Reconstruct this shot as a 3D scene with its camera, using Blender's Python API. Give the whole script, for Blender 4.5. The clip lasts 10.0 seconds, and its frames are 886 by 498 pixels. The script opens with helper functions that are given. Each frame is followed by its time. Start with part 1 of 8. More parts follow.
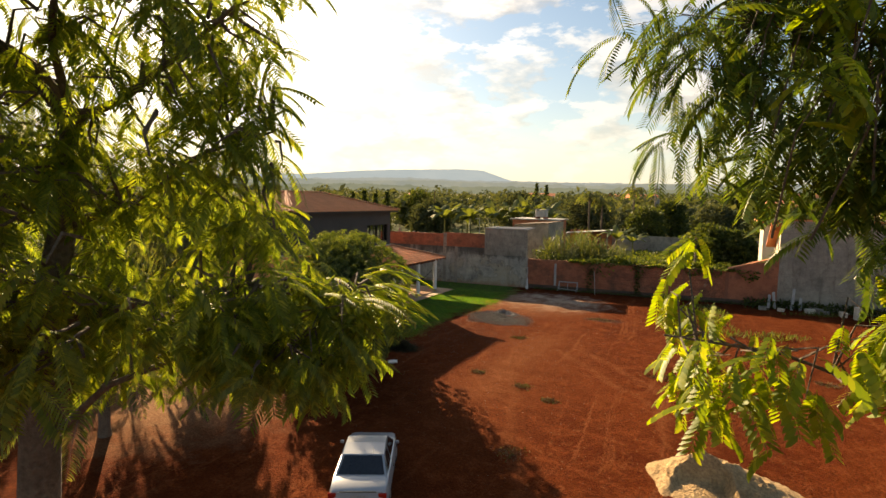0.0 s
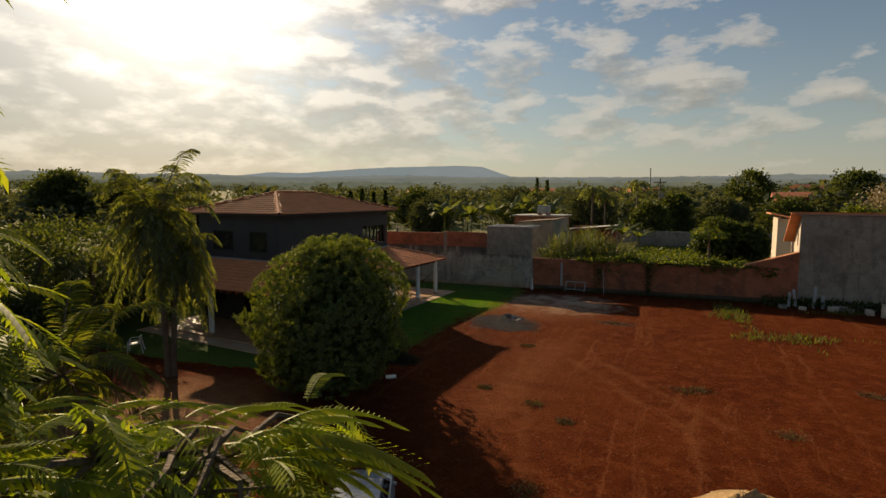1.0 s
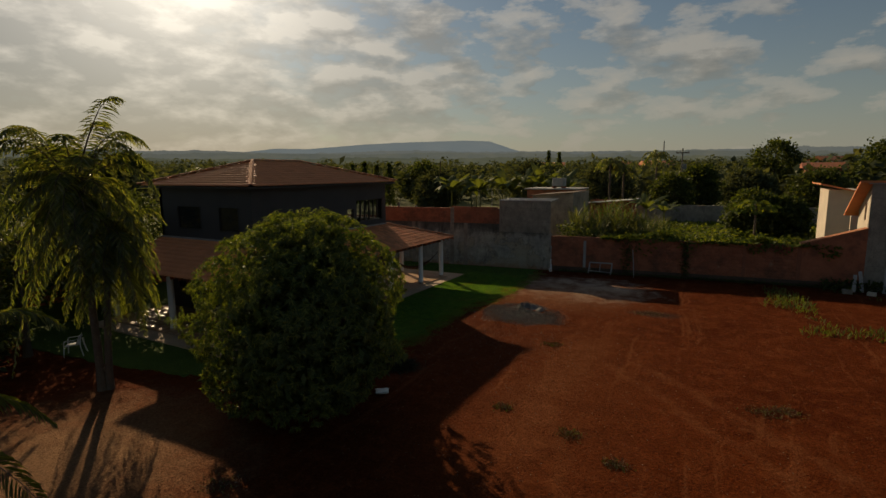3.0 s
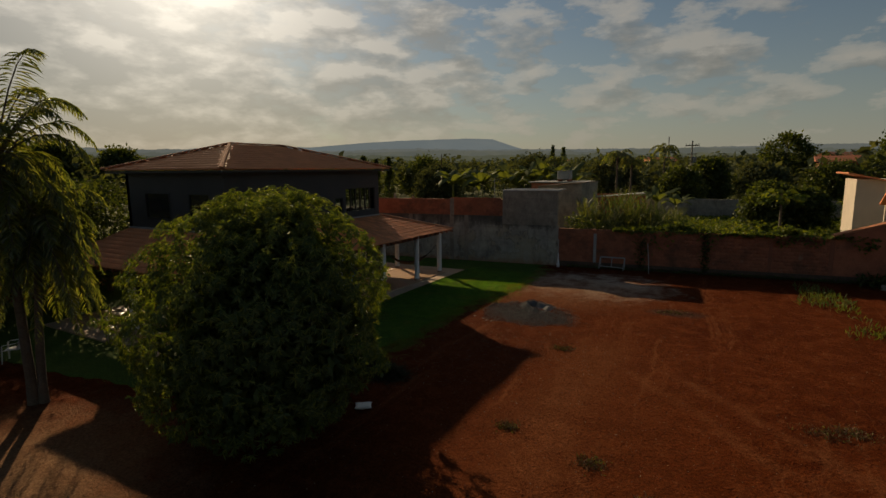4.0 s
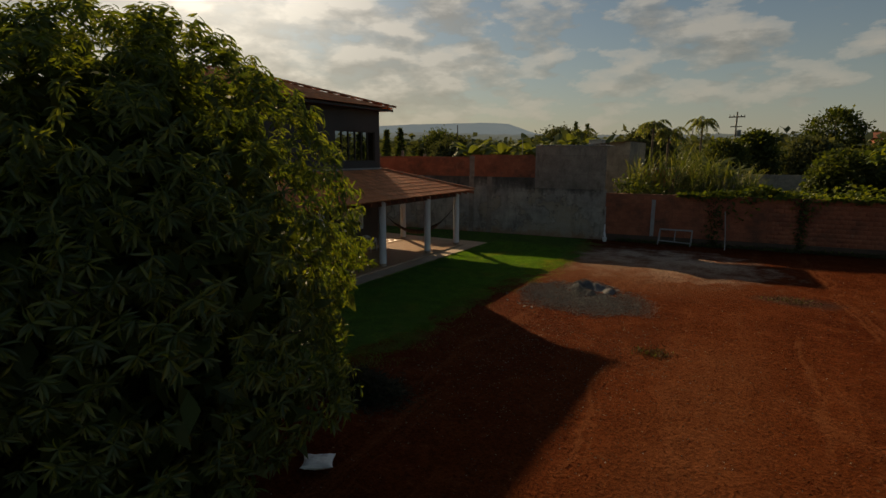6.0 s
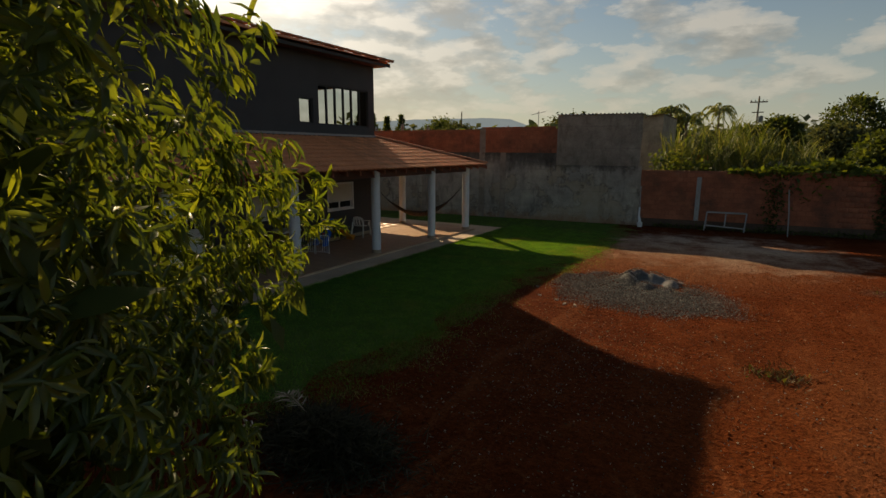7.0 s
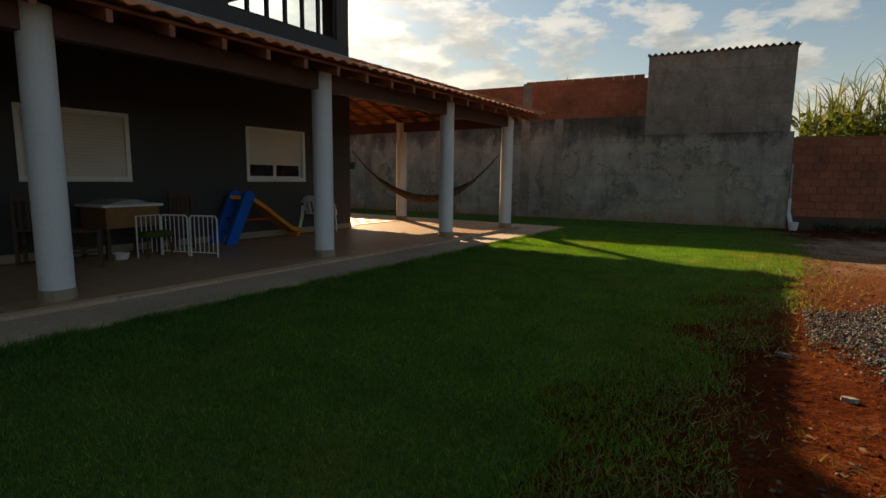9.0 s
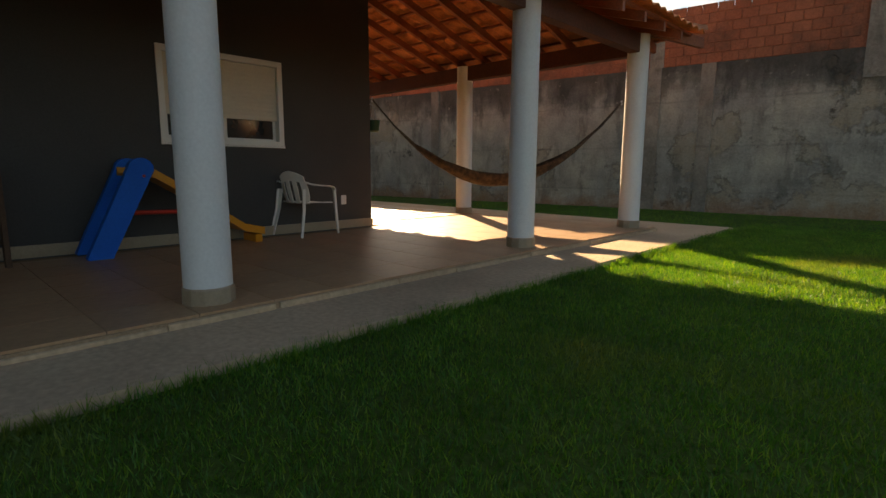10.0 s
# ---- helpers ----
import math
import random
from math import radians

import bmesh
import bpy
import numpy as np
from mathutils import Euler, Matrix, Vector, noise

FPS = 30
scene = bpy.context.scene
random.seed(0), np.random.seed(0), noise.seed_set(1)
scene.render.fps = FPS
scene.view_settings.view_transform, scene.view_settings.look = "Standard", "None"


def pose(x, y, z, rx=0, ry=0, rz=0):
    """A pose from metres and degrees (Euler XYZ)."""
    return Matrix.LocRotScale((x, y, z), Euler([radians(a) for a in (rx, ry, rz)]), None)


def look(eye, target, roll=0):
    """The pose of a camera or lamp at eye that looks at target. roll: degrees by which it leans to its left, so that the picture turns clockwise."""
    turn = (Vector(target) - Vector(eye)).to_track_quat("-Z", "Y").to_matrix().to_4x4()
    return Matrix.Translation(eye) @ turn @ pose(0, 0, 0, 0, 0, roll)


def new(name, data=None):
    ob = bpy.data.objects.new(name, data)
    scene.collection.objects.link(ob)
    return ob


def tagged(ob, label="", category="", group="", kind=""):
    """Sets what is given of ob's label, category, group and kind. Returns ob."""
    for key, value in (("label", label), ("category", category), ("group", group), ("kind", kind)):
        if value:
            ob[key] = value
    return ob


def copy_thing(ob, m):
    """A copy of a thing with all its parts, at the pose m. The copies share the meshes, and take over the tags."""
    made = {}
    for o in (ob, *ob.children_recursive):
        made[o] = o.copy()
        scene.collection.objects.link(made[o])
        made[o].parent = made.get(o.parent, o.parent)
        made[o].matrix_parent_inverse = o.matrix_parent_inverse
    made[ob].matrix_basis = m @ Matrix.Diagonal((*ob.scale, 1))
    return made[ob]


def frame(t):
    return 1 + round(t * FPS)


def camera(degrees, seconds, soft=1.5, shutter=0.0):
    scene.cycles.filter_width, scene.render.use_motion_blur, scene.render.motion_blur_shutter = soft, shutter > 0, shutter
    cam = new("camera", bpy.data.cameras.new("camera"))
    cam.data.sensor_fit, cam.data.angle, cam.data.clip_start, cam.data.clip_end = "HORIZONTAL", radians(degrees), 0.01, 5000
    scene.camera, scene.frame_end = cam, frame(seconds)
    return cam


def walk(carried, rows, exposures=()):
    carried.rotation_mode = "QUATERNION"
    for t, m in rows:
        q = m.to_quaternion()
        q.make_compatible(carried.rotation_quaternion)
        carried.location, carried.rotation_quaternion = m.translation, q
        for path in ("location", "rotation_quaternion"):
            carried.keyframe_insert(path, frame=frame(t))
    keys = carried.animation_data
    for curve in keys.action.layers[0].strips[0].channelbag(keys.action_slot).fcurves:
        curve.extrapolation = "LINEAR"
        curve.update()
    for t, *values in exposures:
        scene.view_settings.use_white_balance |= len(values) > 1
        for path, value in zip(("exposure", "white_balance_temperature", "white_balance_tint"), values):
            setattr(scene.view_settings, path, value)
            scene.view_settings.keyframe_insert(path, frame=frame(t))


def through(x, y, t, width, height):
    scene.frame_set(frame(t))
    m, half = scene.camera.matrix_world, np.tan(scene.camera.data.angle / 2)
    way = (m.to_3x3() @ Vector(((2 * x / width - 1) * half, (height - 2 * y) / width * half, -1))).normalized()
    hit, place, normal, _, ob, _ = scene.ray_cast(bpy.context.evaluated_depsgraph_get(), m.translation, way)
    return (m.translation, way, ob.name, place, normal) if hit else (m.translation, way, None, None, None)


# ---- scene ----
cam = camera(81.1, 10.0)
PATH = [
    (0, (19.577, -35.529, 7.296), (18.642, -33.771, 7.105), 1.0),
    (0.5, (19.176, -34.741, 7.33), (18.237, -32.983, 7.158), 0.1),
    (1, (18.6, -33.747, 7.373), (17.665, -31.99, 7.17), -0.0),
    (1.5, (18.017, -32.756, 7.374), (17.076, -31.007, 7.139), -0.1),
    (2, (17.474, -31.731, 7.348), (16.528, -29.986, 7.112), -0.2),
    (2.5, (16.927, -30.624, 7.226), (15.975, -28.887, 6.947), -0.3),
    (4, (15.417, -27.067, 6.295), (14.451, -25.342, 5.993), -0.5),
    (4.5, (14.751, -25.797, 5.934), (13.778, -24.077, 5.626), -0.2),
    (5, (13.937, -24.432, 5.435), (12.956, -22.719, 5.115), -0.2),
    (5.5, (13.055, -23.062, 4.927), (12.059, -21.362, 4.584), 0.0),
    (7, (9.931, -18.372, 3.269), (8.923, -16.686, 2.894), 0.3),
    (7.5, (8.809, -16.718, 2.711), (7.798, -15.035, 2.327), 0.4),
    (8, (7.76, -14.999, 2.101), (6.726, -13.324, 1.744), 0.45),
    (8.5, (6.698, -13.106, 1.578), (5.653, -11.428, 1.274), 0.57),
    (9, (5.507, -11.076, 1.269), (4.421, -9.418, 0.995), 0.73),
    (9.5, (4.475, -9.005, 0.99), (3.254, -7.445, 0.714), 0.15),
    (10, (3.145, -7.025, 0.922), (1.776, -5.6, 0.614), 0.3),
]
EXPOSURES = [(0.0, 1.6, 7700, 12), (0.4, 1.5, 7600, 12), (0.8, 0.8, 7300, 11), (1.2, 0.25, 7200, 10), (1.8, -0.05, 7200, 9), (2.5, -0.2, 7200, 9), (4.0, -0.3, 7200, 9), (5.5, -0.2, 7300, 9),
             (7.0, 0.4, 7400, 9), (8.0, 0.92, 7500, 9), (8.5, 0.9, 7500, 9), (9.0, 0.95, 7600, 9), (9.5, 1.35, 7800, 9), (10.0, 1.65, 8000, 9)]
walk(cam, [(t, look(eye, target, roll)) for t, eye, target, roll in PATH], EXPOSURES)

# ---- light: low afternoon sun ahead, broken thin cloud ----
SUN_AZ, SUN_EL = -54.9, 24.0
SUN_DIR = Vector((math.sin(radians(SUN_AZ)) * math.cos(radians(SUN_EL)), math.cos(radians(SUN_AZ)) * math.cos(radians(SUN_EL)), math.sin(radians(SUN_EL))))
sun_data = bpy.data.lights.new("sun", "SUN")
sun_data.energy, sun_data.angle, sun_data.color = 5.0, radians(0.6), (1.0, 0.79, 0.54)
sun = new("sun", sun_data)
sun.matrix_world = look(SUN_DIR * 60, (0, 0, 0))


class Nodes:
    """Short way to build a node tree."""

    def __init__(self, tree):
        self.tree = tree

    def add(self, kind, inputs=None, **props):
        n = self.tree.nodes.new(kind)
        for k, v in props.items():
            setattr(n, k, v)
        for k, v in (inputs or {}).items():
            if isinstance(v, bpy.types.NodeSocket):
                self.tree.links.new(v, n.inputs[k])
            else:
                n.inputs[k].default_value = v
        return n

    def math(self, op, a, b=0.0, clamp=False):
        return self.add("ShaderNodeMath", {0: a, 1: b}, operation=op, use_clamp=clamp).outputs[0]

    def vmath(self, op, a, b=(0, 0, 0)):
        n = self.add("ShaderNodeVectorMath", {0: a, 1: b}, operation=op)
        return n.outputs["Value"] if op in ("DOT_PRODUCT", "LENGTH", "DISTANCE") else n.outputs[0]

    def noise(self, vector, scale, detail=4.0, rough=0.55):
        return self.add("ShaderNodeTexNoise", {"Vector": vector, "Scale": scale, "Detail": detail, "Roughness": rough}).outputs["Fac"]

    def ramp(self, fac, stops):
        n = self.add("ShaderNodeValToRGB", {"Fac": fac})
        els = n.color_ramp.elements
        while len(els) < len(stops):
            els.new(0.5)
        for e, (p, c) in zip(els, stops):
            e.position = p
            e.color = (*c, 1) if not isinstance(c, (int, float)) else (c, c, c, 1)
        return n.outputs["Color"]

    def mix(self, fac, a, b, mode="MIX"):
        n = self.add("ShaderNodeMix", data_type="RGBA", blend_type=mode)
        for k, v in ((0, fac), (6, a), (7, b)):
            if isinstance(v, bpy.types.NodeSocket):
                self.tree.links.new(v, n.inputs[k])
            else:
                n.inputs[k].default_value = (*v, 1) if isinstance(v, tuple) else v
        return n.outputs[2]


world = bpy.data.worlds.new("sky")
scene.world = world
world.use_nodes = True
world.node_tree.nodes.clear()
W = Nodes(world.node_tree)
way = W.add("ShaderNodeTexCoord").outputs["Generated"]
sky = W.add("ShaderNodeTexSky", sky_type="NISHITA", sun_disc=False, sun_elevation=radians(SUN_EL), sun_rotation=radians(SUN_AZ), air_density=1.2, dust_density=0.35, ozone_density=2.2)
parts_way = W.add("ShaderNodeSeparateXYZ", {0: way})
height = W.math("MAXIMUM", parts_way.outputs[2], 0.0)
toward = W.math("MAXIMUM", W.vmath("DOT_PRODUCT", way, tuple(SUN_DIR)), 0.0)


def grey(value):
    return W.add("ShaderNodeCombineColor", {0: value, 1: value, 2: value}).outputs[0]


# rows of cumulus low in the sky: wide, flat-based, thinning away from the sun
layered = W.add("ShaderNodeMapping", {"Vector": way, "Location": (0.42, 0.15, 0.0), "Scale": (1.0, 1.0, 2.5)}).outputs[0]
puffs = W.noise(layered, 9.5, 9.0, 0.56)
banks = W.noise(W.vmath("ADD", layered, (3.1, 7.7, 0)), 1.9, 4.0, 0.5)
belt = W.ramp(height, [(0.02, 0.30), (0.10, 1.0), (0.24, 0.75), (0.42, 0.25)])
near_sun = W.math("MULTIPLY", W.math("POWER", toward, 3.5), 0.225)
body = W.math("ADD", W.math("MULTIPLY", puffs, 0.60), W.math("MULTIPLY", banks, 0.40))
cover = W.math("ADD", W.math("ADD", body, near_sun), W.math("MULTIPLY", belt, 0.055))
mask = W.ramp(cover, [(0.597, 0.0), (0.632, 0.58), (0.72, 1.0)])
sunward = W.noise(W.vmath("ADD", layered, (SUN_DIR.x * 0.020, SUN_DIR.y * 0.020, 0.060)), 9.5, 9.0, 0.56)
shade = W.ramp(W.math("ADD", 0.56, W.math("SUBTRACT", W.math("MULTIPLY", W.math("SUBTRACT", puffs, sunward), 2.8), W.math("MULTIPLY", W.math("SUBTRACT", cover, 0.66), 1.4))), [(0.25, 0.46), (0.55, 0.80), (0.80, 1.22)])
glow = W.math("ADD", 3.2, W.math("MULTIPLY", W.math("POWER", toward, 9.0), 3.4))
clear = W.mix(1.0, sky.outputs[0], (0.49, 0.525, 0.55), "MULTIPLY")
cloud = W.mix(1.0, W.mix(1.0, (1.0, 0.92, 0.82), shade, "MULTIPLY"), grey(glow), "MULTIPLY")
cloud = W.mix(1.0, cloud, W.mix(1.0, clear, (0.35, 0.33, 0.31), "MULTIPLY"), "ADD")
halo = W.math("ADD", W.math("MULTIPLY", W.math("POWER", toward, 55.0), 13.0), W.math("MULTIPLY", W.math("POWER", toward, 10.0), 1.1))
dome = W.mix(W.math("MULTIPLY", mask, 0.88), clear, cloud)
dome = W.mix(1.0, dome, W.mix(1.0, (1.0, 0.96, 0.89), grey(halo), "MULTIPLY"), "ADD")
low_air = W.math("MULTIPLY", W.math("POWER", 2.718, W.math("MULTIPLY", height, -8.5)), 0.84)
dome = W.mix(low_air, dome, W.mix(W.math("POWER", toward, 2.0), (3.3, 3.35, 3.25), (4.6, 4.15, 3.55)))
background = W.add("ShaderNodeBackground", {"Color": dome, "Strength": 0.085})
W.tree.links.new(background.outputs[0], W.add("ShaderNodeOutputWorld").inputs[0])

# ---- materials ----


def material(name):
    m = bpy.data.materials.new(name)
    m.use_nodes = True
    m.node_tree.nodes.clear()
    n = Nodes(m.node_tree)
    n.out = n.add("ShaderNodeOutputMaterial")
    n.place = n.add("ShaderNodeTexCoord").outputs["Object"]
    return m, n


def finish(n, color, rough=0.8, metal=0.0, bump=None, depth=0.01, spec=0.35, coat=0.0):
    b = n.add("ShaderNodeBsdfPrincipled", {"Roughness": rough, "Metallic": metal, "Specular IOR Level": spec, "Coat Weight": coat})
    if isinstance(color, tuple):
        b.inputs["Base Color"].default_value = (*color, 1)
    else:
        n.tree.links.new(color, b.inputs["Base Color"])
    if bump is not None:
        n.tree.links.new(n.add("ShaderNodeBump", {"Height": bump, "Distance": depth, "Strength": 0.9}).outputs[0], b.inputs["Normal"])
    n.tree.links.new(b.outputs[0], n.out.inputs[0])
    return b


def plain(name, a, b, scale=3.0, fine=40.0, rough=0.7, metal=0.0, depth=0.004, spec=0.35, per_object=0.0, spread=0.25, coat=0.0):
    """Two tones in broad patches, fine grain on top, small relief."""
    m, n = material(name)
    broad = n.noise(n.place, scale, 5.0)
    grain = n.noise(n.place, fine, 3.0)
    color = n.mix(n.ramp(broad, [(0.32, 0.0), (0.68, 1.0)]), a, b)
    color = n.mix(1.0, color, n.ramp(grain, [(0.25, 1.0 - spread), (0.75, 1.0 + spread)]), "MULTIPLY")
    if per_object:
        r = n.add("ShaderNodeObjectInfo").outputs["Random"]
        color = n.mix(1.0, color, n.ramp(r, [(0.0, 1.0 - per_object), (1.0, 1.0 + per_object)]), "MULTIPLY")
    finish(n, color, rough, metal, grain, depth, spec, coat)
    return m


def foliage(name, a, b, light, through=0.45, gloss=0.08, rough=0.4, boost=1.0):
    """Leaves: tone by leaf, light comes through them."""
    m, n = material(name)
    r = n.add("ShaderNodeNewGeometry").outputs["Random Per Island"]
    color = n.ramp(r, [(0.0, a), (0.55, b), (1.0, light)])
    d = n.add("ShaderNodeBsdfDiffuse", {"Color": color})
    t = n.add("ShaderNodeBsdfTranslucent", {"Color": n.mix(1.0, color, (1.5 * boost, 1.35 * boost, 0.45 * boost), "MULTIPLY")})
    g = n.add("ShaderNodeBsdfGlossy", {"Color": (0.9, 0.9, 0.85, 1), "Roughness": rough})
    one = n.add("ShaderNodeMixShader", {0: through, 1: d.outputs[0], 2: t.outputs[0]})
    two = n.add("ShaderNodeMixShader", {0: gloss, 1: one.outputs[0], 2: g.outputs[0]})
    n.tree.links.new(two.outputs[0], n.out.inputs[0])
    return m


def ellipse(n, x, y, rx, ry, wobble, amount=0.7, soft=0.35):
    """1 inside an uneven patch on the ground, 0 outside."""
    s = n.add("ShaderNodeSeparateXYZ", {0: n.place})
    dx = n.math("DIVIDE", n.math("SUBTRACT", s.outputs[0], x), rx)
    dy = n.math("DIVIDE", n.math("SUBTRACT", s.outputs[1], y), ry)
    d = n.math("SQRT", n.math("ADD", n.math("MULTIPLY", dx, dx), n.math("MULTIPLY", dy, dy)))
    d = n.math("ADD", d, n.math("MULTIPLY", n.math("SUBTRACT", wobble, 0.5), amount * 2))
    return n.math("SUBTRACT", 1.0, n.math("DIVIDE", n.math("SUBTRACT", d, 1.0 - soft), soft * 2), clamp=True)


def dirt_material():
    m, n = material("red_earth")
    broad, mid, fine = n.noise(n.place, 0.22, 5.0), n.noise(n.place, 1.4, 6.0, 0.65), n.noise(n.place, 14.0, 5.0, 0.7)
    c = n.mix(n.ramp(broad, [(0.35, 0.0), (0.65, 1.0)]), (0.074, 0.0150, 0.0040), (0.100, 0.0225, 0.0060))
    c = n.mix(n.ramp(mid, [(0.46, 0.0), (0.66, 0.9)]), c, (0.130, 0.034, 0.0105))
    c = n.mix(n.ramp(n.noise(n.place, 3.6, 6.0, 0.7), [(0.56, 0.0), (0.70, 0.75)]), c, (0.155, 0.056, 0.022))
    c = n.mix(n.ramp(n.noise(n.place, 5.5, 5.0, 0.7), [(0.28, 0.7), (0.40, 0.0)]), c, (0.040, 0.0085, 0.003))
    # wheel tracks running down the lot
    turned = n.add("ShaderNodeMapping", {"Vector": n.place, "Rotation": (0, 0, radians(24)), "Scale": (1.0, 0.05, 1.0)}).outputs[0]
    tracks = n.noise(n.vmath("ADD", turned, n.add("ShaderNodeCombineXYZ", {0: n.math("MULTIPLY", broad, 2.0), 1: 0.0, 2: 0.0}).outputs[0]), 1.9, 5.0, 0.7)
    c = n.mix(n.ramp(tracks, [(0.56, 0.0), (0.66, 0.62)]), c, (0.165, 0.054, 0.020))
    pale = ellipse(n, 8.8, 1.1, 3.6, 2.8, mid, 0.9)
    c = n.mix(n.math("MULTIPLY", pale, n.ramp(n.noise(n.place, 0.9, 7.0, 0.66), [(0.38, 0.25), (0.55, 0.92)])), c, (0.42, 0.325, 0.245))
    dusty = ellipse(n, 7.9, -1.4, 3.4, 2.4, mid, 0.9, 0.6)
    c = n.mix(n.math("MULTIPLY", dusty, 0.65), c, (0.200, 0.085, 0.040))
    path = ellipse(n, 12.0, -14.5, 2.2, 7.0, mid, 0.9, 0.7)
    c = n.mix(n.math("MULTIPLY", path, 0.35), c, (0.145, 0.046, 0.016))
    at = n.add("ShaderNodeSeparateXYZ", {0: n.place})
    for x0, y0, x1, y1, wide, strength in ((11.6, -8.0, 11.9, -18.8, 0.55, 0.45), (12.6, -10.4, 18.6, -17.4, 0.16, 0.38), (13.9, -10.0, 19.9, -16.4, 0.16, 0.38), (9.6, -8.6, 16.0, -25.0, 0.14, 0.30)):
        ux, uy = (x1 - x0) / math.hypot(x1 - x0, y1 - y0), (y1 - y0) / math.hypot(x1 - x0, y1 - y0)
        px, py = n.math("SUBTRACT", at.outputs[0], x0), n.math("SUBTRACT", at.outputs[1], y0)
        aside = n.math("ADD", n.math("SUBTRACT", n.math("MULTIPLY", px, uy), n.math("MULTIPLY", py, ux)), n.math("MULTIPLY", n.math("SUBTRACT", broad, 0.5), 2.2))
        gone = n.math("ADD", n.math("MULTIPLY", px, ux), n.math("MULTIPLY", py, uy))
        long = math.hypot(x1 - x0, y1 - y0)
        on = n.math("MULTIPLY", n.ramp(n.math("DIVIDE", n.math("ABSOLUTE", aside), wide * 3), [(0.2, 1.0), (0.75, 0.0)]), n.ramp(n.math("ABSOLUTE", n.math("SUBTRACT", n.math("DIVIDE", gone, long), 0.5)), [(0.38, 1.0), (0.55, 0.0)]))
        c = n.mix(n.math("MULTIPLY", on, n.math("MULTIPLY", n.ramp(mid, [(0.35, 0.35), (0.60, 1.0)]), strength)), c, (0.185, 0.066, 0.026))
    sandy = ellipse(n, 2.6, -23.8, 3.4, 3.2, mid, 0.8, 0.6)
    c = n.mix(n.math("MULTIPLY", sandy, 0.75), c, (0.30, 0.175, 0.095))
    dark = ellipse(n, 13.6, -2.9, 1.0, 0.6, mid, 0.6)
    c = n.mix(n.math("MULTIPLY", dark, 0.7), c, (0.045, 0.03, 0.024))
    clods = n.add("ShaderNodeTexVoronoi", {"Vector": n.place, "Scale": 9.0, "Randomness": 1.0}).outputs["Distance"]
    c = n.mix(n.ramp(n.math("ADD", clods, n.math("MULTIPLY", n.noise(n.place, 0.8, 4.0), 0.9)), [(0.34, 0.55), (0.46, 0.0)]), c, (0.165, 0.058, 0.022))
    grit = n.noise(n.place, 38.0, 3.0, 0.7)
    c = n.mix(1.0, c, n.ramp(fine, [(0.25, 0.50), (0.75, 1.46)]), "MULTIPLY")
    c = n.mix(1.0, c, n.ramp(grit, [(0.3, 0.75), (0.7, 1.25)]), "MULTIPLY")
    finish(n, c, 0.95, 0, n.math("ADD", n.math("MULTIPLY", mid, 0.8), n.math("MULTIPLY", fine, 0.6)), 0.17, 0.02)
    return m


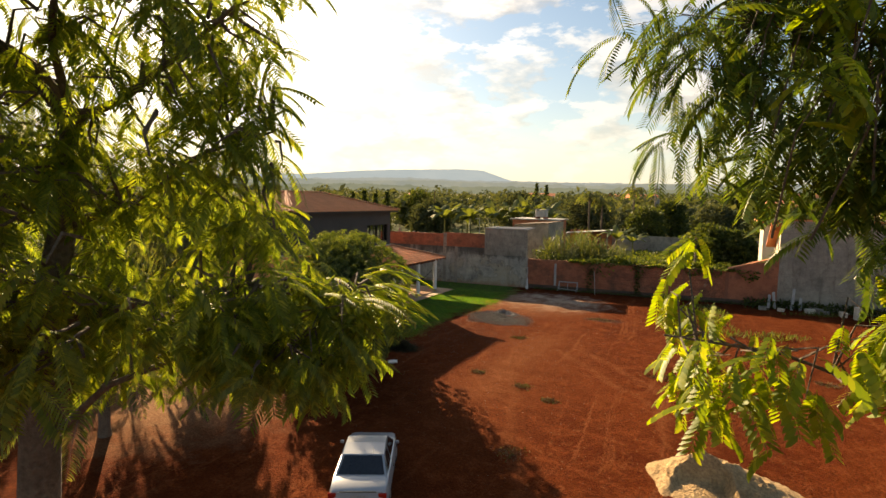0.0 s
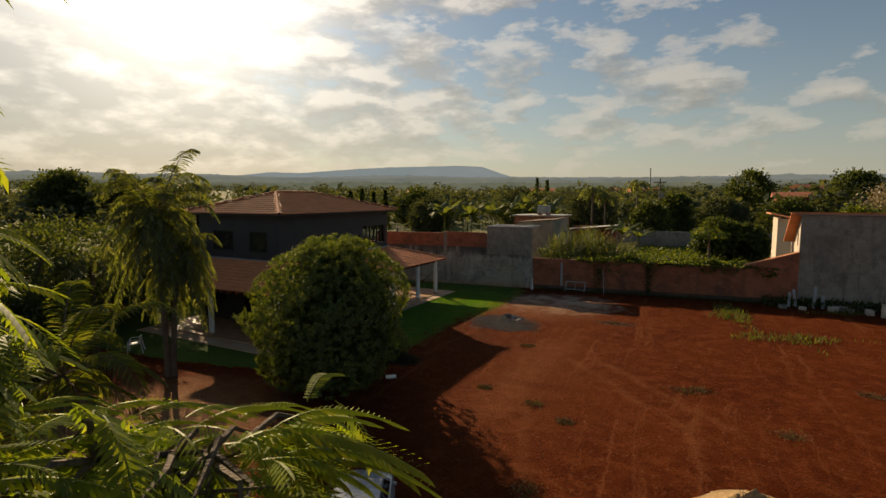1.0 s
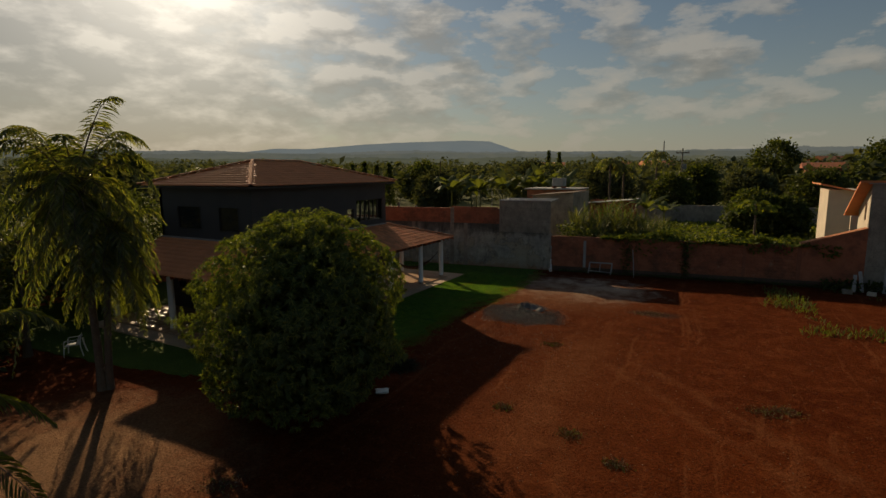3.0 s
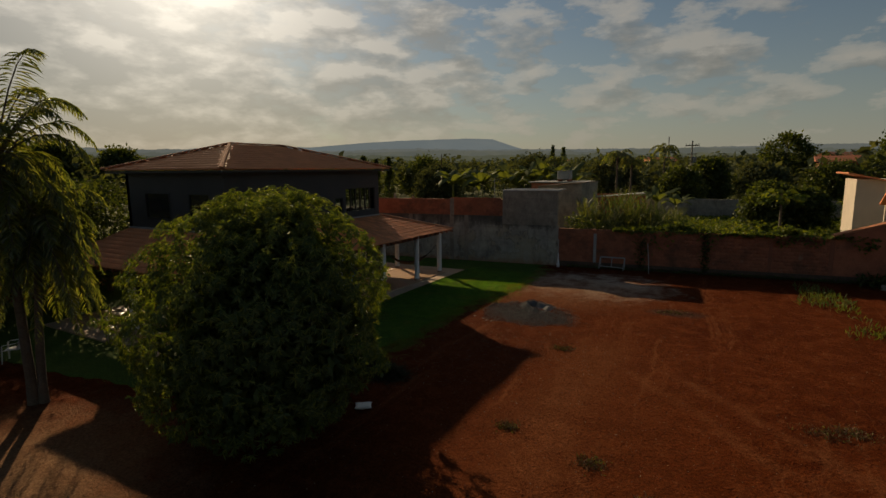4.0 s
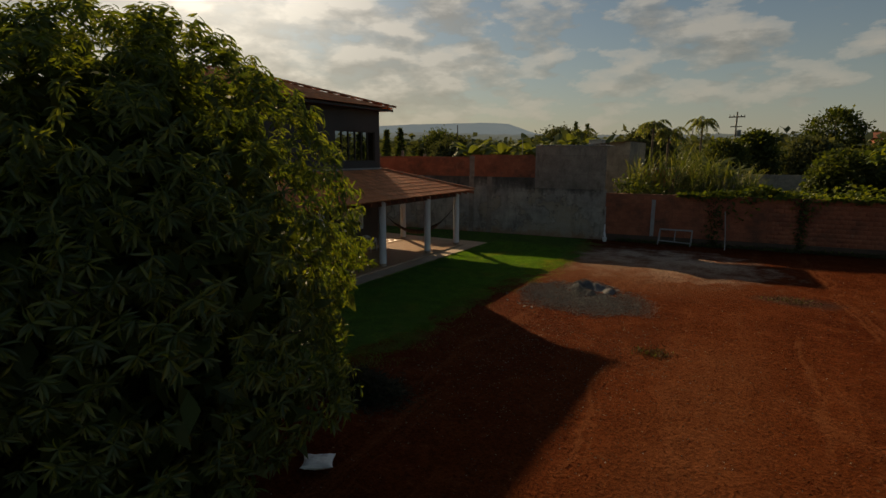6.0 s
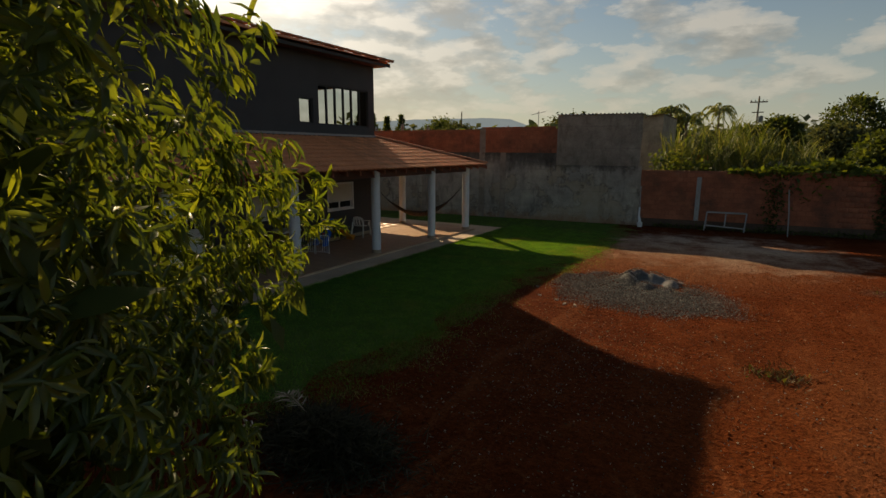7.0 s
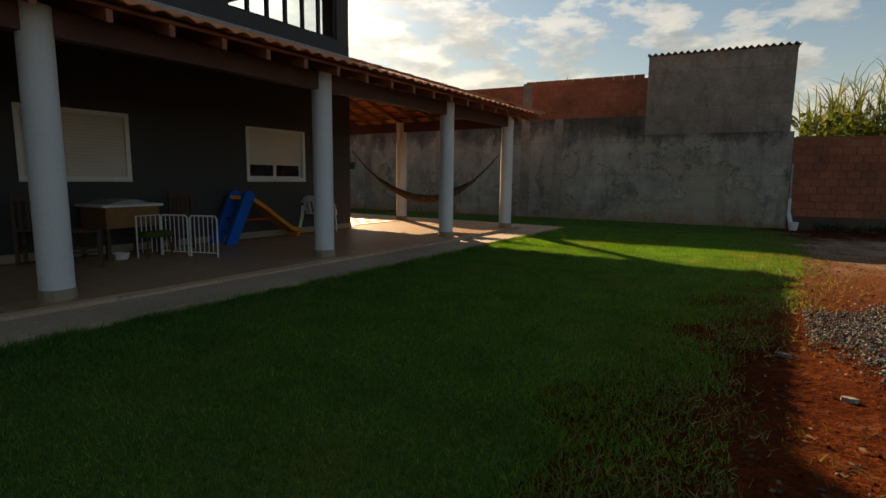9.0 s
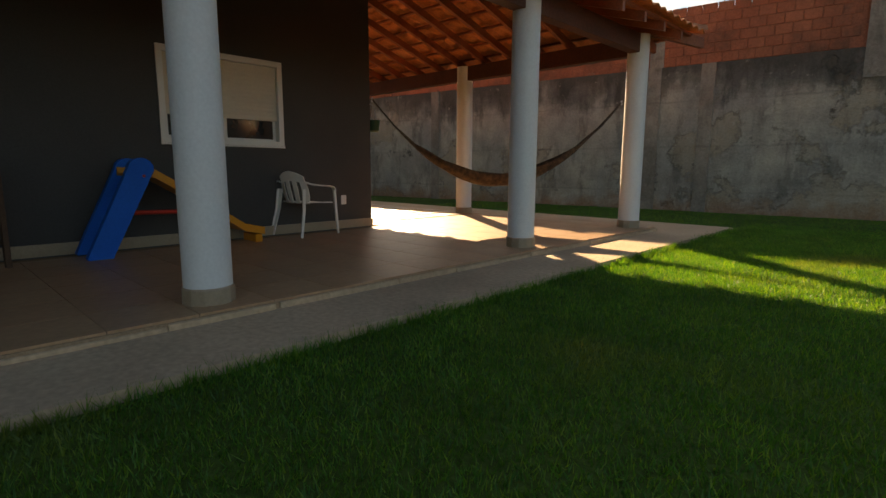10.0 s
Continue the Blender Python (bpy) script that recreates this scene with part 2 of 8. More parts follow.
def stained_plaster(name, a, b, stain, rust=None, mould=False):
    """Rough render in trowelled fields, with runs of water stain, black mould on top and peeled, patched areas."""
    m, n = material(name)
    stretched = n.add("ShaderNodeMapping", {"Vector": n.place, "Scale": (1.0, 1.0, 0.30)}).outputs[0]
    streak, broad, mid, fine = n.noise(stretched, 2.1, 8.0, 0.70), n.noise(n.place, 0.55, 5.0, 0.6), n.noise(n.place, 2.4, 8.0, 0.68), n.noise(n.place, 22.0, 5.0, 0.7)
    z = n.add("ShaderNodeSeparateXYZ", {0: n.place}).outputs[2]
    c = n.mix(n.ramp(broad, [(0.42, 0.0), (0.58, 1.0)]), a, b)
    c = n.mix(1.0, c, n.ramp(mid, [(0.30, 0.72), (0.52, 1.0), (0.72, 1.22)]), "MULTIPLY")
    c = n.mix(n.ramp(streak, [(0.52, 0.0), (0.64, 0.55)]), c, stain)
    # courses of the blocks beneath show faintly as level lines
    wave = n.math("ABSOLUTE", n.math("SUBTRACT", n.math("FRACT", n.math("ADD", n.math("DIVIDE", z, 0.98), n.math("MULTIPLY", mid, 0.10))), 0.5))
    c = n.mix(n.math("MULTIPLY", n.ramp(wave, [(0.010, 0.30), (0.030, 0.0)]), n.ramp(broad, [(0.40, 0.2), (0.60, 1.0)])), c, stain)
    relief = n.math("ADD", fine, n.math("MULTIPLY", mid, 1.4))
    if mould:
        patch = n.noise(n.place, 0.95, 8.0, 0.66)
        # peeled fields, ochre and pale, with a dark broken rim
        peel = n.noise(n.vmath("ADD", n.place, (4.0, 1.0, 2.0)), 0.62, 9.0, 0.62)
        gone = n.ramp(n.math("SUBTRACT", peel, n.math("MULTIPLY", n.math("SUBTRACT", z, 1.2), 0.06)), [(0.530, 0.0), (0.545, 1.0)])
        rim = n.ramp(n.math("ABSOLUTE", n.math("SUBTRACT", n.math("SUBTRACT", peel, n.math("MULTIPLY", n.math("SUBTRACT", z, 1.2), 0.06)), 0.537)), [(0.004, 0.5), (0.022, 0.0)])
        c = n.mix(n.math("MULTIPLY", gone, 0.42), c, n.mix(n.ramp(mid, [(0.40, 0.0), (0.62, 1.0)]), (0.40, 0.305, 0.190), (0.30, 0.245, 0.175)))
        c = n.mix(n.math("MULTIPLY", rim, n.ramp(mid, [(0.42, 0.15), (0.56, 1.0)])), c, (0.045, 0.040, 0.034))
        # black mould thick along the top, ragged lower edge, drips
        crust = n.math("ADD", n.math("MULTIPLY", z, 0.95), n.math("ADD", n.math("MULTIPLY", patch, 1.9), n.math("MULTIPLY", streak, 1.5)))
        c = n.mix(n.math("MULTIPLY", n.ramp(n.math("DIVIDE", crust, 6.0), [(0.655, 0.0), (0.705, 0.62), (0.77, 0.92)]), 0.92), c, (0.050, 0.046, 0.040))
        blots = n.noise(n.vmath("ADD", n.place, (9.0, 3.0, 5.0)), 1.3, 9.0, 0.75)
        c = n.mix(n.ramp(blots, [(0.60, 0.0), (0.66, 0.8)]), c, (0.055, 0.050, 0.043))
        pale = n.noise(n.vmath("ADD", n.place, (2.0, 8.0, 1.0)), 3.1, 8.0, 0.72)
        c = n.mix(n.ramp(pale, [(0.62, 0.0), (0.67, 0.6)]), c, (0.46, 0.42, 0.35))
        relief = n.math("SUBTRACT", n.math("ADD", relief, n.math("MULTIPLY", blots, 0.8)), n.math("MULTIPLY", gone, 0.5))
    if rust:
        low = n.math("SUBTRACT", 1.0, n.math("ADD", n.math("MULTIPLY", z, 2.1), n.math("MULTIPLY", n.math("SUBTRACT", mid, 0.40), 2.2)), clamp=True)
        c = n.mix(n.math("MULTIPLY", low, 0.75), c, rust)
    c = n.mix(1.0, c, n.ramp(fine, [(0.25, 0.78), (0.75, 1.22)]), "MULTIPLY")
    finish(n, c, 0.92, 0, relief, 0.025, 0.15)
    return m


M = {}
M["dirt"] = dirt_material()
M["field"] = plain("scrub_field", (0.05, 0.07, 0.018), (0.13, 0.12, 0.035), 0.02, 0.4, 0.95, depth=0.1, spec=0.1, spread=0.35)
M["lawn"] = plain("lawn_soil", (0.046, 0.080, 0.014), (0.070, 0.108, 0.020), 0.55, 25.0, 0.95, depth=0.03, spec=0.1, spread=0.35)
def blade_material():
    """Lawn blades: tone by blade, thin dry patches over the lawn."""
    m, n = material("grass_blades")
    geo = n.add("ShaderNodeNewGeometry")
    color = n.ramp(geo.outputs["Random Per Island"], [(0.0, (0.038, 0.140, 0.018)), (0.55, (0.060, 0.196, 0.022)), (1.0, (0.175, 0.290, 0.036))])
    dry = n.ramp(n.noise(geo.outputs["Position"], 0.55, 6.0, 0.62), [(0.56, 0.0), (0.68, 0.62)])
    color = n.mix(dry, color, (0.150, 0.140, 0.040))
    color = n.mix(1.0, color, n.ramp(n.noise(geo.outputs["Position"], 2.2, 5.0, 0.6), [(0.32, 0.72), (0.68, 1.28)]), "MULTIPLY")
    d = n.add("ShaderNodeBsdfDiffuse", {"Color": color})
    t = n.add("ShaderNodeBsdfTranslucent", {"Color": n.mix(1.0, color, (1.75, 1.40, 0.45), "MULTIPLY")})
    g = n.add("ShaderNodeBsdfGlossy", {"Color": (0.9, 0.9, 0.85, 1), "Roughness": 0.45})
    one = n.add("ShaderNodeMixShader", {0: 0.5, 1: d.outputs[0], 2: t.outputs[0]})
    two = n.add("ShaderNodeMixShader", {0: 0.03, 1: one.outputs[0], 2: g.outputs[0]})
    n.tree.links.new(two.outputs[0], n.out.inputs[0])
    return m


M["grass"] = blade_material()
M["fringe"] = foliage("fringe_blades", (0.060, 0.100, 0.018), (0.12, 0.145, 0.035), (0.32, 0.28, 0.15), 0.4, 0.02, 0.6)
M["weed"] = foliage("weed_leaves", (0.05, 0.075, 0.018), (0.085, 0.11, 0.026), (0.17, 0.16, 0.06), 0.4, 0.03, 0.6)
M["lotweed"] = foliage("lot_weed_leaves", (0.055, 0.082, 0.018), (0.088, 0.118, 0.026), (0.16, 0.17, 0.05), 0.4, 0.02, 0.6)
M["dry"] = foliage("dry_leaves", (0.14, 0.11, 0.07), (0.26, 0.21, 0.15), (0.50, 0.44, 0.36), 0.2, 0.03, 0.6)
M["litter"] = foliage("dry_litter", (0.06, 0.035, 0.02), (0.12, 0.075, 0.045), (0.24, 0.19, 0.14), 0.1, 0.0, 0.6)
M["darkwall"] = plain("dark_grey_paint", (0.042, 0.042, 0.044), (0.055, 0.054, 0.054), 0.9, 60.0, 0.65, depth=0.003, spread=0.12)
M["white"] = plain("white_column_paint", (0.68, 0.69, 0.70), (0.62, 0.63, 0.64), 1.5, 50.0, 0.55, depth=0.001, spread=0.06)
M["frame"] = plain("white_aluminium", (0.72, 0.72, 0.70), (0.66, 0.66, 0.64), 2.0, 80.0, 0.4, depth=0.001, spread=0.04)
M["shutter"] = plain("cream_shutter", (0.62, 0.57, 0.48), (0.56, 0.51, 0.43), 2.0, 60.0, 0.5, depth=0.001, spread=0.05)
M["skirting"] = plain("beige_stone", (0.36, 0.28, 0.195), (0.29, 0.225, 0.16), 3.0, 45.0, 0.45, depth=0.002, spread=0.12)
M["floortile"] = plain("beige_floor_tile", (0.46, 0.275, 0.155), (0.38, 0.225, 0.125), 1.2, 30.0, 0.40, depth=0.001, spread=0.14, per_object=0.04)
M["grout"] = plain("tile_grout", (0.34, 0.235, 0.150), (0.29, 0.20, 0.125), 3.0, 60.0, 0.9)
M["concrete"] = plain("worn_concrete", (0.52, 0.375, 0.245), (0.40, 0.285, 0.185), 0.9, 28.0, 0.85, depth=0.006, spread=0.18)
M["rooftile"] = plain("clay_roof_tile", (0.68, 0.255, 0.108), (0.56, 0.200, 0.084), 1.4, 30.0, 0.72, depth=0.001, spread=0.24, per_object=0.22, spec=0.25)
M["ridge"] = plain("pale_ridge_tile", (0.44, 0.19, 0.10), (0.34, 0.14, 0.075), 2.0, 30.0, 0.92, depth=0.004, spread=0.25, spec=0.15)
M["redwood"] = plain("stained_red_timber", (0.33, 0.105, 0.050), (0.24, 0.076, 0.037), 2.5, 40.0, 0.5, depth=0.003, spread=0.25)
# darker copy of the red timber, with the beams' shade put into it
M["beam"] = plain("shaded_timber", (0.115, 0.042, 0.026), (0.080, 0.030, 0.020), 2.5, 40.0, 0.55, depth=0.003, spread=0.25)
M["plaster"] = stained_plaster("stained_plaster", (0.31, 0.288, 0.250), (0.42, 0.375, 0.305), (0.105, 0.096, 0.084), (0.30, 0.15, 0.07), True)
M["block"] = stained_plaster("grey_render", (0.25, 0.218, 0.180), (0.32, 0.278, 0.225), (0.13, 0.110, 0.090))
def brick_material():
    """Hollow clay brick: each its own tone, soot and mould in patches over the wall."""
    m, n = material("hollow_clay_brick")
    where = n.add("ShaderNodeNewGeometry").outputs["Position"]
    tone = n.add("ShaderNodeObjectInfo").outputs["Random"]
    isle = n.add("ShaderNodeNewGeometry").outputs["Random Per Island"]
    c = n.mix(n.ramp(n.noise(where, 1.6, 5.0), [(0.32, 0.0), (0.68, 1.0)]), (0.38, 0.135, 0.072), (0.29, 0.100, 0.054))
    c = n.mix(1.0, c, n.ramp(n.math("FRACT", n.math("ADD", tone, isle)), [(0.0, 0.90), (1.0, 1.10)]), "MULTIPLY")
    c = n.mix(n.ramp(n.noise(where, 0.75, 8.0, 0.68), [(0.50, 0.0), (0.66, 0.72)]), c, (0.085, 0.052, 0.036))
    c = n.mix(n.ramp(n.noise(n.vmath("ADD", where, (5.0, 2.0, 7.0)), 1.2, 8.0, 0.7), [(0.62, 0.0), (0.70, 0.6)]), c, (0.34, 0.235, 0.165))
    grain = n.noise(where, 26.0, 4.0)
    c = n.mix(1.0, c, n.ramp(grain, [(0.25, 0.78), (0.75, 1.22)]), "MULTIPLY")
    finish(n, c, 0.9, 0.0, grain, 0.008, 0.25)
    return m


M["brick"] = brick_material()
M["mortar"] = plain("mortar", (0.29, 0.110, 0.062), (0.23, 0.090, 0.052), 2.0, 30.0, 0.95, depth=0.006)
M["dirty"] = plain("dirty_concrete", (0.075, 0.052, 0.038), (0.12, 0.078, 0.052), 1.6, 30.0, 0.95, depth=0.006, spread=0.3)
M["whitewall"] = plain("cream_wall_paint", (0.58, 0.49, 0.38), (0.50, 0.425, 0.335), 0.8, 30.0, 0.8)
M["sheet"] = plain("fibre_cement_sheet", (0.36, 0.35, 0.33), (0.28, 0.27, 0.25), 1.2, 20.0, 0.8)
M["bark"] = plain("tree_bark", (0.085, 0.062, 0.045), (0.13, 0.10, 0.075), 4.0, 30.0, 0.95, depth=0.03, spread=0.35)
M["palmbark"] = plain("palm_trunk", (0.10, 0.075, 0.055), (0.15, 0.115, 0.085), 5.0, 30.0, 0.95, depth=0.03, spread=0.3)
M["mango"] = foliage("mango_leaves", (0.052, 0.080, 0.018), (0.082, 0.116, 0.022), (0.17, 0.195, 0.032), 0.46, 0.035, 0.40, 1.3)
# darker copy of the mango leaf for the shaded inside of the crown
M["mangoshade"] = foliage("shaded_mango_leaves", (0.050, 0.072, 0.020), (0.070, 0.096, 0.024), (0.09, 0.115, 0.028), 0.3, 0.02, 0.5)
M["feather"] = foliage("feathery_leaves", (0.100, 0.150, 0.028), (0.150, 0.205, 0.034), (0.26, 0.30, 0.048), 0.62, 0.02, 0.4)
M["deep"] = foliage("deep_leaves", (0.045, 0.085, 0.020), (0.078, 0.130, 0.026), (0.15, 0.19, 0.036), 0.48, 0.03, 0.4)
M["bright"] = foliage("bright_leaves", (0.13, 0.20, 0.018), (0.20, 0.27, 0.022), (0.34, 0.37, 0.045), 0.62, 0.02, 0.4)
M["brush"] = foliage("cut_brush", (0.020, 0.022, 0.012), (0.035, 0.034, 0.018), (0.075, 0.062, 0.04), 0.2, 0.01, 0.6)
M["palm"] = foliage("palm_leaflets", (0.058, 0.080, 0.022), (0.095, 0.118, 0.030), (0.18, 0.185, 0.06), 0.55, 0.06, 0.35, 1.5)
M["youngpalm"] = foliage("young_palm_leaflets", (0.055, 0.080, 0.016), (0.090, 0.120, 0.020), (0.20, 0.21, 0.04), 0.55, 0.04, 0.4, 1.4)
M["cane"] = foliage("cane_leaves", (0.060, 0.086, 0.027), (0.098, 0.125, 0.038), (0.19, 0.19, 0.085), 0.48, 0.03, 0.5)
M["darkleaf"] = foliage("dark_tree_leaves", (0.034, 0.052, 0.015), (0.055, 0.077, 0.020), (0.11, 0.13, 0.032), 0.46, 0.02, 0.5)
M["vine"] = foliage("vine_leaves", (0.056, 0.084, 0.017), (0.090, 0.125, 0.021), (0.17, 0.19, 0.033), 0.44, 0.02, 0.5)
# greens greyed for the far trees: distance haze mixed into the leaf colour
M["far"] = foliage("hazed_wood_leaves", (0.058, 0.074, 0.046), (0.080, 0.096, 0.058), (0.115, 0.125, 0.07), 0.30, 0.0, 0.6)
M["gravel"] = plain("crushed_stone", (0.10, 0.10, 0.10), (0.16, 0.155, 0.15), 6.0, 60.0, 0.85, spread=0.3)
def chips_material():
    m, n = material("stone_chips")
    r = n.add("ShaderNodeNewGeometry").outputs["Random Per Island"]
    finish(n, n.mix(1.0, n.ramp(r, [(0.0, (0.05, 0.05, 0.05)), (0.65, (0.10, 0.098, 0.095)), (1.0, (0.32, 0.30, 0.27))]), n.ramp(n.noise(n.place, 60.0, 3.0), [(0.3, 0.8), (0.7, 1.2)]), "MULTIPLY"), 0.85, 0.0, None, 0.0, 0.2)
    return m


M["chips"] = chips_material()
M["sand"] = plain("piled_sand", (0.39, 0.27, 0.14), (0.27, 0.175, 0.085), 1.6, 14.0, 0.95, depth=0.06, spread=0.35, spec=0.1)
M["steel"] = plain("galvanised_steel", (0.42, 0.42, 0.42), (0.34, 0.34, 0.34), 6.0, 60.0, 0.45, 0.6, 0.001)
M["plastic"] = plain("white_plastic", (0.74, 0.73, 0.70), (0.68, 0.67, 0.64), 3.0, 60.0, 0.38, depth=0.001, spread=0.04)
M["blue"] = plain("blue_plastic", (0.002, 0.120, 0.56), (0.002, 0.100, 0.48), 3.0, 60.0, 0.5, depth=0.001, spec=0.12, spread=0.08)
M["orange"] = plain("orange_plastic", (0.62, 0.24, 0.015), (0.54, 0.20, 0.012), 3.0, 60.0, 0.35, depth=0.001, spread=0.08)
M["redplastic"] = plain("red_plastic", (0.50, 0.04, 0.02), (0.42, 0.03, 0.018), 3.0, 60.0, 0.4, depth=0.001, spread=0.08)
M["darkwood"] = plain("dark_wood", (0.055, 0.03, 0.018), (0.085, 0.045, 0.026), 6.0, 50.0, 0.5, depth=0.002, spread=0.25)
M["tablewood"] = plain("varnished_table_wood", (0.24, 0.12, 0.04), (0.18, 0.09, 0.03), 5.0, 50.0, 0.4, depth=0.001)
M["cloth"] = plain("brown_striped_cloth", (0.10, 0.062, 0.036), (0.022, 0.016, 0.013), 16.0, 120.0, 0.95, spread=0.3)
M["darkgreen"] = plain("dark_green_plastic", (0.010, 0.045, 0.024), (0.014, 0.055, 0.03), 4.0, 60.0, 0.5, depth=0.001, spread=0.1)
M["rope"] = plain("dark_rope", (0.06, 0.045, 0.035), (0.09, 0.07, 0.05), 20.0, 120.0, 0.95)
M["tyre"] = plain("tyre_rubber", (0.02, 0.02, 0.02), (0.03, 0.03, 0.03), 8.0, 60.0, 0.85)
M["carpaint"] = plain("white_car_paint", (0.32, 0.34, 0.36), (0.28, 0.30, 0.32), 1.0, 20.0, 0.28, depth=0.0, spread=0.03, coat=0.6)
M["lamp_red"] = plain("tail_lamp_red", (0.32, 0.02, 0.012), (0.26, 0.016, 0.010), 4.0, 60.0, 0.2, depth=0.0)
M["black"] = plain("black_plastic", (0.02, 0.02, 0.02), (0.028, 0.028, 0.028), 4.0, 60.0, 0.5)


def glass_material(name, tint, rough=0.02):
    m, n = material(name)
    b = n.add("ShaderNodeBsdfPrincipled", {"Base Color": (*tint, 1), "Roughness": rough, "Transmission Weight": 1.0, "IOR": 1.05, "Specular IOR Level": 0.5})
    n.tree.links.new(b.outputs[0], n.out.inputs[0])
    return m


M["glass"] = glass_material("window_glass", (0.42, 0.48, 0.50))
M["darkglass"] = plain("dark_glass", (0.015, 0.017, 0.02), (0.02, 0.022, 0.025), 1.0, 10.0, 0.08, depth=0.0, spec=0.6)


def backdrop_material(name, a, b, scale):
    """Far country, glowing: distance haze put into the colours, woods and fields in patches."""
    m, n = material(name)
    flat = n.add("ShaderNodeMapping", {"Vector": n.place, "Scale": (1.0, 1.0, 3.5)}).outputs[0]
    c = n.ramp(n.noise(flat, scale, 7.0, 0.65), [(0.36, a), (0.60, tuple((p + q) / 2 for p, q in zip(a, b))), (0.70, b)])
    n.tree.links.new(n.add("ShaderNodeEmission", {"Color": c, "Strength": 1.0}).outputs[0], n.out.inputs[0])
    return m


# each layer further off glows paler: haze painted in, layer by layer
M["ridgeline"] = backdrop_material("hazy_far_ridge", (0.142, 0.172, 0.190), (0.172, 0.198, 0.208), 0.004)
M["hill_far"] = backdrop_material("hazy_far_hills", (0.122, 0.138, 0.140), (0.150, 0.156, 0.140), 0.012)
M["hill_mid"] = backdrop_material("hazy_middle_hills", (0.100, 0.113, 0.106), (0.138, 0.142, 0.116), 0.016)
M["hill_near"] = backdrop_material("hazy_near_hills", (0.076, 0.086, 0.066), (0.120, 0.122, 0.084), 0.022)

# ---- building blocks ----
class Geo:
    """Collects verts and faces of one mesh."""

    def __init__(self):
        self.v, self.f = [], []

    def add(self, verts, faces, m=None):
        k = len(self.v)
        self.v += [tuple(m @ Vector(p)) if m else tuple(p) for p in verts]
        self.f += [tuple(i + k for i in q) for q in faces]
        return self

    def box(self, x0, x1, y0, y1, z0, z1, bevel=0.0, m=None):
        """A box, with its edges cut off by bevel."""
        if bevel <= 0:
            v = [(x, y, z) for z in (z0, z1) for y in (y0, y1) for x in (x0, x1)]
            return self.add(v, [(0, 2, 3, 1), (4, 5, 7, 6), (0, 1, 5, 4), (2, 6, 7, 3), (0, 4, 6, 2), (1, 3, 7, 5)], m)
        bm = bmesh.new()
        bmesh.ops.create_cube(bm, size=1.0, matrix=Matrix.Translation(((x0 + x1) / 2, (y0 + y1) / 2, (z0 + z1) / 2)) @ Matrix.Diagonal((x1 - x0, y1 - y0, z1 - z0, 1)))
        bmesh.ops.bevel(bm, geom=bm.edges[:], offset=bevel, segments=1, affect="EDGES")
        return self.take(bm, m)

    def take(self, bm, m=None):
        bm.verts.index_update()
        self.add([v.co.copy() for v in bm.verts], [[v.index for v in f.verts] for f in bm.faces], m)
        bm.free()
        return self

    def tube(self, points, radii, n=8, caps=True):
        """A round bar along points; radii one for all or one each."""
        pts = [Vector(p) for p in points]
        rad = radii if isinstance(radii, (list, tuple)) else [radii] * len(pts)
        k = len(self.v)
        side = None
        for i, p in enumerate(pts):
            d = (pts[min(i + 1, len(pts) - 1)] - pts[max(i - 1, 0)]).normalized()
            if side is None:
                side = d.orthogonal().normalized()
            side = (side - d * side.dot(d)).normalized()
            up = d.cross(side)
            self.v += [tuple(p + (side * math.cos(a) + up * math.sin(a)) * rad[i]) for a in (2 * math.pi * j / n for j in range(n))]
        for i in range(len(pts) - 1):
            for j in range(n):
                a, b = k + i * n + j, k + i * n + (j + 1) % n
                self.f.append((a, b, b + n, a + n))
        if caps:
            self.f.append(tuple(range(k + n - 1, k - 1, -1)))
            self.f.append(tuple(range(k + (len(pts) - 1) * n, k + len(pts) * n)))
        return self

    def lathe(self, profile, n=24, m=None):
        """A turned form about z from (radius, height) pairs."""
        v = [(r * math.cos(2 * math.pi * j / n), r * math.sin(2 * math.pi * j / n), z) for r, z in profile for j in range(n)]
        f = [(i * n + j, i * n + (j + 1) % n, (i + 1) * n + (j + 1) % n, (i + 1) * n + j) for i in range(len(profile) - 1) for j in range(n)]
        f += [tuple(range(n - 1, -1, -1)), tuple(range((len(profile) - 1) * n, len(profile) * n))]
        return self.add(v, f, m)

    def prism(self, outline, axis, a, b, m=None):
        """An outline pushed along an axis from a to b."""
        n = len(outline)
        put = {"x": lambda p, t: (t, p[0], p[1]), "y": lambda p, t: (p[0], t, p[1]), "z": lambda p, t: (p[0], p[1], t)}[axis]
        v = [put(p, a) for p in outline] + [put(p, b) for p in outline]
        f = [tuple(range(n - 1, -1, -1)), tuple(range(n, 2 * n))] + [(i, (i + 1) % n, n + (i + 1) % n, n + i) for i in range(n)]
        return self.add(v, f, m)

    def mesh(self, name, mat, smooth=False):
        me = bpy.data.meshes.new(name)
        me.from_pydata(self.v, [], self.f)
        bm = bmesh.new()
        bm.from_mesh(me)
        bmesh.ops.recalc_face_normals(bm, faces=bm.faces[:])
        bm.to_mesh(me)
        bm.free()
        me.materials.append(mat)
        if smooth:
            me.shade_smooth()
            me.set_sharp_from_angle(angle=radians(40))
        return me


def thing(name, label, category, at=(0, 0, 0), turn=0.0, group="", kind=""):
    ob = new(name)
    ob.matrix_basis = pose(*at, 0, 0, turn)
    return tagged(ob, label, category, group, kind)


def part(name, geo, mat, parent, label="", smooth=False, kind=""):
    ob = new(name, geo.mesh(name, mat, smooth))
    ob.parent = parent
    return tagged(ob, label, kind=kind)


def solid(name, geo, mat, label, category, kind="", smooth=False, group=""):
    return tagged(new(name, geo.mesh(name, mat, smooth)), label, category, group, kind)


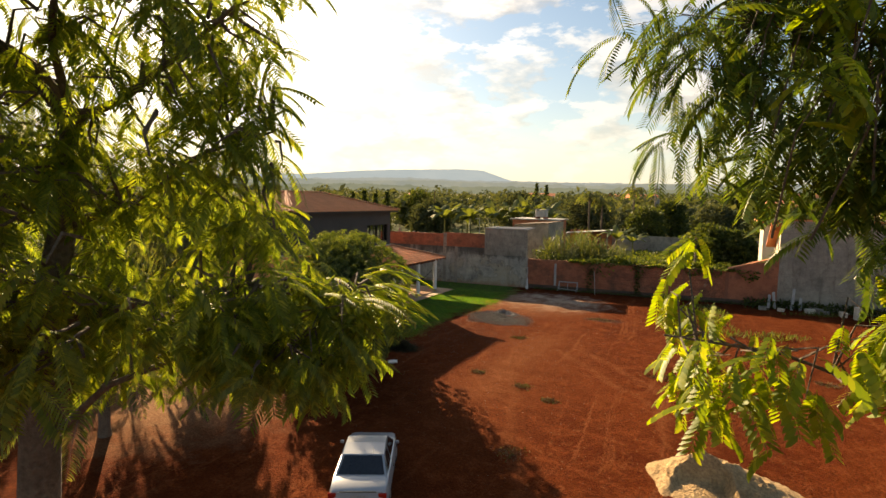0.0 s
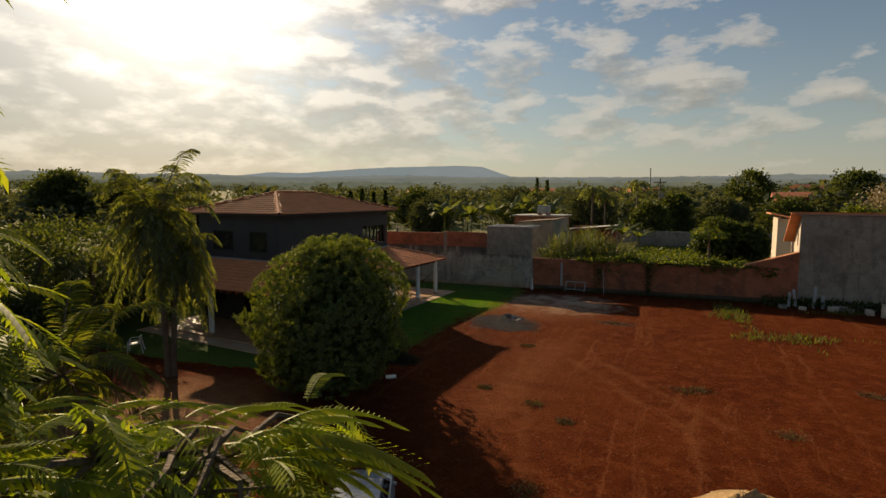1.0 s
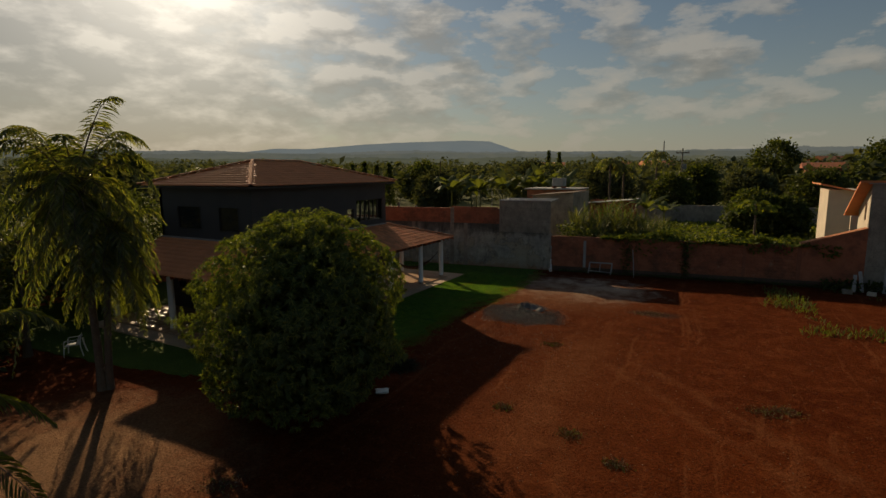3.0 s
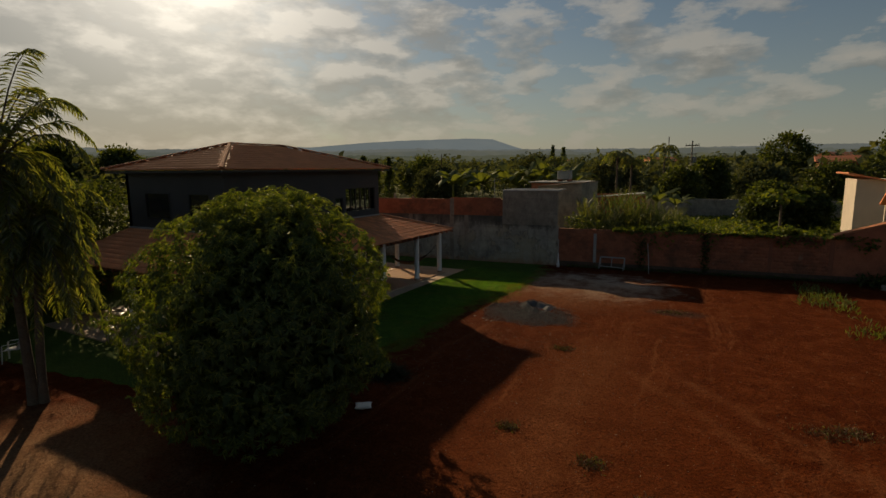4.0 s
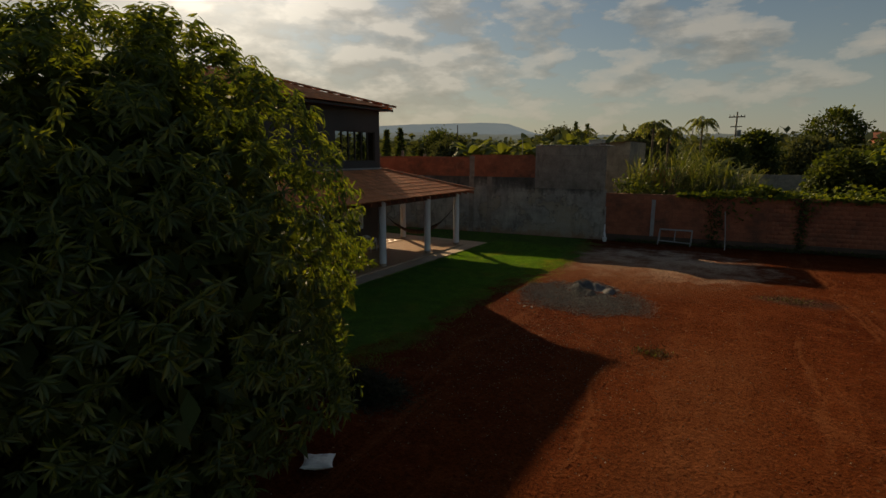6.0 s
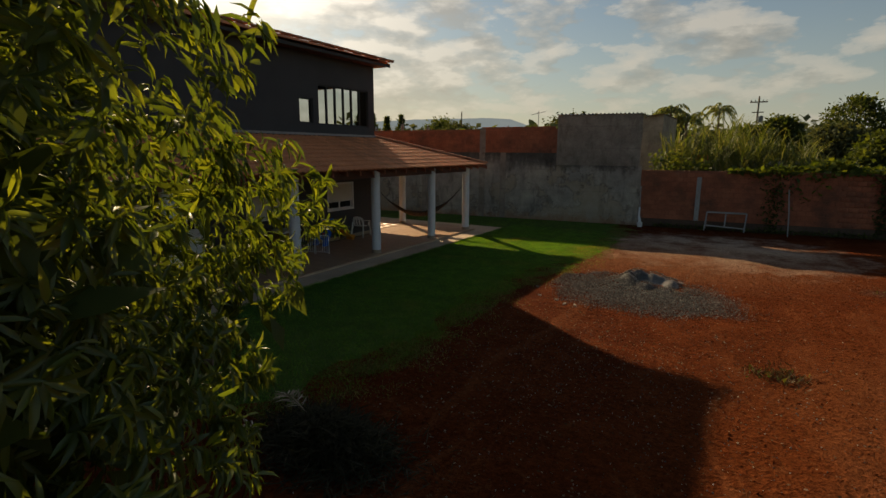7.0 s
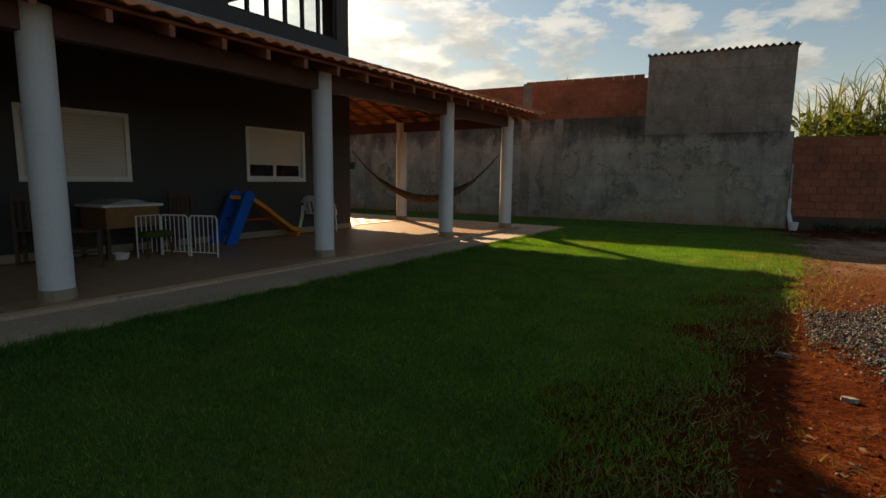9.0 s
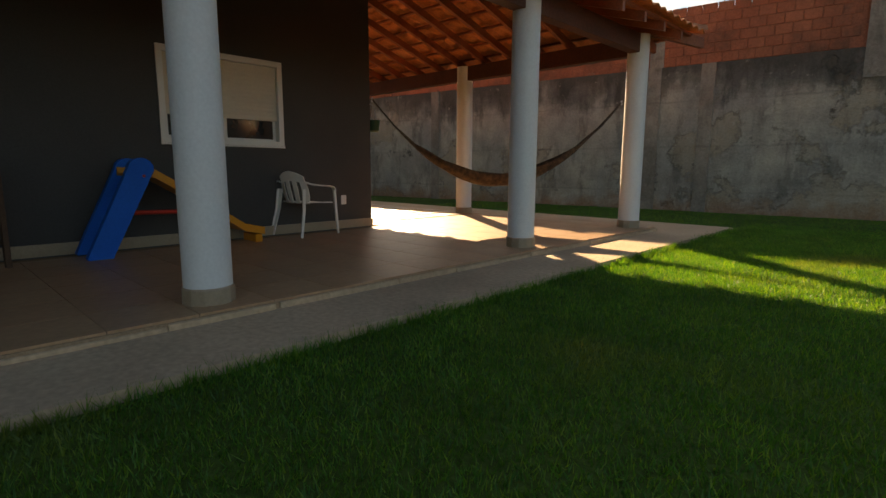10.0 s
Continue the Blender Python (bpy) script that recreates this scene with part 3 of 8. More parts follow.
def soup(name, verts, faces, mat, smooth=False):
    """A big mesh from arrays: verts (n, 3), faces (m, k)."""
    verts, faces = np.asarray(verts, np.float32), np.asarray(faces, np.int32)
    me = bpy.data.meshes.new(name)
    k = faces.shape[1]
    me.vertices.add(len(verts))
    me.vertices.foreach_set("co", verts.ravel())
    me.loops.add(faces.size)
    me.loops.foreach_set("vertex_index", faces.ravel())
    me.polygons.add(len(faces))
    me.polygons.foreach_set("loop_start", np.arange(0, faces.size, k, dtype=np.int32))
    me.update(calc_edges=True)
    me.materials.append(mat)
    if smooth:
        me.shade_smooth()
    return me


def stamp(tv, tf, origins, xs, ys, zs):
    """Copies of a template at origins with axes xs, ys, zs (already scaled), as one soup."""
    tv, tf = np.asarray(tv, float), np.asarray(tf, int)
    v = origins[:, None, :] + tv[None, :, 0:1] * xs[:, None, :] + tv[None, :, 1:2] * ys[:, None, :] + tv[None, :, 2:3] * zs[:, None, :]
    f = tf[None] + (np.arange(len(origins)) * len(tv))[:, None, None]
    return v.reshape(-1, 3), f.reshape(-1, tf.shape[1])


def unit(a):
    return a / np.maximum(np.linalg.norm(a, axis=-1, keepdims=True), 1e-9)


def axes(direction, up_hint, size, width):
    """Leaf axes: x across, y along, z normal."""
    y = unit(direction)
    x = unit(np.cross(y, up_hint))
    z = np.cross(x, y)
    size, width = np.asarray(size)[:, None], np.asarray(width)[:, None]
    return x * width, y * size, z * size


# leaf outlines: across, along, out of plane
LEAF = ([(0, 0, 0), (-0.42, 0.3, 0.06), (0, 0.33, 0.0), (0.42, 0.3, 0.06), (-0.40, 0.65, 0.0), (0, 0.68, -0.06), (0.40, 0.65, 0.0), (0, 1.0, -0.2)],
        [(0, 2, 1), (0, 3, 2), (1, 2, 5), (1, 5, 4), (2, 3, 6), (2, 6, 5), (4, 5, 7), (5, 6, 7)])
DIAMOND = ([(0, 0, 0), (-0.5, 0.5, 0.05), (0, 1, -0.08), (0.5, 0.5, 0.05)], [(0, 3, 1), (1, 3, 2)])
BLADE = ([(-0.5, 0, 0), (0.5, 0, 0), (0.1, 1, 0.35)], [(0, 1, 2)])


def leaves(name, base, direction, length, width, mat, shape=LEAF, rng=None, kind="", hint=None):
    rng = rng or np.random.default_rng(1)
    if hint is None:
        hint = unit(np.array((0, 0, 1.0)) + rng.normal(0, 0.45, base.shape))
    x, y, z = axes(direction, hint, length, width)
    v, f = stamp(*shape, base, x, y, z)
    return soup(name, v, f, mat)


def inside(poly, x, y):
    hit = np.zeros(np.shape(x), bool)
    for (x0, y0), (x1, y1) in zip(poly, poly[1:] + poly[:1]):
        cross = (np.asarray(y) < y0) != (np.asarray(y) < y1)
        hit ^= cross & (np.asarray(x) < (x1 - x0) * (np.asarray(y) - y0) / (y1 - y0 + 1e-12) + x0)
    return hit


def holed_wall(u0, u1, z0, z1, holes, thick, put):
    """A wall in u and z with rectangular openings through it; put(u, w, z) gives the place, w from 0 to thick."""
    g = Geo()
    us = sorted({u0, u1, *[h[0] for h in holes], *[h[1] for h in holes]})
    zs = sorted({z0, z1, *[h[2] for h in holes], *[h[3] for h in holes]})
    void = [[any(h[0] <= (a + b) / 2 <= h[1] and h[2] <= (c + d) / 2 <= h[3] for h in holes) for c, d in zip(zs, zs[1:])] for a, b in zip(us, us[1:])]
    nu, nz = len(us), len(zs)
    index = lambda i, j, w: (i * nz + j) * 2 + w
    g.v = [tuple(put(u, w * thick, z)) for u in us for z in zs for w in (0, 1)]
    for i in range(nu - 1):
        for j in range(nz - 1):
            if void[i][j]:
                continue
            a, b, c, d = (i, j), (i + 1, j), (i + 1, j + 1), (i, j + 1)
            for w in (0, 1):
                g.f.append(tuple(index(*p, w) for p in (a, b, c, d)))
            for (p, q), (di, dj) in (((a, b), (0, -1)), ((b, c), (1, 0)), ((c, d), (0, 1)), ((d, a), (-1, 0))):
                ni, nj = i + di, j + dj
                if not (0 <= ni < nu - 1 and 0 <= nj < nz - 1) or void[ni][nj]:
                    g.f.append((index(*p, 0), index(*q, 0), index(*q, 1), index(*p, 1)))
    return g


# ---- ground ----
LAWN = [(5.6, 5.6), (5.85, 1.0), (5.80, -3.4), (5.45, -5.6), (5.30, -7.4), (5.45, -9.0), (5.6, -10.6), (5.7, -12.1), (5.5, -13.8), (4.7, -16.0), (2.6, -18.3), (-1.0, -19.2), (-6.0, -19.8), (-15.0, -20.0), (-15.0, 3.2)]


def land(x, y):
    """Height of the ground: a level lot, the country rising slowly beyond it."""
    x, y = np.asarray(x, float), np.asarray(y, float)
    r = np.hypot(x - 8, y + 12)
    far = np.maximum(r - 70, 0)
    z = 0.019 * far * np.clip(far / 60, 0, 1) + 2.0 * np.sin(x / 140.0) * np.clip(far / 150, 0, 1) + 1.6 * np.sin(y / 190.0 + 1) * np.clip(far / 150, 0, 1)
    z = np.minimum(z, 30)
    calm = np.clip((np.maximum(x - 6.2, 0) + np.maximum(-19.5 - y, 0)) / 2.0, 0, 1) * np.clip((5.0 - y) / 2.0, 0, 1)
    ripple = 0.020 * np.sin(x * 1.7 + 0.6 * y) * np.sin(y * 1.3 - 0.4 * x) + 0.018 * np.sin(x * 3.1 + 2 * y + 1) * np.sin(2.3 * y - x)
    return z + ripple * calm - 0.012


def build_ground():
    def ticks(a, b, step):
        fine = np.arange(a, b + step / 2, step)
        out = [60, 25, 12, 6, 3, 1.2]
        low = [a - s for s in (3400, 2400, 1600, 1100, 800, 600, 450, 330, 250, 190, 140, 100, 70, 45, 28, 16, 9, 5, 2)]
        high = [b + s for s in (2, 5, 9, 16, 28, 45, 70, 100, 140, 190, 250, 330, 450, 600, 800, 1100, 1600, 2400, 3400)]
        return np.concatenate([low, fine, high])
    xs, ys = ticks(-14, 34, 0.4), ticks(-42, 10, 0.4)
    gx, gy = np.meshgrid(xs, ys)
    v = np.stack([gx, gy, land(gx, gy)], -1).reshape(-1, 3)
    nx = len(xs)
    i, j = np.meshgrid(np.arange(nx - 1), np.arange(len(ys) - 1))
    a = (j * nx + i).ravel()
    f = np.stack([a, a + 1, a + 1 + nx, a + nx], -1)
    me = soup("ground", v, f, M["dirt"], True)
    me.materials.append(M["field"])
    c = v[f].mean(1)
    wall_y = 5.3 + 0.12 * c[:, 0]
    lot = (c[:, 0] > -16) & (c[:, 0] < 60) & (c[:, 1] < wall_y) & (c[:, 1] > -70)
    me.polygons.foreach_set("material_index", np.where(lot, 0, 1).astype(np.int32))
    return tagged(new("ground", me), "bare red earth lot with open country beyond", "ground", kind="structure")


ground = build_ground()


def build_lawn():
    rng = np.random.default_rng(4)
    edge = []
    for (x0, y0), (x1, y1) in zip(LAWN, LAWN[1:] + LAWN[:1]):
        n = max(2, int(math.hypot(x1 - x0, y1 - y0) / 0.25))
        for k in range(n):
            t = k / n
            u, v = x0 + (x1 - x0) * t, y0 + (y1 - y0) * t
            edge.append((u + rng.normal(0, 0.07) + 0.35 * noise.noise((u * 0.9, v * 0.9, 3)) + 0.25 * noise.noise((u * 2.6, v * 2.6, 8)), v + rng.normal(0, 0.06)))
    bm = bmesh.new()
    top = [bm.verts.new((x - 0.95, y, 0.012)) for x, y in edge]
    low = [bm.verts.new((x - 0.70, y, -0.03)) for x, y in edge]
    bm.faces.new(top)
    for k in range(len(edge)):
        bm.faces.new((top[k], low[k], low[(k + 1) % len(edge)], top[(k + 1) % len(edge)]))
    bmesh.ops.triangulate(bm, faces=bm.faces[:])
    return solid("lawn", Geo().take(bm), M["lawn"], "mown green lawn beside the house", "lawn", "structure")


lawn = build_lawn()

# ---- boundary wall along the far side, at a slight angle ----
WALL_TURN = math.degrees(math.atan(0.12))
wall_north = thing("wall_north", "tall boundary wall of stained grey plaster with bare brick above", "wall", (0, 5.3, 0), WALL_TURN, kind="structure")
part("plaster_wall", Geo().box(-24, 1.86, 0, 0.2, -0.05, 3.17), M["plaster"], wall_north, "stained grey plaster with dark water marks")
part("plaster_wall", Geo().box(1.86, 5.62, -0.004, 0.196, -0.05, 2.62), M["plaster"], wall_north)
for s in (-15.0, -11.6, -8.3, -5.2, -2.0, -0.9):
    part("pier", Geo().box(s, s + 0.28, -0.03, 0.0, -0.05, 3.17), M["block"], wall_north, "darker cement strip")
part("brick_core", Geo().box(-8.3, 1.84, 0.042, 0.19, 3.17, 4.28).box(-24, -8.3, 0.042, 0.19, 3.17, 3.56), M["mortar"], wall_north, "mortar between the bricks")
part("tie_column", Geo().box(-2.0, -1.7, 0.015, 0.2, 3.17, 4.34), M["block"], wall_north, "concrete tie column")
part("rendered_wall", Geo().box(1.84, 5.52, -0.025, 0.2, 2.62, 4.86), M["block"], wall_north, "grey cement render")
part("waste_pipe", Geo().tube([(5.66, -0.06, 0.80), (5.65, -0.05, 1.75)], 0.024, 8), M["sheet"], wall_north, "thin grey waste pipe")
roof_edge = Geo()
for k in range(22):
    a, b = 1.80 + k * 0.172, 1.80 + (k + 1) * 0.172
    n = 6
    prof = [(a + (b - a) * i / n, 4.90 + 0.035 * math.sin(2 * math.pi * i / n)) for i in range(n + 1)]
    roof_edge.prism(prof + [(p, q - 0.02) for p, q in reversed(prof)], "y", -0.10, 3.2, Matrix.Translation((0, 0, 0)))
part("corrugated_roof", roof_edge, M["sheet"], wall_north, "corrugated sheet roof edge")
part("drain_pipe", Geo().tube([(5.66, -0.10, 0.35), (5.66, -0.10, 0.82)], 0.04, 10).tube([(5.66, -0.12, 0.42), (5.70, -0.2, 0.22), (5.72, -0.32, 0.14)], 0.055, 10), M["frame"], wall_north, "white plastic drain pipe")

wall_low = thing("wall_east", "low boundary wall of bare clay brick", "wall", (0, 5.3, 0), WALL_TURN, kind="structure")
part("brick_core", Geo().box(5.62, 20.6, 0.002, 0.15, -0.05, 2.46), M["mortar"], wall_low, "mortar between the bricks")
part("rising_wall", Geo().prism([(20.6, -0.05), (23.7, -0.05), (23.7, 3.55), (20.6, 2.52)], "y", 0.0, 0.16), M["brick"], wall_low, "brick end that climbs to the neighbour")
part("coping", Geo().prism([(20.5, 2.52), (23.7, 3.55), (23.7, 3.63), (20.5, 2.60)], "y", -0.06, 0.5), M["ridge"], wall_low, "sloping clay coping")
for s in (7.95, 11.3, 14.5, 17.6, 20.45):
    part("concrete_post", Geo().box(s - 0.09, s + 0.09, -0.03, 0.17, -0.05, 2.2 if s < 9 else 2.44, 0.01), M["mortar"] if s > 9 else M["sheet"], wall_low, "concrete post")
part("foot_beam", Geo().box(5.7, 23.4, -0.04, 0.16, -0.05, 0.34, 0.01), M["dirty"], wall_low, "dirty concrete footing")

wall_west = solid("wall_west", Geo().box(-15.6, -15.4, -42, 3.6, -0.05, 2.4), M["brick"], "brick boundary wall behind the trees", "wall", "structure")

# ---- house ----
house = thing("house", "two-storey dark grey house with clay tile roofs and a columned verandah", "house")
X1, X0, Y1, Y0 = -2.62, -9.4, -2.48, -13.0
FLOOR = 0.12
FRONT_HOLES = [(-5.15, -3.79, 1.17, 2.13), (-8.50, -7.13, 1.17, 2.13), (-10.65, -9.90, 0.12, 2.1), (-12.75, -11.45, 1.04, 1.95),
               (-5.40, -2.83, 4.08, 5.38), (-6.25, -5.65, 4.10, 4.90)]
part("front_wall", holed_wall(Y0, Y1, 0, 6.28, FRONT_HOLES, 0.2, lambda u, w, z: (X1 - w, u, z)), M["darkwall"], house)
part("side_wall", holed_wall(X0, X1 - 0.2, 0, 6.28, [(-8.6, -3.2, 4.1, 5.6)], 0.2, lambda u, w, z: (u, Y1 - w, z)), M["darkwall"], house)
part("side_wall", holed_wall(X0, X1 - 0.2, 0, 6.28, [(-4.9, -3.5, 4.2, 5.4), (-8.0, -6.2, 4.2, 5.4), (-5.6, -4.4, 0.12, 2.2), (-8.4, -7.0, 1.1, 2.1)], 0.2, lambda u, w, z: (u, Y0 + w, z)), M["darkwall"], house)
part("back_wall", holed_wall(Y0, Y1, 0, 6.28, [(-6.5, -3.5, 4.1, 5.5)], 0.2, lambda u, w, z: (X0 + w, u, z)), M["darkwall"], house)
part("upper_floor", Geo().box(X0 + 0.2, X1 - 0.2, Y0 + 0.2, Y1 - 0.2, 3.4, 3.6), M["concrete"], house)
part("inner_wall", Geo().box(X0 + 0.2, X1 - 0.2, -8.2, -8.05, 3.6, 6.2), M["darkwall"], house)
part("soffit", Geo().box(-10.25, -2.14, -13.41, -2.14, 6.285, 6.33), M["beam"], house, "timber eave lining")
part("fascia", Geo().box(-2.14, -2.11, -13.44, -2.11, 6.26, 6.36).box(-10.25, -2.14, -13.44, -13.41, 6.26, 6.36), M["darkwall"], house, "dark painted fascia")
part("skirting", Geo().box(X1, X1 + 0.015, Y0, Y1 + 0.015, FLOOR, FLOOR + 0.11).box(X0, X1, Y1, Y1 + 0.015, FLOOR, FLOOR + 0.11), M["skirting"], house, "beige stone skirting")


def window(y0, y1, z0, z1, drop, leaves_n=2):
    """A window in the front wall with a roller shutter let down by drop."""
    ring = holed_wall(y0, y1, z0, z1, [(y0 + 0.06, y1 - 0.06, z0 + 0.05, z1 - 0.06)], 0.12, lambda u, w, z: (X1 + 0.02 - w, u, z))
    w = part("window", ring, M["frame"], house, "white aluminium frame")
    part("sill", Geo().box(X1 + 0.003, X1 + 0.030, y0 - 0.005, y1 + 0.005, z0 - 0.022, z0 - 0.002, 0.004), M["frame"], w, "narrow white sill")
    zs = z1 - 0.06 - (z1 - z0 - 0.11) * drop
    n = max(2, int((z1 - 0.06 - zs) / 0.045))
    rows = []
    for k in range(n):
        p0, p1 = zs + (z1 - 0.06 - zs) * k / n, zs + (z1 - 0.06 - zs) * (k + 1) / n
        rows += [(X1 - 0.0235, p0), (X1 - 0.022, p0 + 0.006), (X1 - 0.020, (p0 + p1) / 2), (X1 - 0.022, p1 - 0.006)]
    rows.append((X1 - 0.030, z1 - 0.06))
    slats = Geo().prism([(p, q) for p, q in rows] + [(X1 - 0.045, z1 - 0.06), (X1 - 0.045, zs)], "y", y0 + 0.06, y1 - 0.06)
    if drop > 0:
        part("shutter", slats, M["shutter"], w, "cream roller shutter")
    span = (y1 - y0 - 0.12) / leaves_n
    for k in range(leaves_n):
        a = y0 + 0.06 + k * span
        part("sash", holed_wall(a, a + span, z0 + 0.05, z1 - 0.06, [(a + 0.035, a + span - 0.035, z0 + 0.08, z1 - 0.09)], 0.03, lambda u, w2, z: (X1 - 0.06 - w2 - 0.012 * (k % 2), u, z)), M["frame"], w)
        part("pane", Geo().box(X1 - 0.08, X1 - 0.074, a + 0.035, a + span - 0.035, z0 + 0.05, z1 - 0.06), M["darkglass"], w, "dark window glass")
    return w


window(-5.15, -3.79, 1.17, 2.13, 0.72)
window(-8.50, -7.13, 1.17, 2.13, 1.0)
window(-12.75, -11.45, 1.04, 1.95, 0.0)


def upper_window(y0, y1, z0, z1, n):
    ring = holed_wall(y0, y1, z0, z1, [(y0 + 0.05, y1 - 0.05, z0 + 0.05, z1 - 0.05)], 0.08, lambda u, w, z: (X1 - 0.04 - w, u, z))
    w = part("window", ring, M["black"], house, "dark window frame")
    for k in range(1, n):
        a = y0 + (y1 - y0 - 0.05) * k / n
        part("mullion", Geo().box(X1 - 0.12, X1 - 0.04, a, a + 0.05, z0 + 0.05, z1 - 0.05), M["black"], w)
    for k in range(n):
        a = y0 + (y1 - y0) * k / n
        pane = part("pane", Geo().box(X1 - 0.085, X1 - 0.079, a + 0.03, a + (y1 - y0) / n - 0.01, z0 + 0.05, z1 - 0.05), M["glass"], w, "clear glass")


upper_window(-5.40, -2.83, 4.08, 5.38, 6)
upper_window(-6.25, -5.65, 4.10, 4.90, 1)
for x0, x1, z0, z1 in ((-4.9, -3.5, 4.2, 5.4), (-8.0, -6.2, 4.2, 5.4), (-8.4, -7.0, 1.1, 2.1)):
    ring = holed_wall(x0, x1, z0, z1, [(x0 + 0.06, x1 - 0.06, z0 + 0.06, z1 - 0.06)], 0.08, lambda u, w, z: (u, Y0 - 0.02 + w, z))
    w = part("window", ring, M["black"], house, "dark window frame")
    part("pane", Geo().box(x0 + 0.06, x1 - 0.06, Y0 + 0.03, Y0 + 0.036, z0 + 0.06, z1 - 0.06), M["darkglass"], w)

door = part("door", Geo().box(X1 - 0.09, X1 - 0.04, -10.62, -9.93, 0.13, 1.18, 0.006), M["frame"], house, "white metal door with a barred top light")
part("door_frame", Geo().box(X1 - 0.1, X1 + 0.01, -10.65, -10.60, 0.12, 2.1).box(X1 - 0.1, X1 + 0.01, -9.95, -9.90, 0.12, 2.1).box(X1 - 0.1, X1 + 0.01, -10.6, -9.95, 2.05, 2.1), M["frame"], door)
part("pane", Geo().box(X1 - 0.07, X1 - 0.06, -10.60, -9.95, 1.18, 2.05), M["darkglass"], door)
for k in range(6):
    y = -10.55 + k * 0.11
    part("bar", Geo().box(X1 - 0.055, X1 - 0.035, y, y + 0.022, 1.18, 2.05), M["frame"], door)
part("handle", Geo().tube([(X1 - 0.02, -9.99, 1.05), (X1 + 0.02, -9.99, 1.05), (X1 + 0.02, -10.09, 1.05)], 0.011, 6), M["steel"], door, "steel lever handle")
for y, z in ((-10.93, 1.36), (-10.97, 0.52), (-2.95, 0.50)):
    part("socket", Geo().box(X1, X1 + 0.014, y - 0.04, y + 0.04, z - 0.06, z + 0.06, 0.004), M["plastic"], house, "white wall socket plate")

# verandah floor and apron
patio = thing("patio", "raised verandah floor of beige tile with a concrete apron", "patio", kind="structure")
part("slab", Geo().box(X1, 0.27, -16.2, 0.28, -0.05, 0.105).box(X0, X1, Y1, 0.28, -0.05, 0.105).box(X0, X1, -16.2, Y0, -0.05, 0.105), M["grout"], patio, "slab under the tiles")
part("apron", Geo().box(0.27, 0.93, -17.0, 1.55, -0.06, 0.066).box(X0, 0.27, 0.28, 1.55, -0.06, 0.066).box(X0, 0.27, -17.0, -16.2, -0.06, 0.066), M["concrete"], patio, "worn concrete apron")
q = random.Random(8)
y = -16.2
while y < 0.30:
    e = min(y + q.uniform(0.35, 1.3), 0.30)
    top, out = 0.104 - q.choice((0.0, 0.002, 0.004, 0.016)), 0.288 + q.uniform(-0.006, 0.010)
    part("edge_piece", Geo().box(0.262, out, y + 0.004, e - q.choice((0.003, 0.004, 0.03)), 0.03, top, 0.004), M["concrete"], patio, "chipped cement lip of the floor")
    y = e
part("edge", Geo().box(X0, 0.262, 0.28, 0.30, 0.03, 0.114, 0.004), M["concrete"], patio, "cement lip of the floor")

# columns
COLUMNS = [(0, 0.0), (0, -2.58), (0, -5.80), (0, -9.12), (0, -12.4), (0, -15.8), (-3.18, 0.1), (-6.6, 0.1), (-4.8, -15.8), (-9.2, -15.8)]
shaft = Geo().lathe([(0.142, 0.0), (0.140, 0.06), (0.139, 1.3), (0.138, 2.56)], 28)
plinth = Geo().lathe([(0.152, 0.0), (0.152, 0.09), (0.146, 0.10)], 12)
first = None
for x, y in COLUMNS:
    if first is None:
        first = thing("column", "round white-painted verandah column on a stone plinth", "column", (x, y, FLOOR), group="verandah columns")
        part("plinth", plinth, M["skirting"], first, "beige stone plinth")
        part("shaft", shaft, M["white"], first, smooth=True).location.z = 0.0
    else:
        copy_thing(first, pose(x, y, FLOOR))

# verandah roof timbers
EZ, EX, EYN, EYS = 2.70, 0.58, 0.68, -16.4
timbers = thing("verandah_frame", "red-stained timber beams and rafters under the verandah roof", "roof frame", kind="structure")
part("beam", Geo().box(-0.07, 0.07, -15.9, 0.1, 2.44, 2.68, 0.006), M["beam"], timbers)
part("beam", Geo().box(X0, -0.07, 0.03, 0.17, 2.44, 2.68, 0.006), M["beam"], timbers)
part("beam", Geo().box(X0, -0.07, -15.87, -15.73, 2.44, 2.68, 0.006), M["beam"], timbers)
part("wall_plate", Geo().box(X1, X1 + 0.06, Y0, Y1, 3.46, 3.62), M["redwood"], timbers)
SLOPE = 1.0 / 3.2


def rafter(p, q, w=0.055, h=0.11):
    p, q = Vector(p), Vector(q)
    d = (q - p)
    side = d.cross(Vector((0, 0, 1))).normalized() * w / 2
    up = Vector((0, 0, h))
    v = [p - side, p + side, p + side + up, p - side + up, q - side, q + side, q + side + up, q - side + up]
    return Geo().add(v, [(0, 1, 2, 3), (7, 6, 5, 4), (0, 4, 5, 1), (1, 5, 6, 2), (2, 6, 7, 3), (3, 7, 4, 0)])


def roof_z(d):
    """Height of the rafters' underside, d in from the eave."""
    return EZ - 0.16 + SLOPE * d


y = -15.9
while y < 0.3:
    lim = EX - X1
    if y > Y1:
        lim = min(lim, EYN - y)
    if y < Y0:
        lim = min(lim, y - EYS)
    if lim > 0.3:
        part("rafter", rafter((EX - 0.05, y, roof_z(0.05)), (EX - lim, y, roof_z(lim))), M["redwood"], timbers)
    y += 0.55
x = X0
while x < 0.3:
    lim = EYN - Y1
    if x > X1:
        lim = min(lim, EX - x)
    if lim > 0.3:
        part("rafter", rafter((x, EYN - 0.05, roof_z(0.05)), (x, EYN - lim, roof_z(lim))), M["redwood"], timbers)
        part("rafter", rafter((x, EYS + 0.05, roof_z(0.05)), (x, EYS + lim, roof_z(lim))), M["redwood"], timbers)
    x += 0.55
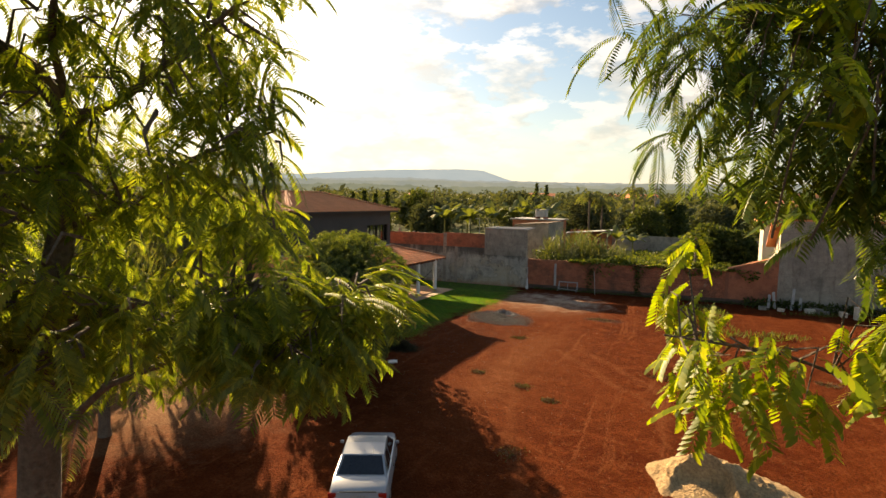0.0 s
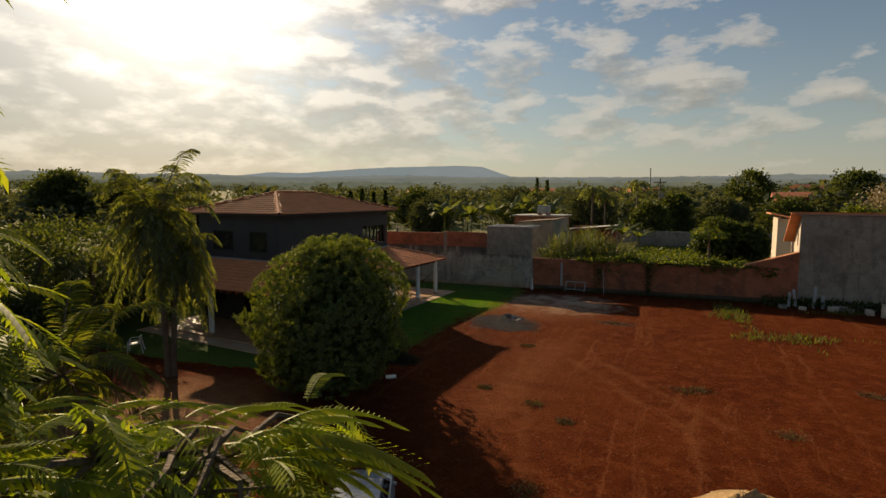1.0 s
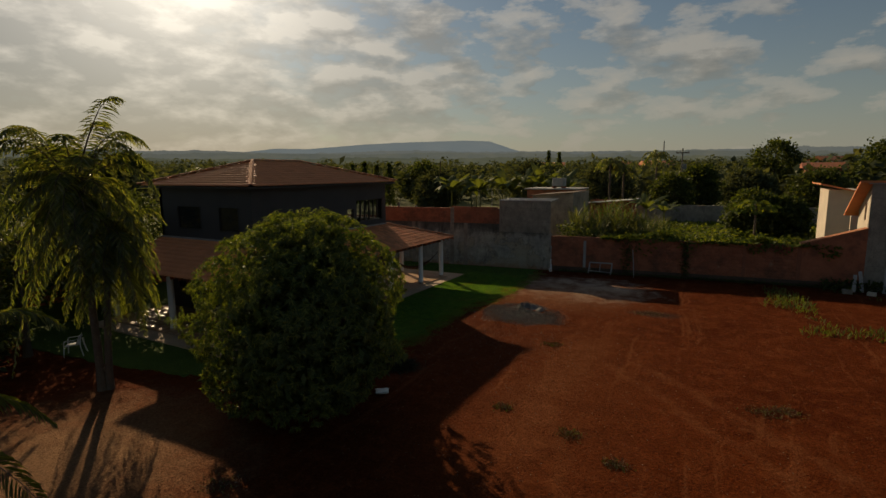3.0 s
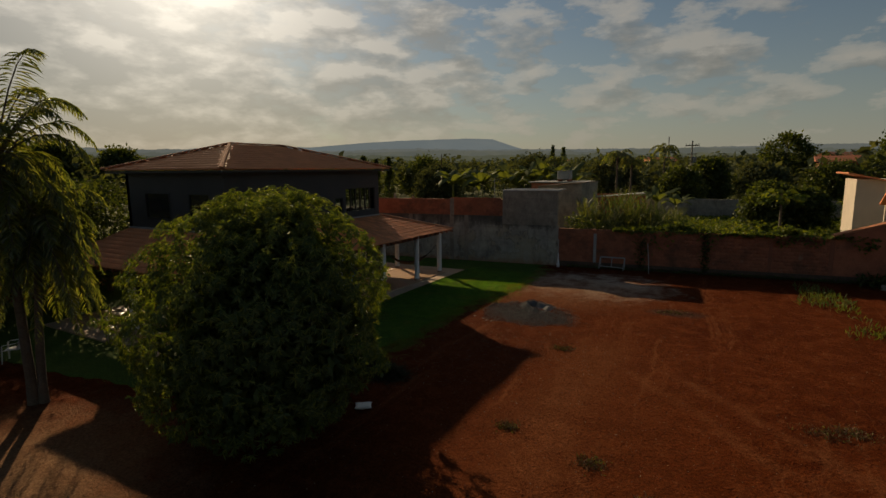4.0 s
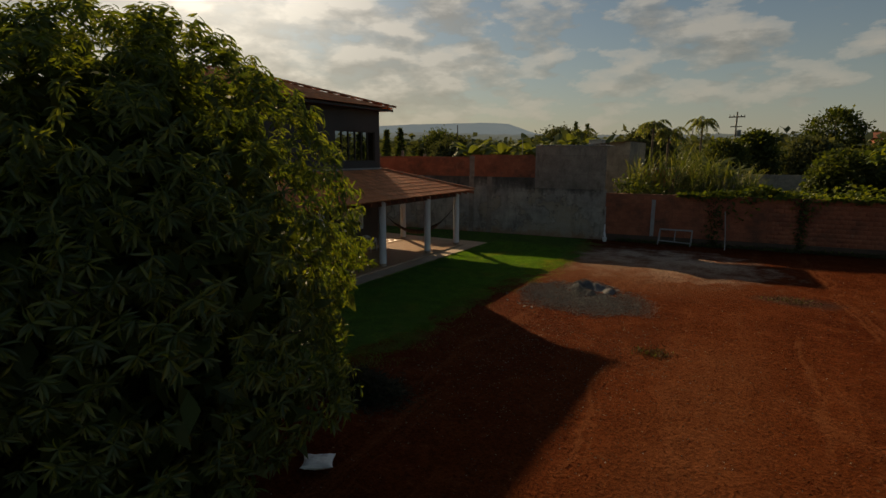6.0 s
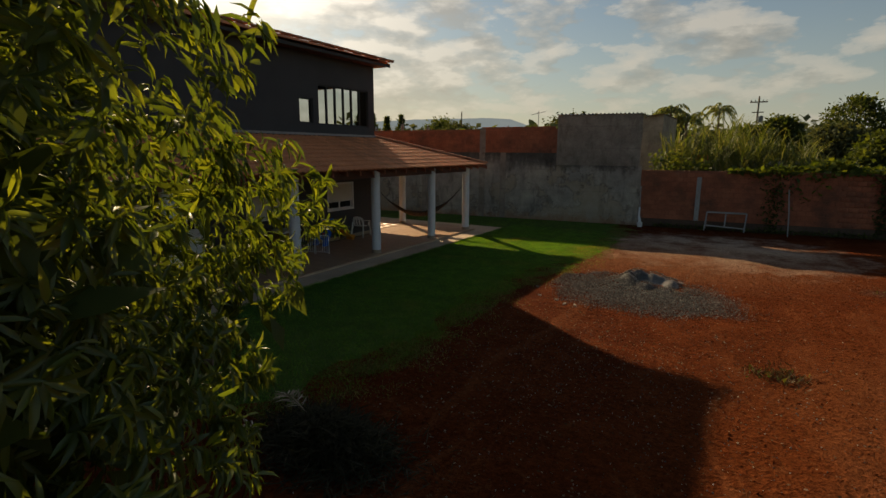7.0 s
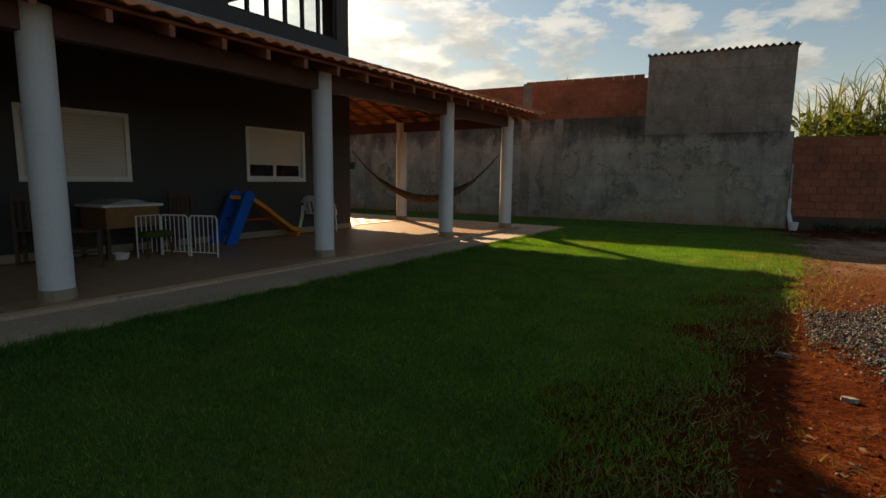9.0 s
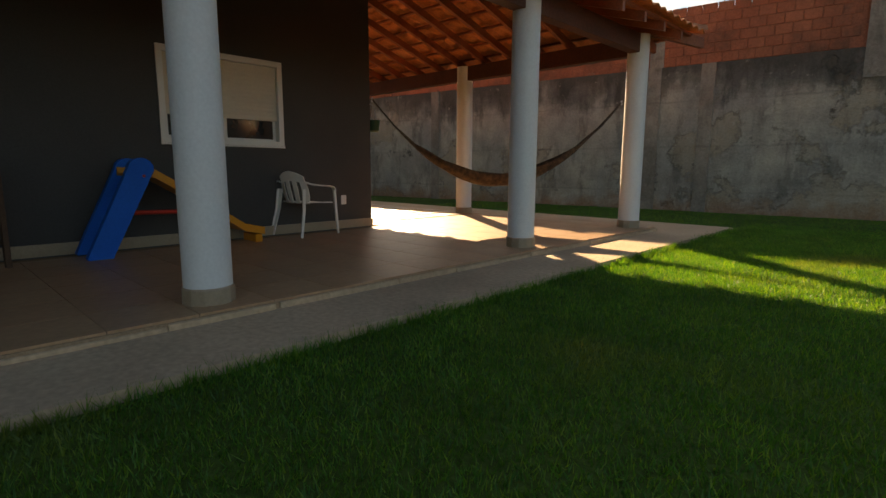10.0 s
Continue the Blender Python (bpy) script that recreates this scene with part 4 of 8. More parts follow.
part("hip_rafter", rafter((EX, EYN, roof_z(0)), (X1, Y1, roof_z(3.15)), 0.07, 0.13), M["redwood"], timbers)
part("hip_rafter", rafter((EX, EYS, roof_z(0)), (X1, Y0, roof_z(3.3)), 0.07, 0.13), M["redwood"], timbers)
k = 0.12
while k < 3.1:
    z = roof_z(k) + 0.11
    part("batten", Geo().box(EX - k - 0.025, EX - k + 0.025, EYS + k, EYN - k, z, z + 0.03), M["redwood"], timbers)
    part("batten", Geo().box(X0, EX - k, EYN - k - 0.025, EYN - k + 0.025, z, z + 0.03), M["redwood"], timbers)
    part("batten", Geo().box(X0, EX - k, EYS + k - 0.025, EYS + k + 0.025, z, z + 0.03), M["redwood"], timbers)
    k += 0.37

# ---- things on the verandah ----


def sheet(geo, rows, thick):
    """A bent sheet from rows of points, given a thickness along its own normals."""
    grid = np.array([[tuple(p) for p in row] for row in rows])
    nrm = unit(np.cross(np.gradient(grid, axis=0), np.gradient(grid, axis=1)))
    nr, nc = grid.shape[:2]
    front, rear = grid + nrm * thick / 2, grid - nrm * thick / 2
    idx = lambda i, j, o=0: o * nr * nc + i * nc + j
    f = []
    for i in range(nr - 1):
        for j in range(nc - 1):
            q = (idx(i, j), idx(i + 1, j), idx(i + 1, j + 1), idx(i, j + 1))
            f += [q, tuple(k + nr * nc for k in reversed(q))]
    rim = [(i, 0) for i in range(nr)] + [(nr - 1, j) for j in range(1, nc)] + [(i, nc - 1) for i in range(nr - 2, -1, -1)] + [(0, j) for j in range(nc - 2, 0, -1)]
    for p, q in zip(rim, rim[1:] + rim[:1]):
        f.append((idx(*p), idx(*q), idx(*q, 1), idx(*p, 1)))
    return geo.add(np.concatenate([front.reshape(-1, 3), rear.reshape(-1, 3)]).tolist(), f)


def monobloc(name, label, at, turn):
    """A stacking garden chair moulded in one piece: dished seat, curved solid back with hand slots, broad arms."""
    c = thing(name, label, "chair", at, turn, group="plastic garden chairs")
    seat = Geo()
    sheet(seat, [[(x, y, 0.425 + 0.16 * x * x - 0.035 * (y + 0.21) - 0.05 * max(0.0, y - 0.16)) for x in np.linspace(-0.225, 0.225, 9)] for y in np.linspace(-0.22, 0.23, 9)], 0.012)
    part("seat", seat, M["plastic"], c, smooth=True)
    back = Geo()

    def spine(u, v):
        """u across from -1 to 1, v up from 0 to 1."""
        w = 0.205 + 0.045 * math.sin(math.pi * min(v, 0.8)) - 0.02 * v
        top = 0.40 * (1 - 0.17 * u * u * v)
        return (u * w, -0.215 - 0.10 * v + 0.055 * u * u, 0.415 + top * v)
    for a, b in ((-1.0, -0.64), (-0.40, -0.12), (0.12, 0.40), (0.64, 1.0)):
        sheet(back, [[spine(u, v) for u in np.linspace(a, b, 4)] for v in np.linspace(0.0, 0.74, 9)], 0.012)
    sheet(back, [[spine(u, v) for u in np.linspace(-1, 1, 17)] for v in np.linspace(0.72, 1.0, 6)], 0.014)
    back.tube([spine(u, 1.0) for u in np.linspace(-1, 1, 17)], 0.013, 6)
    part("backrest", back, M["plastic"], c, "solid curved back with upright slots", smooth=True)
    for s in (-1, 1):
        arm = Geo()
        line = [(0.235, -0.285, 0.70), (0.272, -0.17, 0.665), (0.288, -0.02, 0.648), (0.284, 0.12, 0.640), (0.268, 0.205, 0.622), (0.262, 0.235, 0.575)]
        sheet(arm, [[(s * (x + d), y, z - 0.25 * abs(d)) for d in (-0.026, -0.012, 0.012, 0.026)] for x, y, z in line], 0.014)
        part("armrest", arm, M["plastic"], c, smooth=True)
        for line, flare in ((((0.285, 0.262, 0.0), (0.272, 0.245, 0.30), (0.262, 0.236, 0.58)), 0.030), (((0.275, -0.375, 0.0), (0.240, -0.29, 0.34), (0.222, -0.262, 0.60)), 0.036)):
            leg = Geo()
            sheet(leg, [[(s * (x + 0.012), y - flare * k, z), (s * (x + 0.016), y, z), (s * (x - flare * k), y + 0.004, z)] for (x, y, z), k in zip(line, (0.75, 1.0, 1.15))], 0.010)
            part("leg", leg, M["plastic"], c)
    return c


monobloc("plastic_chair", "white plastic garden chair against the dark house wall", (-2.44, -3.60, FLOOR), 12).scale = (0.92, 0.92, 0.92)
monobloc("plastic_chair", "white plastic garden chair on the far lawn", (-5.5, -19.5, 0.03), 140)

# toy slide
slide = thing("toy_slide", "child's plastic slide with blue ladder and orange chute", "slide", (-2.30, -5.55, FLOOR))
slide.scale = (1, 1, 0.9)
for s in (-0.2, 0.2):
    head = [(0.035 + 0.105 * math.cos(a), 0.875 + 0.105 * math.sin(a)) for a in (radians(-38 + 27 * k) for k in range(9))]
    cheek = [(-0.43, 0.0), (-0.415, -0.0), (-0.24, 0.0), (-0.235, 0.02)] + head + [(-0.435, 0.02)]
    side = part("ladder_side", Geo().prism(cheek, "x", s - 0.040, s + 0.040), M["blue"], slide, "blue plastic side with a rounded head")
    part("bolt_cap", Geo().lathe([(0.014, -0.047), (0.014, 0.047)], 10, pose(s, 0.05, 0.80, 0, 90, 0)), M["redplastic"], side, "small red cap")
for z in (0.22, 0.46, 0.70):
    part("step", Geo().box(-0.165, 0.165, -0.36 + z * 0.42, -0.25 + z * 0.42, z - 0.025, z + 0.025, 0.01), M["blue"], slide, "blue step")
chute_path = [(-0.06, 0.80), (0.16, 0.78), (0.45, 0.58), (0.75, 0.34), (1.0, 0.15), (1.22, 0.09)]
chute = Geo()
for (a, za), (b, zb) in zip(chute_path, chute_path[1:]):
    prof = [(-0.17, 0.09), (-0.17, 0.0), (0.17, 0.0), (0.17, 0.09), (0.15, 0.09), (0.14, 0.025), (-0.14, 0.025), (-0.15, 0.09)]
    v = [(x, a, za + z) for x, z in prof] + [(x, b, zb + z) for x, z in prof]
    chute.add(v, [(i, (i + 1) % 8, 8 + (i + 1) % 8, 8 + i) for i in range(8)] + ([tuple(range(7, -1, -1))] if a == -0.06 else []) + ([tuple(range(8, 16))] if b == 1.22 else []))
part("chute", chute, M["orange"], slide, "orange plastic chute")
part("chute_foot", Geo().box(-0.15, 0.15, 1.12, 1.20, 0.0, 0.10, 0.01), M["orange"], slide, "orange foot")
part("tie_bar", Geo().tube([(0, -0.2, 0.42), (0, 0.72, 0.40)], 0.025, 8), M["redplastic"], slide, "red tie bar")

# folding safety gate
gate = thing("folding_gate", "white metal folding child gate standing on the tiles", "gate", (-1.86, -7.14, FLOOR), 22)
for k, a in enumerate((0.0, 0.46)):
    b = a + 0.42
    panel = part("panel", Geo().tube([(a, 0, 0.0), (a, 0, 0.54), (a + 0.03, 0, 0.575), (b - 0.03, 0, 0.575), (b, 0, 0.54), (b, 0, 0.0)], 0.012, 6), M["frame"], gate, "white tube frame")
    part("rail", Geo().tube([(a, 0, 0.06), (b, 0, 0.06)], 0.009, 6), M["frame"], panel)
    for j in range(5):
        x = a + 0.07 + j * 0.07
        part("bar", Geo().tube([(x, 0, 0.06), (x, 0, 0.57)], 0.007, 5), M["frame"], panel)
side_panel = part("panel", Geo().tube([(-0.02, 0.0, 0.0), (-0.02, 0.0, 0.575), (-0.10, -0.35, 0.575), (-0.10, -0.35, 0.0)], 0.012, 6), M["frame"], gate, "white tube frame, folded back")
for j in range(4):
    part("bar", Geo().tube([(-0.036 - j * 0.016, -0.07 - j * 0.07, 0.06), (-0.036 - j * 0.016, -0.07 - j * 0.07, 0.57)], 0.007, 5), M["frame"], side_panel)

# table with things on and under it
table = thing("table", "small wooden table against the house wall", "table", (-2.18, -7.52, FLOOR), 6)
part("tabletop", Geo().box(-0.33, 0.33, -0.42, 0.42, 0.70, 0.735, 0.008), M["plastic"], table, "pale laminate top")
part("apron", Geo().box(-0.29, 0.29, -0.37, 0.37, 0.42, 0.70, 0.004), M["tablewood"], table, "varnished wooden apron")
for sx in (-1, 1):
    for sy in (-1, 1):
        part("leg", Geo().box(sx * 0.28 - 0.025, sx * 0.28 + 0.025, sy * 0.36 - 0.025, sy * 0.36 + 0.025, 0, 0.42, 0.004), M["darkwood"], table)
cover = Geo().prism([(-0.30, 0.0), (0.32, 0.0), (0.10, 0.06), (-0.1, 0.045)], "x", -0.25, 0.28)
tray = solid("folded_cloth", cover, M["sheet"], "grey folded cloth lying on the table", "cloth")
tray.matrix_basis = pose(-2.18, -7.56, FLOOR + 0.739, 0, 0, 6)


def wood_chair(at, turn, label):
    c = thing("wooden_chair", label, "chair", at, turn, group="wooden chairs at the table")
    part("seat", Geo().box(-0.21, 0.21, -0.21, 0.21, 0.43, 0.46, 0.008), M["darkwood"], c)
    for sx in (-1, 1):
        part("leg", Geo().box(sx * 0.19 - 0.02, sx * 0.19 + 0.02, 0.16, 0.20, 0, 0.43, 0.004), M["darkwood"], c)
        part("back_post", Geo().box(sx * 0.19 - 0.02, sx * 0.19 + 0.02, -0.21, -0.17, 0, 0.90, 0.004), M["darkwood"], c)
        part("stretcher", Geo().box(sx * 0.19 - 0.01, sx * 0.19 + 0.01, -0.17, 0.16, 0.18, 0.21), M["darkwood"], c)
    part("top_rail", Geo().box(-0.17, 0.17, -0.205, -0.18, 0.80, 0.89, 0.004), M["darkwood"], c)
    for k in range(4):
        part("slat", Geo().box(-0.14 + k * 0.075, -0.11 + k * 0.075, -0.20, -0.185, 0.46, 0.80), M["darkwood"], c)
    return c


wood_chair((-1.72, -8.20, FLOOR), -25, "dark wooden chair beside the table")
wood_chair((-2.30, -8.45, FLOOR), 60, "dark wooden chair pushed against the wall")
wood_chair((-2.32, -6.72, FLOOR), 100, "dark wooden chair behind the folding gate")
stool = thing("stool", "low stool with an olive cushion under the table", "stool", (-1.86, -7.28, FLOOR))
part("cushion", Geo().box(-0.22, 0.22, -0.2, 0.2, 0.28, 0.36, 0.03), M["weed"], stool, "olive cushion")
for sx in (-1, 1):
    for sy in (-1, 1):
        part("leg", Geo().tube([(sx * 0.19, sy * 0.17, 0), (sx * 0.17, sy * 0.15, 0.29)], 0.014, 6), M["darkwood"], stool)
bowl = solid("bowl", Geo().lathe([(0.07, 0.0), (0.085, 0.01), (0.10, 0.085), (0.104, 0.09), (0.096, 0.085), (0.078, 0.02)], 20), M["plastic"], "white pet bowl on the verandah floor", "bowl", smooth=True)
bowl.location = (-1.88, -7.69, FLOOR)
planter = thing("planter", "dark plastic planter by the house wall", "planter", (-1.9, -12.3, FLOOR))
part("tub", Geo().box(-0.2, 0.2, -0.35, 0.35, 0, 0.26, 0.02), M["black"], planter)
part("soil", Geo().box(-0.17, 0.17, -0.32, 0.32, 0.262, 0.27), M["darkwood"], planter, "dark soil")

# hammock between the house corner and a column
hammock = thing("hammock", "brown striped cloth hammock slung from house corner to column", "hammock")
P0, P1 = Vector((X1 + 0.02, Y1 + 0.03, 1.84)), Vector((-0.17, -0.06, 1.82))
sag = lambda t: P0.lerp(P1, t) + Vector((0, 0, -1.14 * (1 - (2 * t - 1) ** 2) ** 1.05))
bed = Geo()
rows, cols = 18, 9
across = (P1 - P0).cross(Vector((0, 0, 1))).normalized()
pts = []
for i in range(rows + 1):
    t = 0.17 + 0.66 * i / rows
    w = 0.06 + 0.16 * math.sin(math.pi * i / rows) ** 0.6
    for j in range(cols + 1):
        a = math.pi * (j / cols - 0.5)
        pts.append(sag(t) + across * math.sin(a) * w + Vector((0, 0, (1 - math.cos(a)) * w * 0.75 + 0.012 * math.sin(j * 2.4 + i))))
bed.v = [tuple(p) for p in pts] + [tuple(p - Vector((0, 0, 0.012))) for p in pts]
k = cols + 1
off = len(pts)
for i in range(rows):
    for j in range(cols):
        q = (i * k + j, i * k + j + 1, (i + 1) * k + j + 1, (i + 1) * k + j)
        bed.f += [q, tuple(off + n for n in reversed(q))]
part("cloth_bed", bed, M["cloth"], hammock, smooth=True)
for e, t0, t1 in ((P0, 0.0, 0.17), (P1, 1.0, 0.83)):
    strands = Geo()
    for j in range(7):
        o = across * (j - 3) * 0.02
        strands.tube([e, sag((t0 + t1) / 2) + o * 0.6, sag(t1) + o + Vector((0, 0, abs(j - 3) * 0.012))], 0.013, 5)
    part("strings", strands, M["rope"], hammock, "dark suspension cords")
    part("hook", Geo().tube([e + Vector((0, 0, 0.03)), e, e - Vector((0.0, 0.0, 0.03))], 0.012, 6), M["steel"], hammock, "steel hook")

pot = thing("hanging_pot", "small dark green pot hanging at the house corner", "plant pot", (X1 - 0.10, Y1 + 0.14, 1.42))
part("pot", Geo().lathe([(0.05, 0.0), (0.075, 0.02), (0.09, 0.15), (0.095, 0.16), (0.08, 0.15)], 14), M["darkgreen"], pot, smooth=True)
part("hanger", Geo().tube([(0.07, 0, 0.15), (0.0, 0, 0.36), (-0.07, 0, 0.15)], 0.005, 5).tube([(0, 0, 0.36), (0, -0.13, 0.40)], 0.005, 5), M["steel"], pot, "wire hanger")

# ---- things in the yard ----
goal = thing("metal_frame", "weathered white metal table frame standing by the brick wall", "frame", (9.06, 6.02, 0), 4)
for x in (-0.74, 0.72):
    part("leg", Geo().tube([(x - 0.06, -0.15, 0), (x, 0.0, 0.76)], 0.028, 8), M["sheet"], goal)
    part("leg", Geo().tube([(x - 0.02, 0.28, 0), (x, 0.2, 0.76)], 0.025, 8), M["sheet"], goal)
part("top_bar", Geo().tube([(-0.74, 0.0, 0.76), (0.72, 0.0, 0.76)], 0.03, 8), M["sheet"], goal)
part("top_bar", Geo().tube([(-0.74, 0.2, 0.76), (0.72, 0.2, 0.76)], 0.025, 8), M["sheet"], goal)
part("low_bar", Geo().tube([(-0.78, -0.10, 0.22), (0.68, -0.12, 0.16)], 0.028, 8), M["sheet"], goal)
part("upright", Geo().tube([(-0.05, -0.10, 0.19), (-0.03, 0.0, 0.76)], 0.025, 8), M["sheet"], goal)
stake = solid("stake", Geo().tube([(0, 0, -0.1), (-0.05, 0.02, 0.9), (-0.14, 0.03, 1.82)], 0.022, 8), M["sheet"], "thin grey stake stuck in the ground", "stake")
stake.location = (11.24, 5.84, 0)
shovel = thing("bucket", "small white bucket under the drain pipe", "bucket", (5.76, 5.42, 0))
part("body", Geo().lathe([(0.09, 0.0), (0.12, 0.2), (0.125, 0.21), (0.112, 0.2), (0.085, 0.02)], 18), M["plastic"], shovel, smooth=True)

bag = Geo()
k = 24
for side in (1, -1):
    for i in range(k + 1):
        for j in range(k + 1):
            u, v = 2 * i / k - 1, 2 * j / k - 1
            puff = max(0.0, (1 - u ** 4) * (1 - v ** 4)) ** 0.6
            pinch = 1 - 0.13 * (1 - u * u) * abs(v) ** 3 - 0.13 * (1 - v * v) * abs(u) ** 3
            z = side * puff * (0.085 + 0.03 * noise.noise((u * 2.5, v * 2.5, side))) + 0.02 * noise.noise((u * 5, v * 5, 7)) + 0.03 * (u * v) ** 2
            bag.v.append((0.36 * u * pinch, 0.27 * v * pinch, z + 0.095))
for side in (0, 1):
    o = side * (k + 1) ** 2
    bag.f += [(o + i * (k + 1) + j, o + (i + 1) * (k + 1) + j, o + (i + 1) * (k + 1) + j + 1, o + i * (k + 1) + j + 1) for i in range(k) for j in range(k)]
sack = solid("sack", bag, M["plastic"], "crumpled white sack lying on the dirt", "sack", smooth=True)
sack.matrix_basis = pose(7.12, -16.70, 0.0, 0, 0, 35) @ Matrix.Scale(0.65, 4)

# heap of sand with a flat-cut face
heap = Geo()
n, rings = 110, 44
for r in range(rings + 1):
    for j in range(n):
        a = 2 * math.pi * j / n
        q = r / rings
        rad = q * (1.95 + 0.55 * math.cos(a - 0.49) + 0.10 * math.sin(5 * a))
        x, y = rad * math.cos(a), rad * 0.85 * math.sin(a)
        dug = max(0.0, min(1.0, (-0.02 - y) / 0.16)) * max(0.0, min(1.0, (0.62 - 0.25 * y - abs(x + 0.05)) / 0.16))
        z = 1.02 * max(0.0, (1 - q) ** 1.35) + 0.10 * noise.noise((x * 1.3, y * 1.3, 2)) * (1 - q) + 0.07 * noise.noise((x * 3.5, y * 3.5, 6)) * (1 - q ** 2) - 0.02
        z += (0.075 * noise.noise((x * 7, y * 7, 1)) + 0.040 * noise.noise((x * 21, y * 21, 3))) * min(1, 3 * (1 - q))
        z *= 1 - 0.72 * dug
        heap.v.append((x, y, z))
heap.f = [(r * n + j, r * n + (j + 1) % n, (r + 1) * n + (j + 1) % n, (r + 1) * n + j) for r in range(rings) for j in range(n)]
sand_heap = solid("mound", heap, M["sand"], "heap of pale building sand on the red earth", "mound", smooth=True)
sand_heap.location = (19.62, -21.00, -0.03)

# heap of crushed stone inside the gravel spread
def stone_rise(x, y):
    """Height of the crushed stone: a low ragged ring round a scooped hollow."""
    x, y = np.asarray(x) - 7.95, np.asarray(y) + 4.95
    x, y = x + 0.08 * np.sin(5 * y), y + 0.07 * np.sin(6 * x + 1)
    q = np.hypot(x / 1.15, y / 0.85)
    ring = 0.28 * np.exp(-((np.hypot(x / 0.55, (y - 0.10) / 0.42) - 1.0) / 0.42) ** 2) * np.clip(0.55 + 0.95 * y - 0.45 * x, 0.08, 1)
    return (ring + 0.05 * np.sin(9 * x + 3 * y) * np.sin(7 * y - 4 * x)) * np.clip(1.35 - q, 0, 1) ** 0.6 * (q < 1.35)


hump = Geo()
n, rings = 64, 26
for r in range(rings + 1):
    for j in range(n):
        a = 2 * math.pi * j / n
        x, y = 7.95 + 1.5 * r / rings * math.cos(a), -4.95 + 1.1 * r / rings * math.sin(a)
        hump.v.append((x, y, float(stone_rise(x, y)) + 0.03 * noise.noise((x * 6, y * 6, 5)) - 0.05))
hump.f = [(r * n + j, r * n + (j + 1) % n, (r + 1) * n + (j + 1) % n, (r + 1) * n + j) for r in range(rings) for j in range(n)]
stone_heap = solid("gravel_mound", hump, M["gravel"], "low scooped mound of grey crushed stone", "gravel mound", smooth=True)


# broken pieces at the edge of the gravel
for k, (x, y, long, wide) in enumerate(((5.93, -7.32, 0.06, 0.04), (6.39, -7.48, 0.07, 0.05), (6.63, -7.69, 0.10, 0.035), (6.86, -7.67, 0.09, 0.04), (5.60, -6.60, 0.08, 0.025))):
    shard = Geo()
    ring = [(long * (0.8 + 0.25 * noise.noise((k, j, 1))) * math.cos(2 * math.pi * j / 7), wide * (0.8 + 0.35 * noise.noise((k, j, 4))) * math.sin(2 * math.pi * j / 7)) for j in range(7)]
    shard.v = [(p, q, 0.0) for p, q in ring] + [(p * 0.9, q * 0.88, 0.028 + 0.012 * noise.noise((k, i, 7))) for i, (p, q) in enumerate(ring)]
    shard.f = [tuple(range(6, -1, -1)), tuple(range(7, 14))] + [(j, (j + 1) % 7, 7 + (j + 1) % 7, 7 + j) for j in range(7)]
    piece = solid("rubble_piece", shard, M["block"], "pale broken piece of concrete beside the gravel", "rubble", group="rubble by the gravel")
    piece.matrix_basis = pose(x, y, float(land(x, y)) - 0.004, 4 * (k % 3 - 1), 3 * (k % 2), 40 * k)


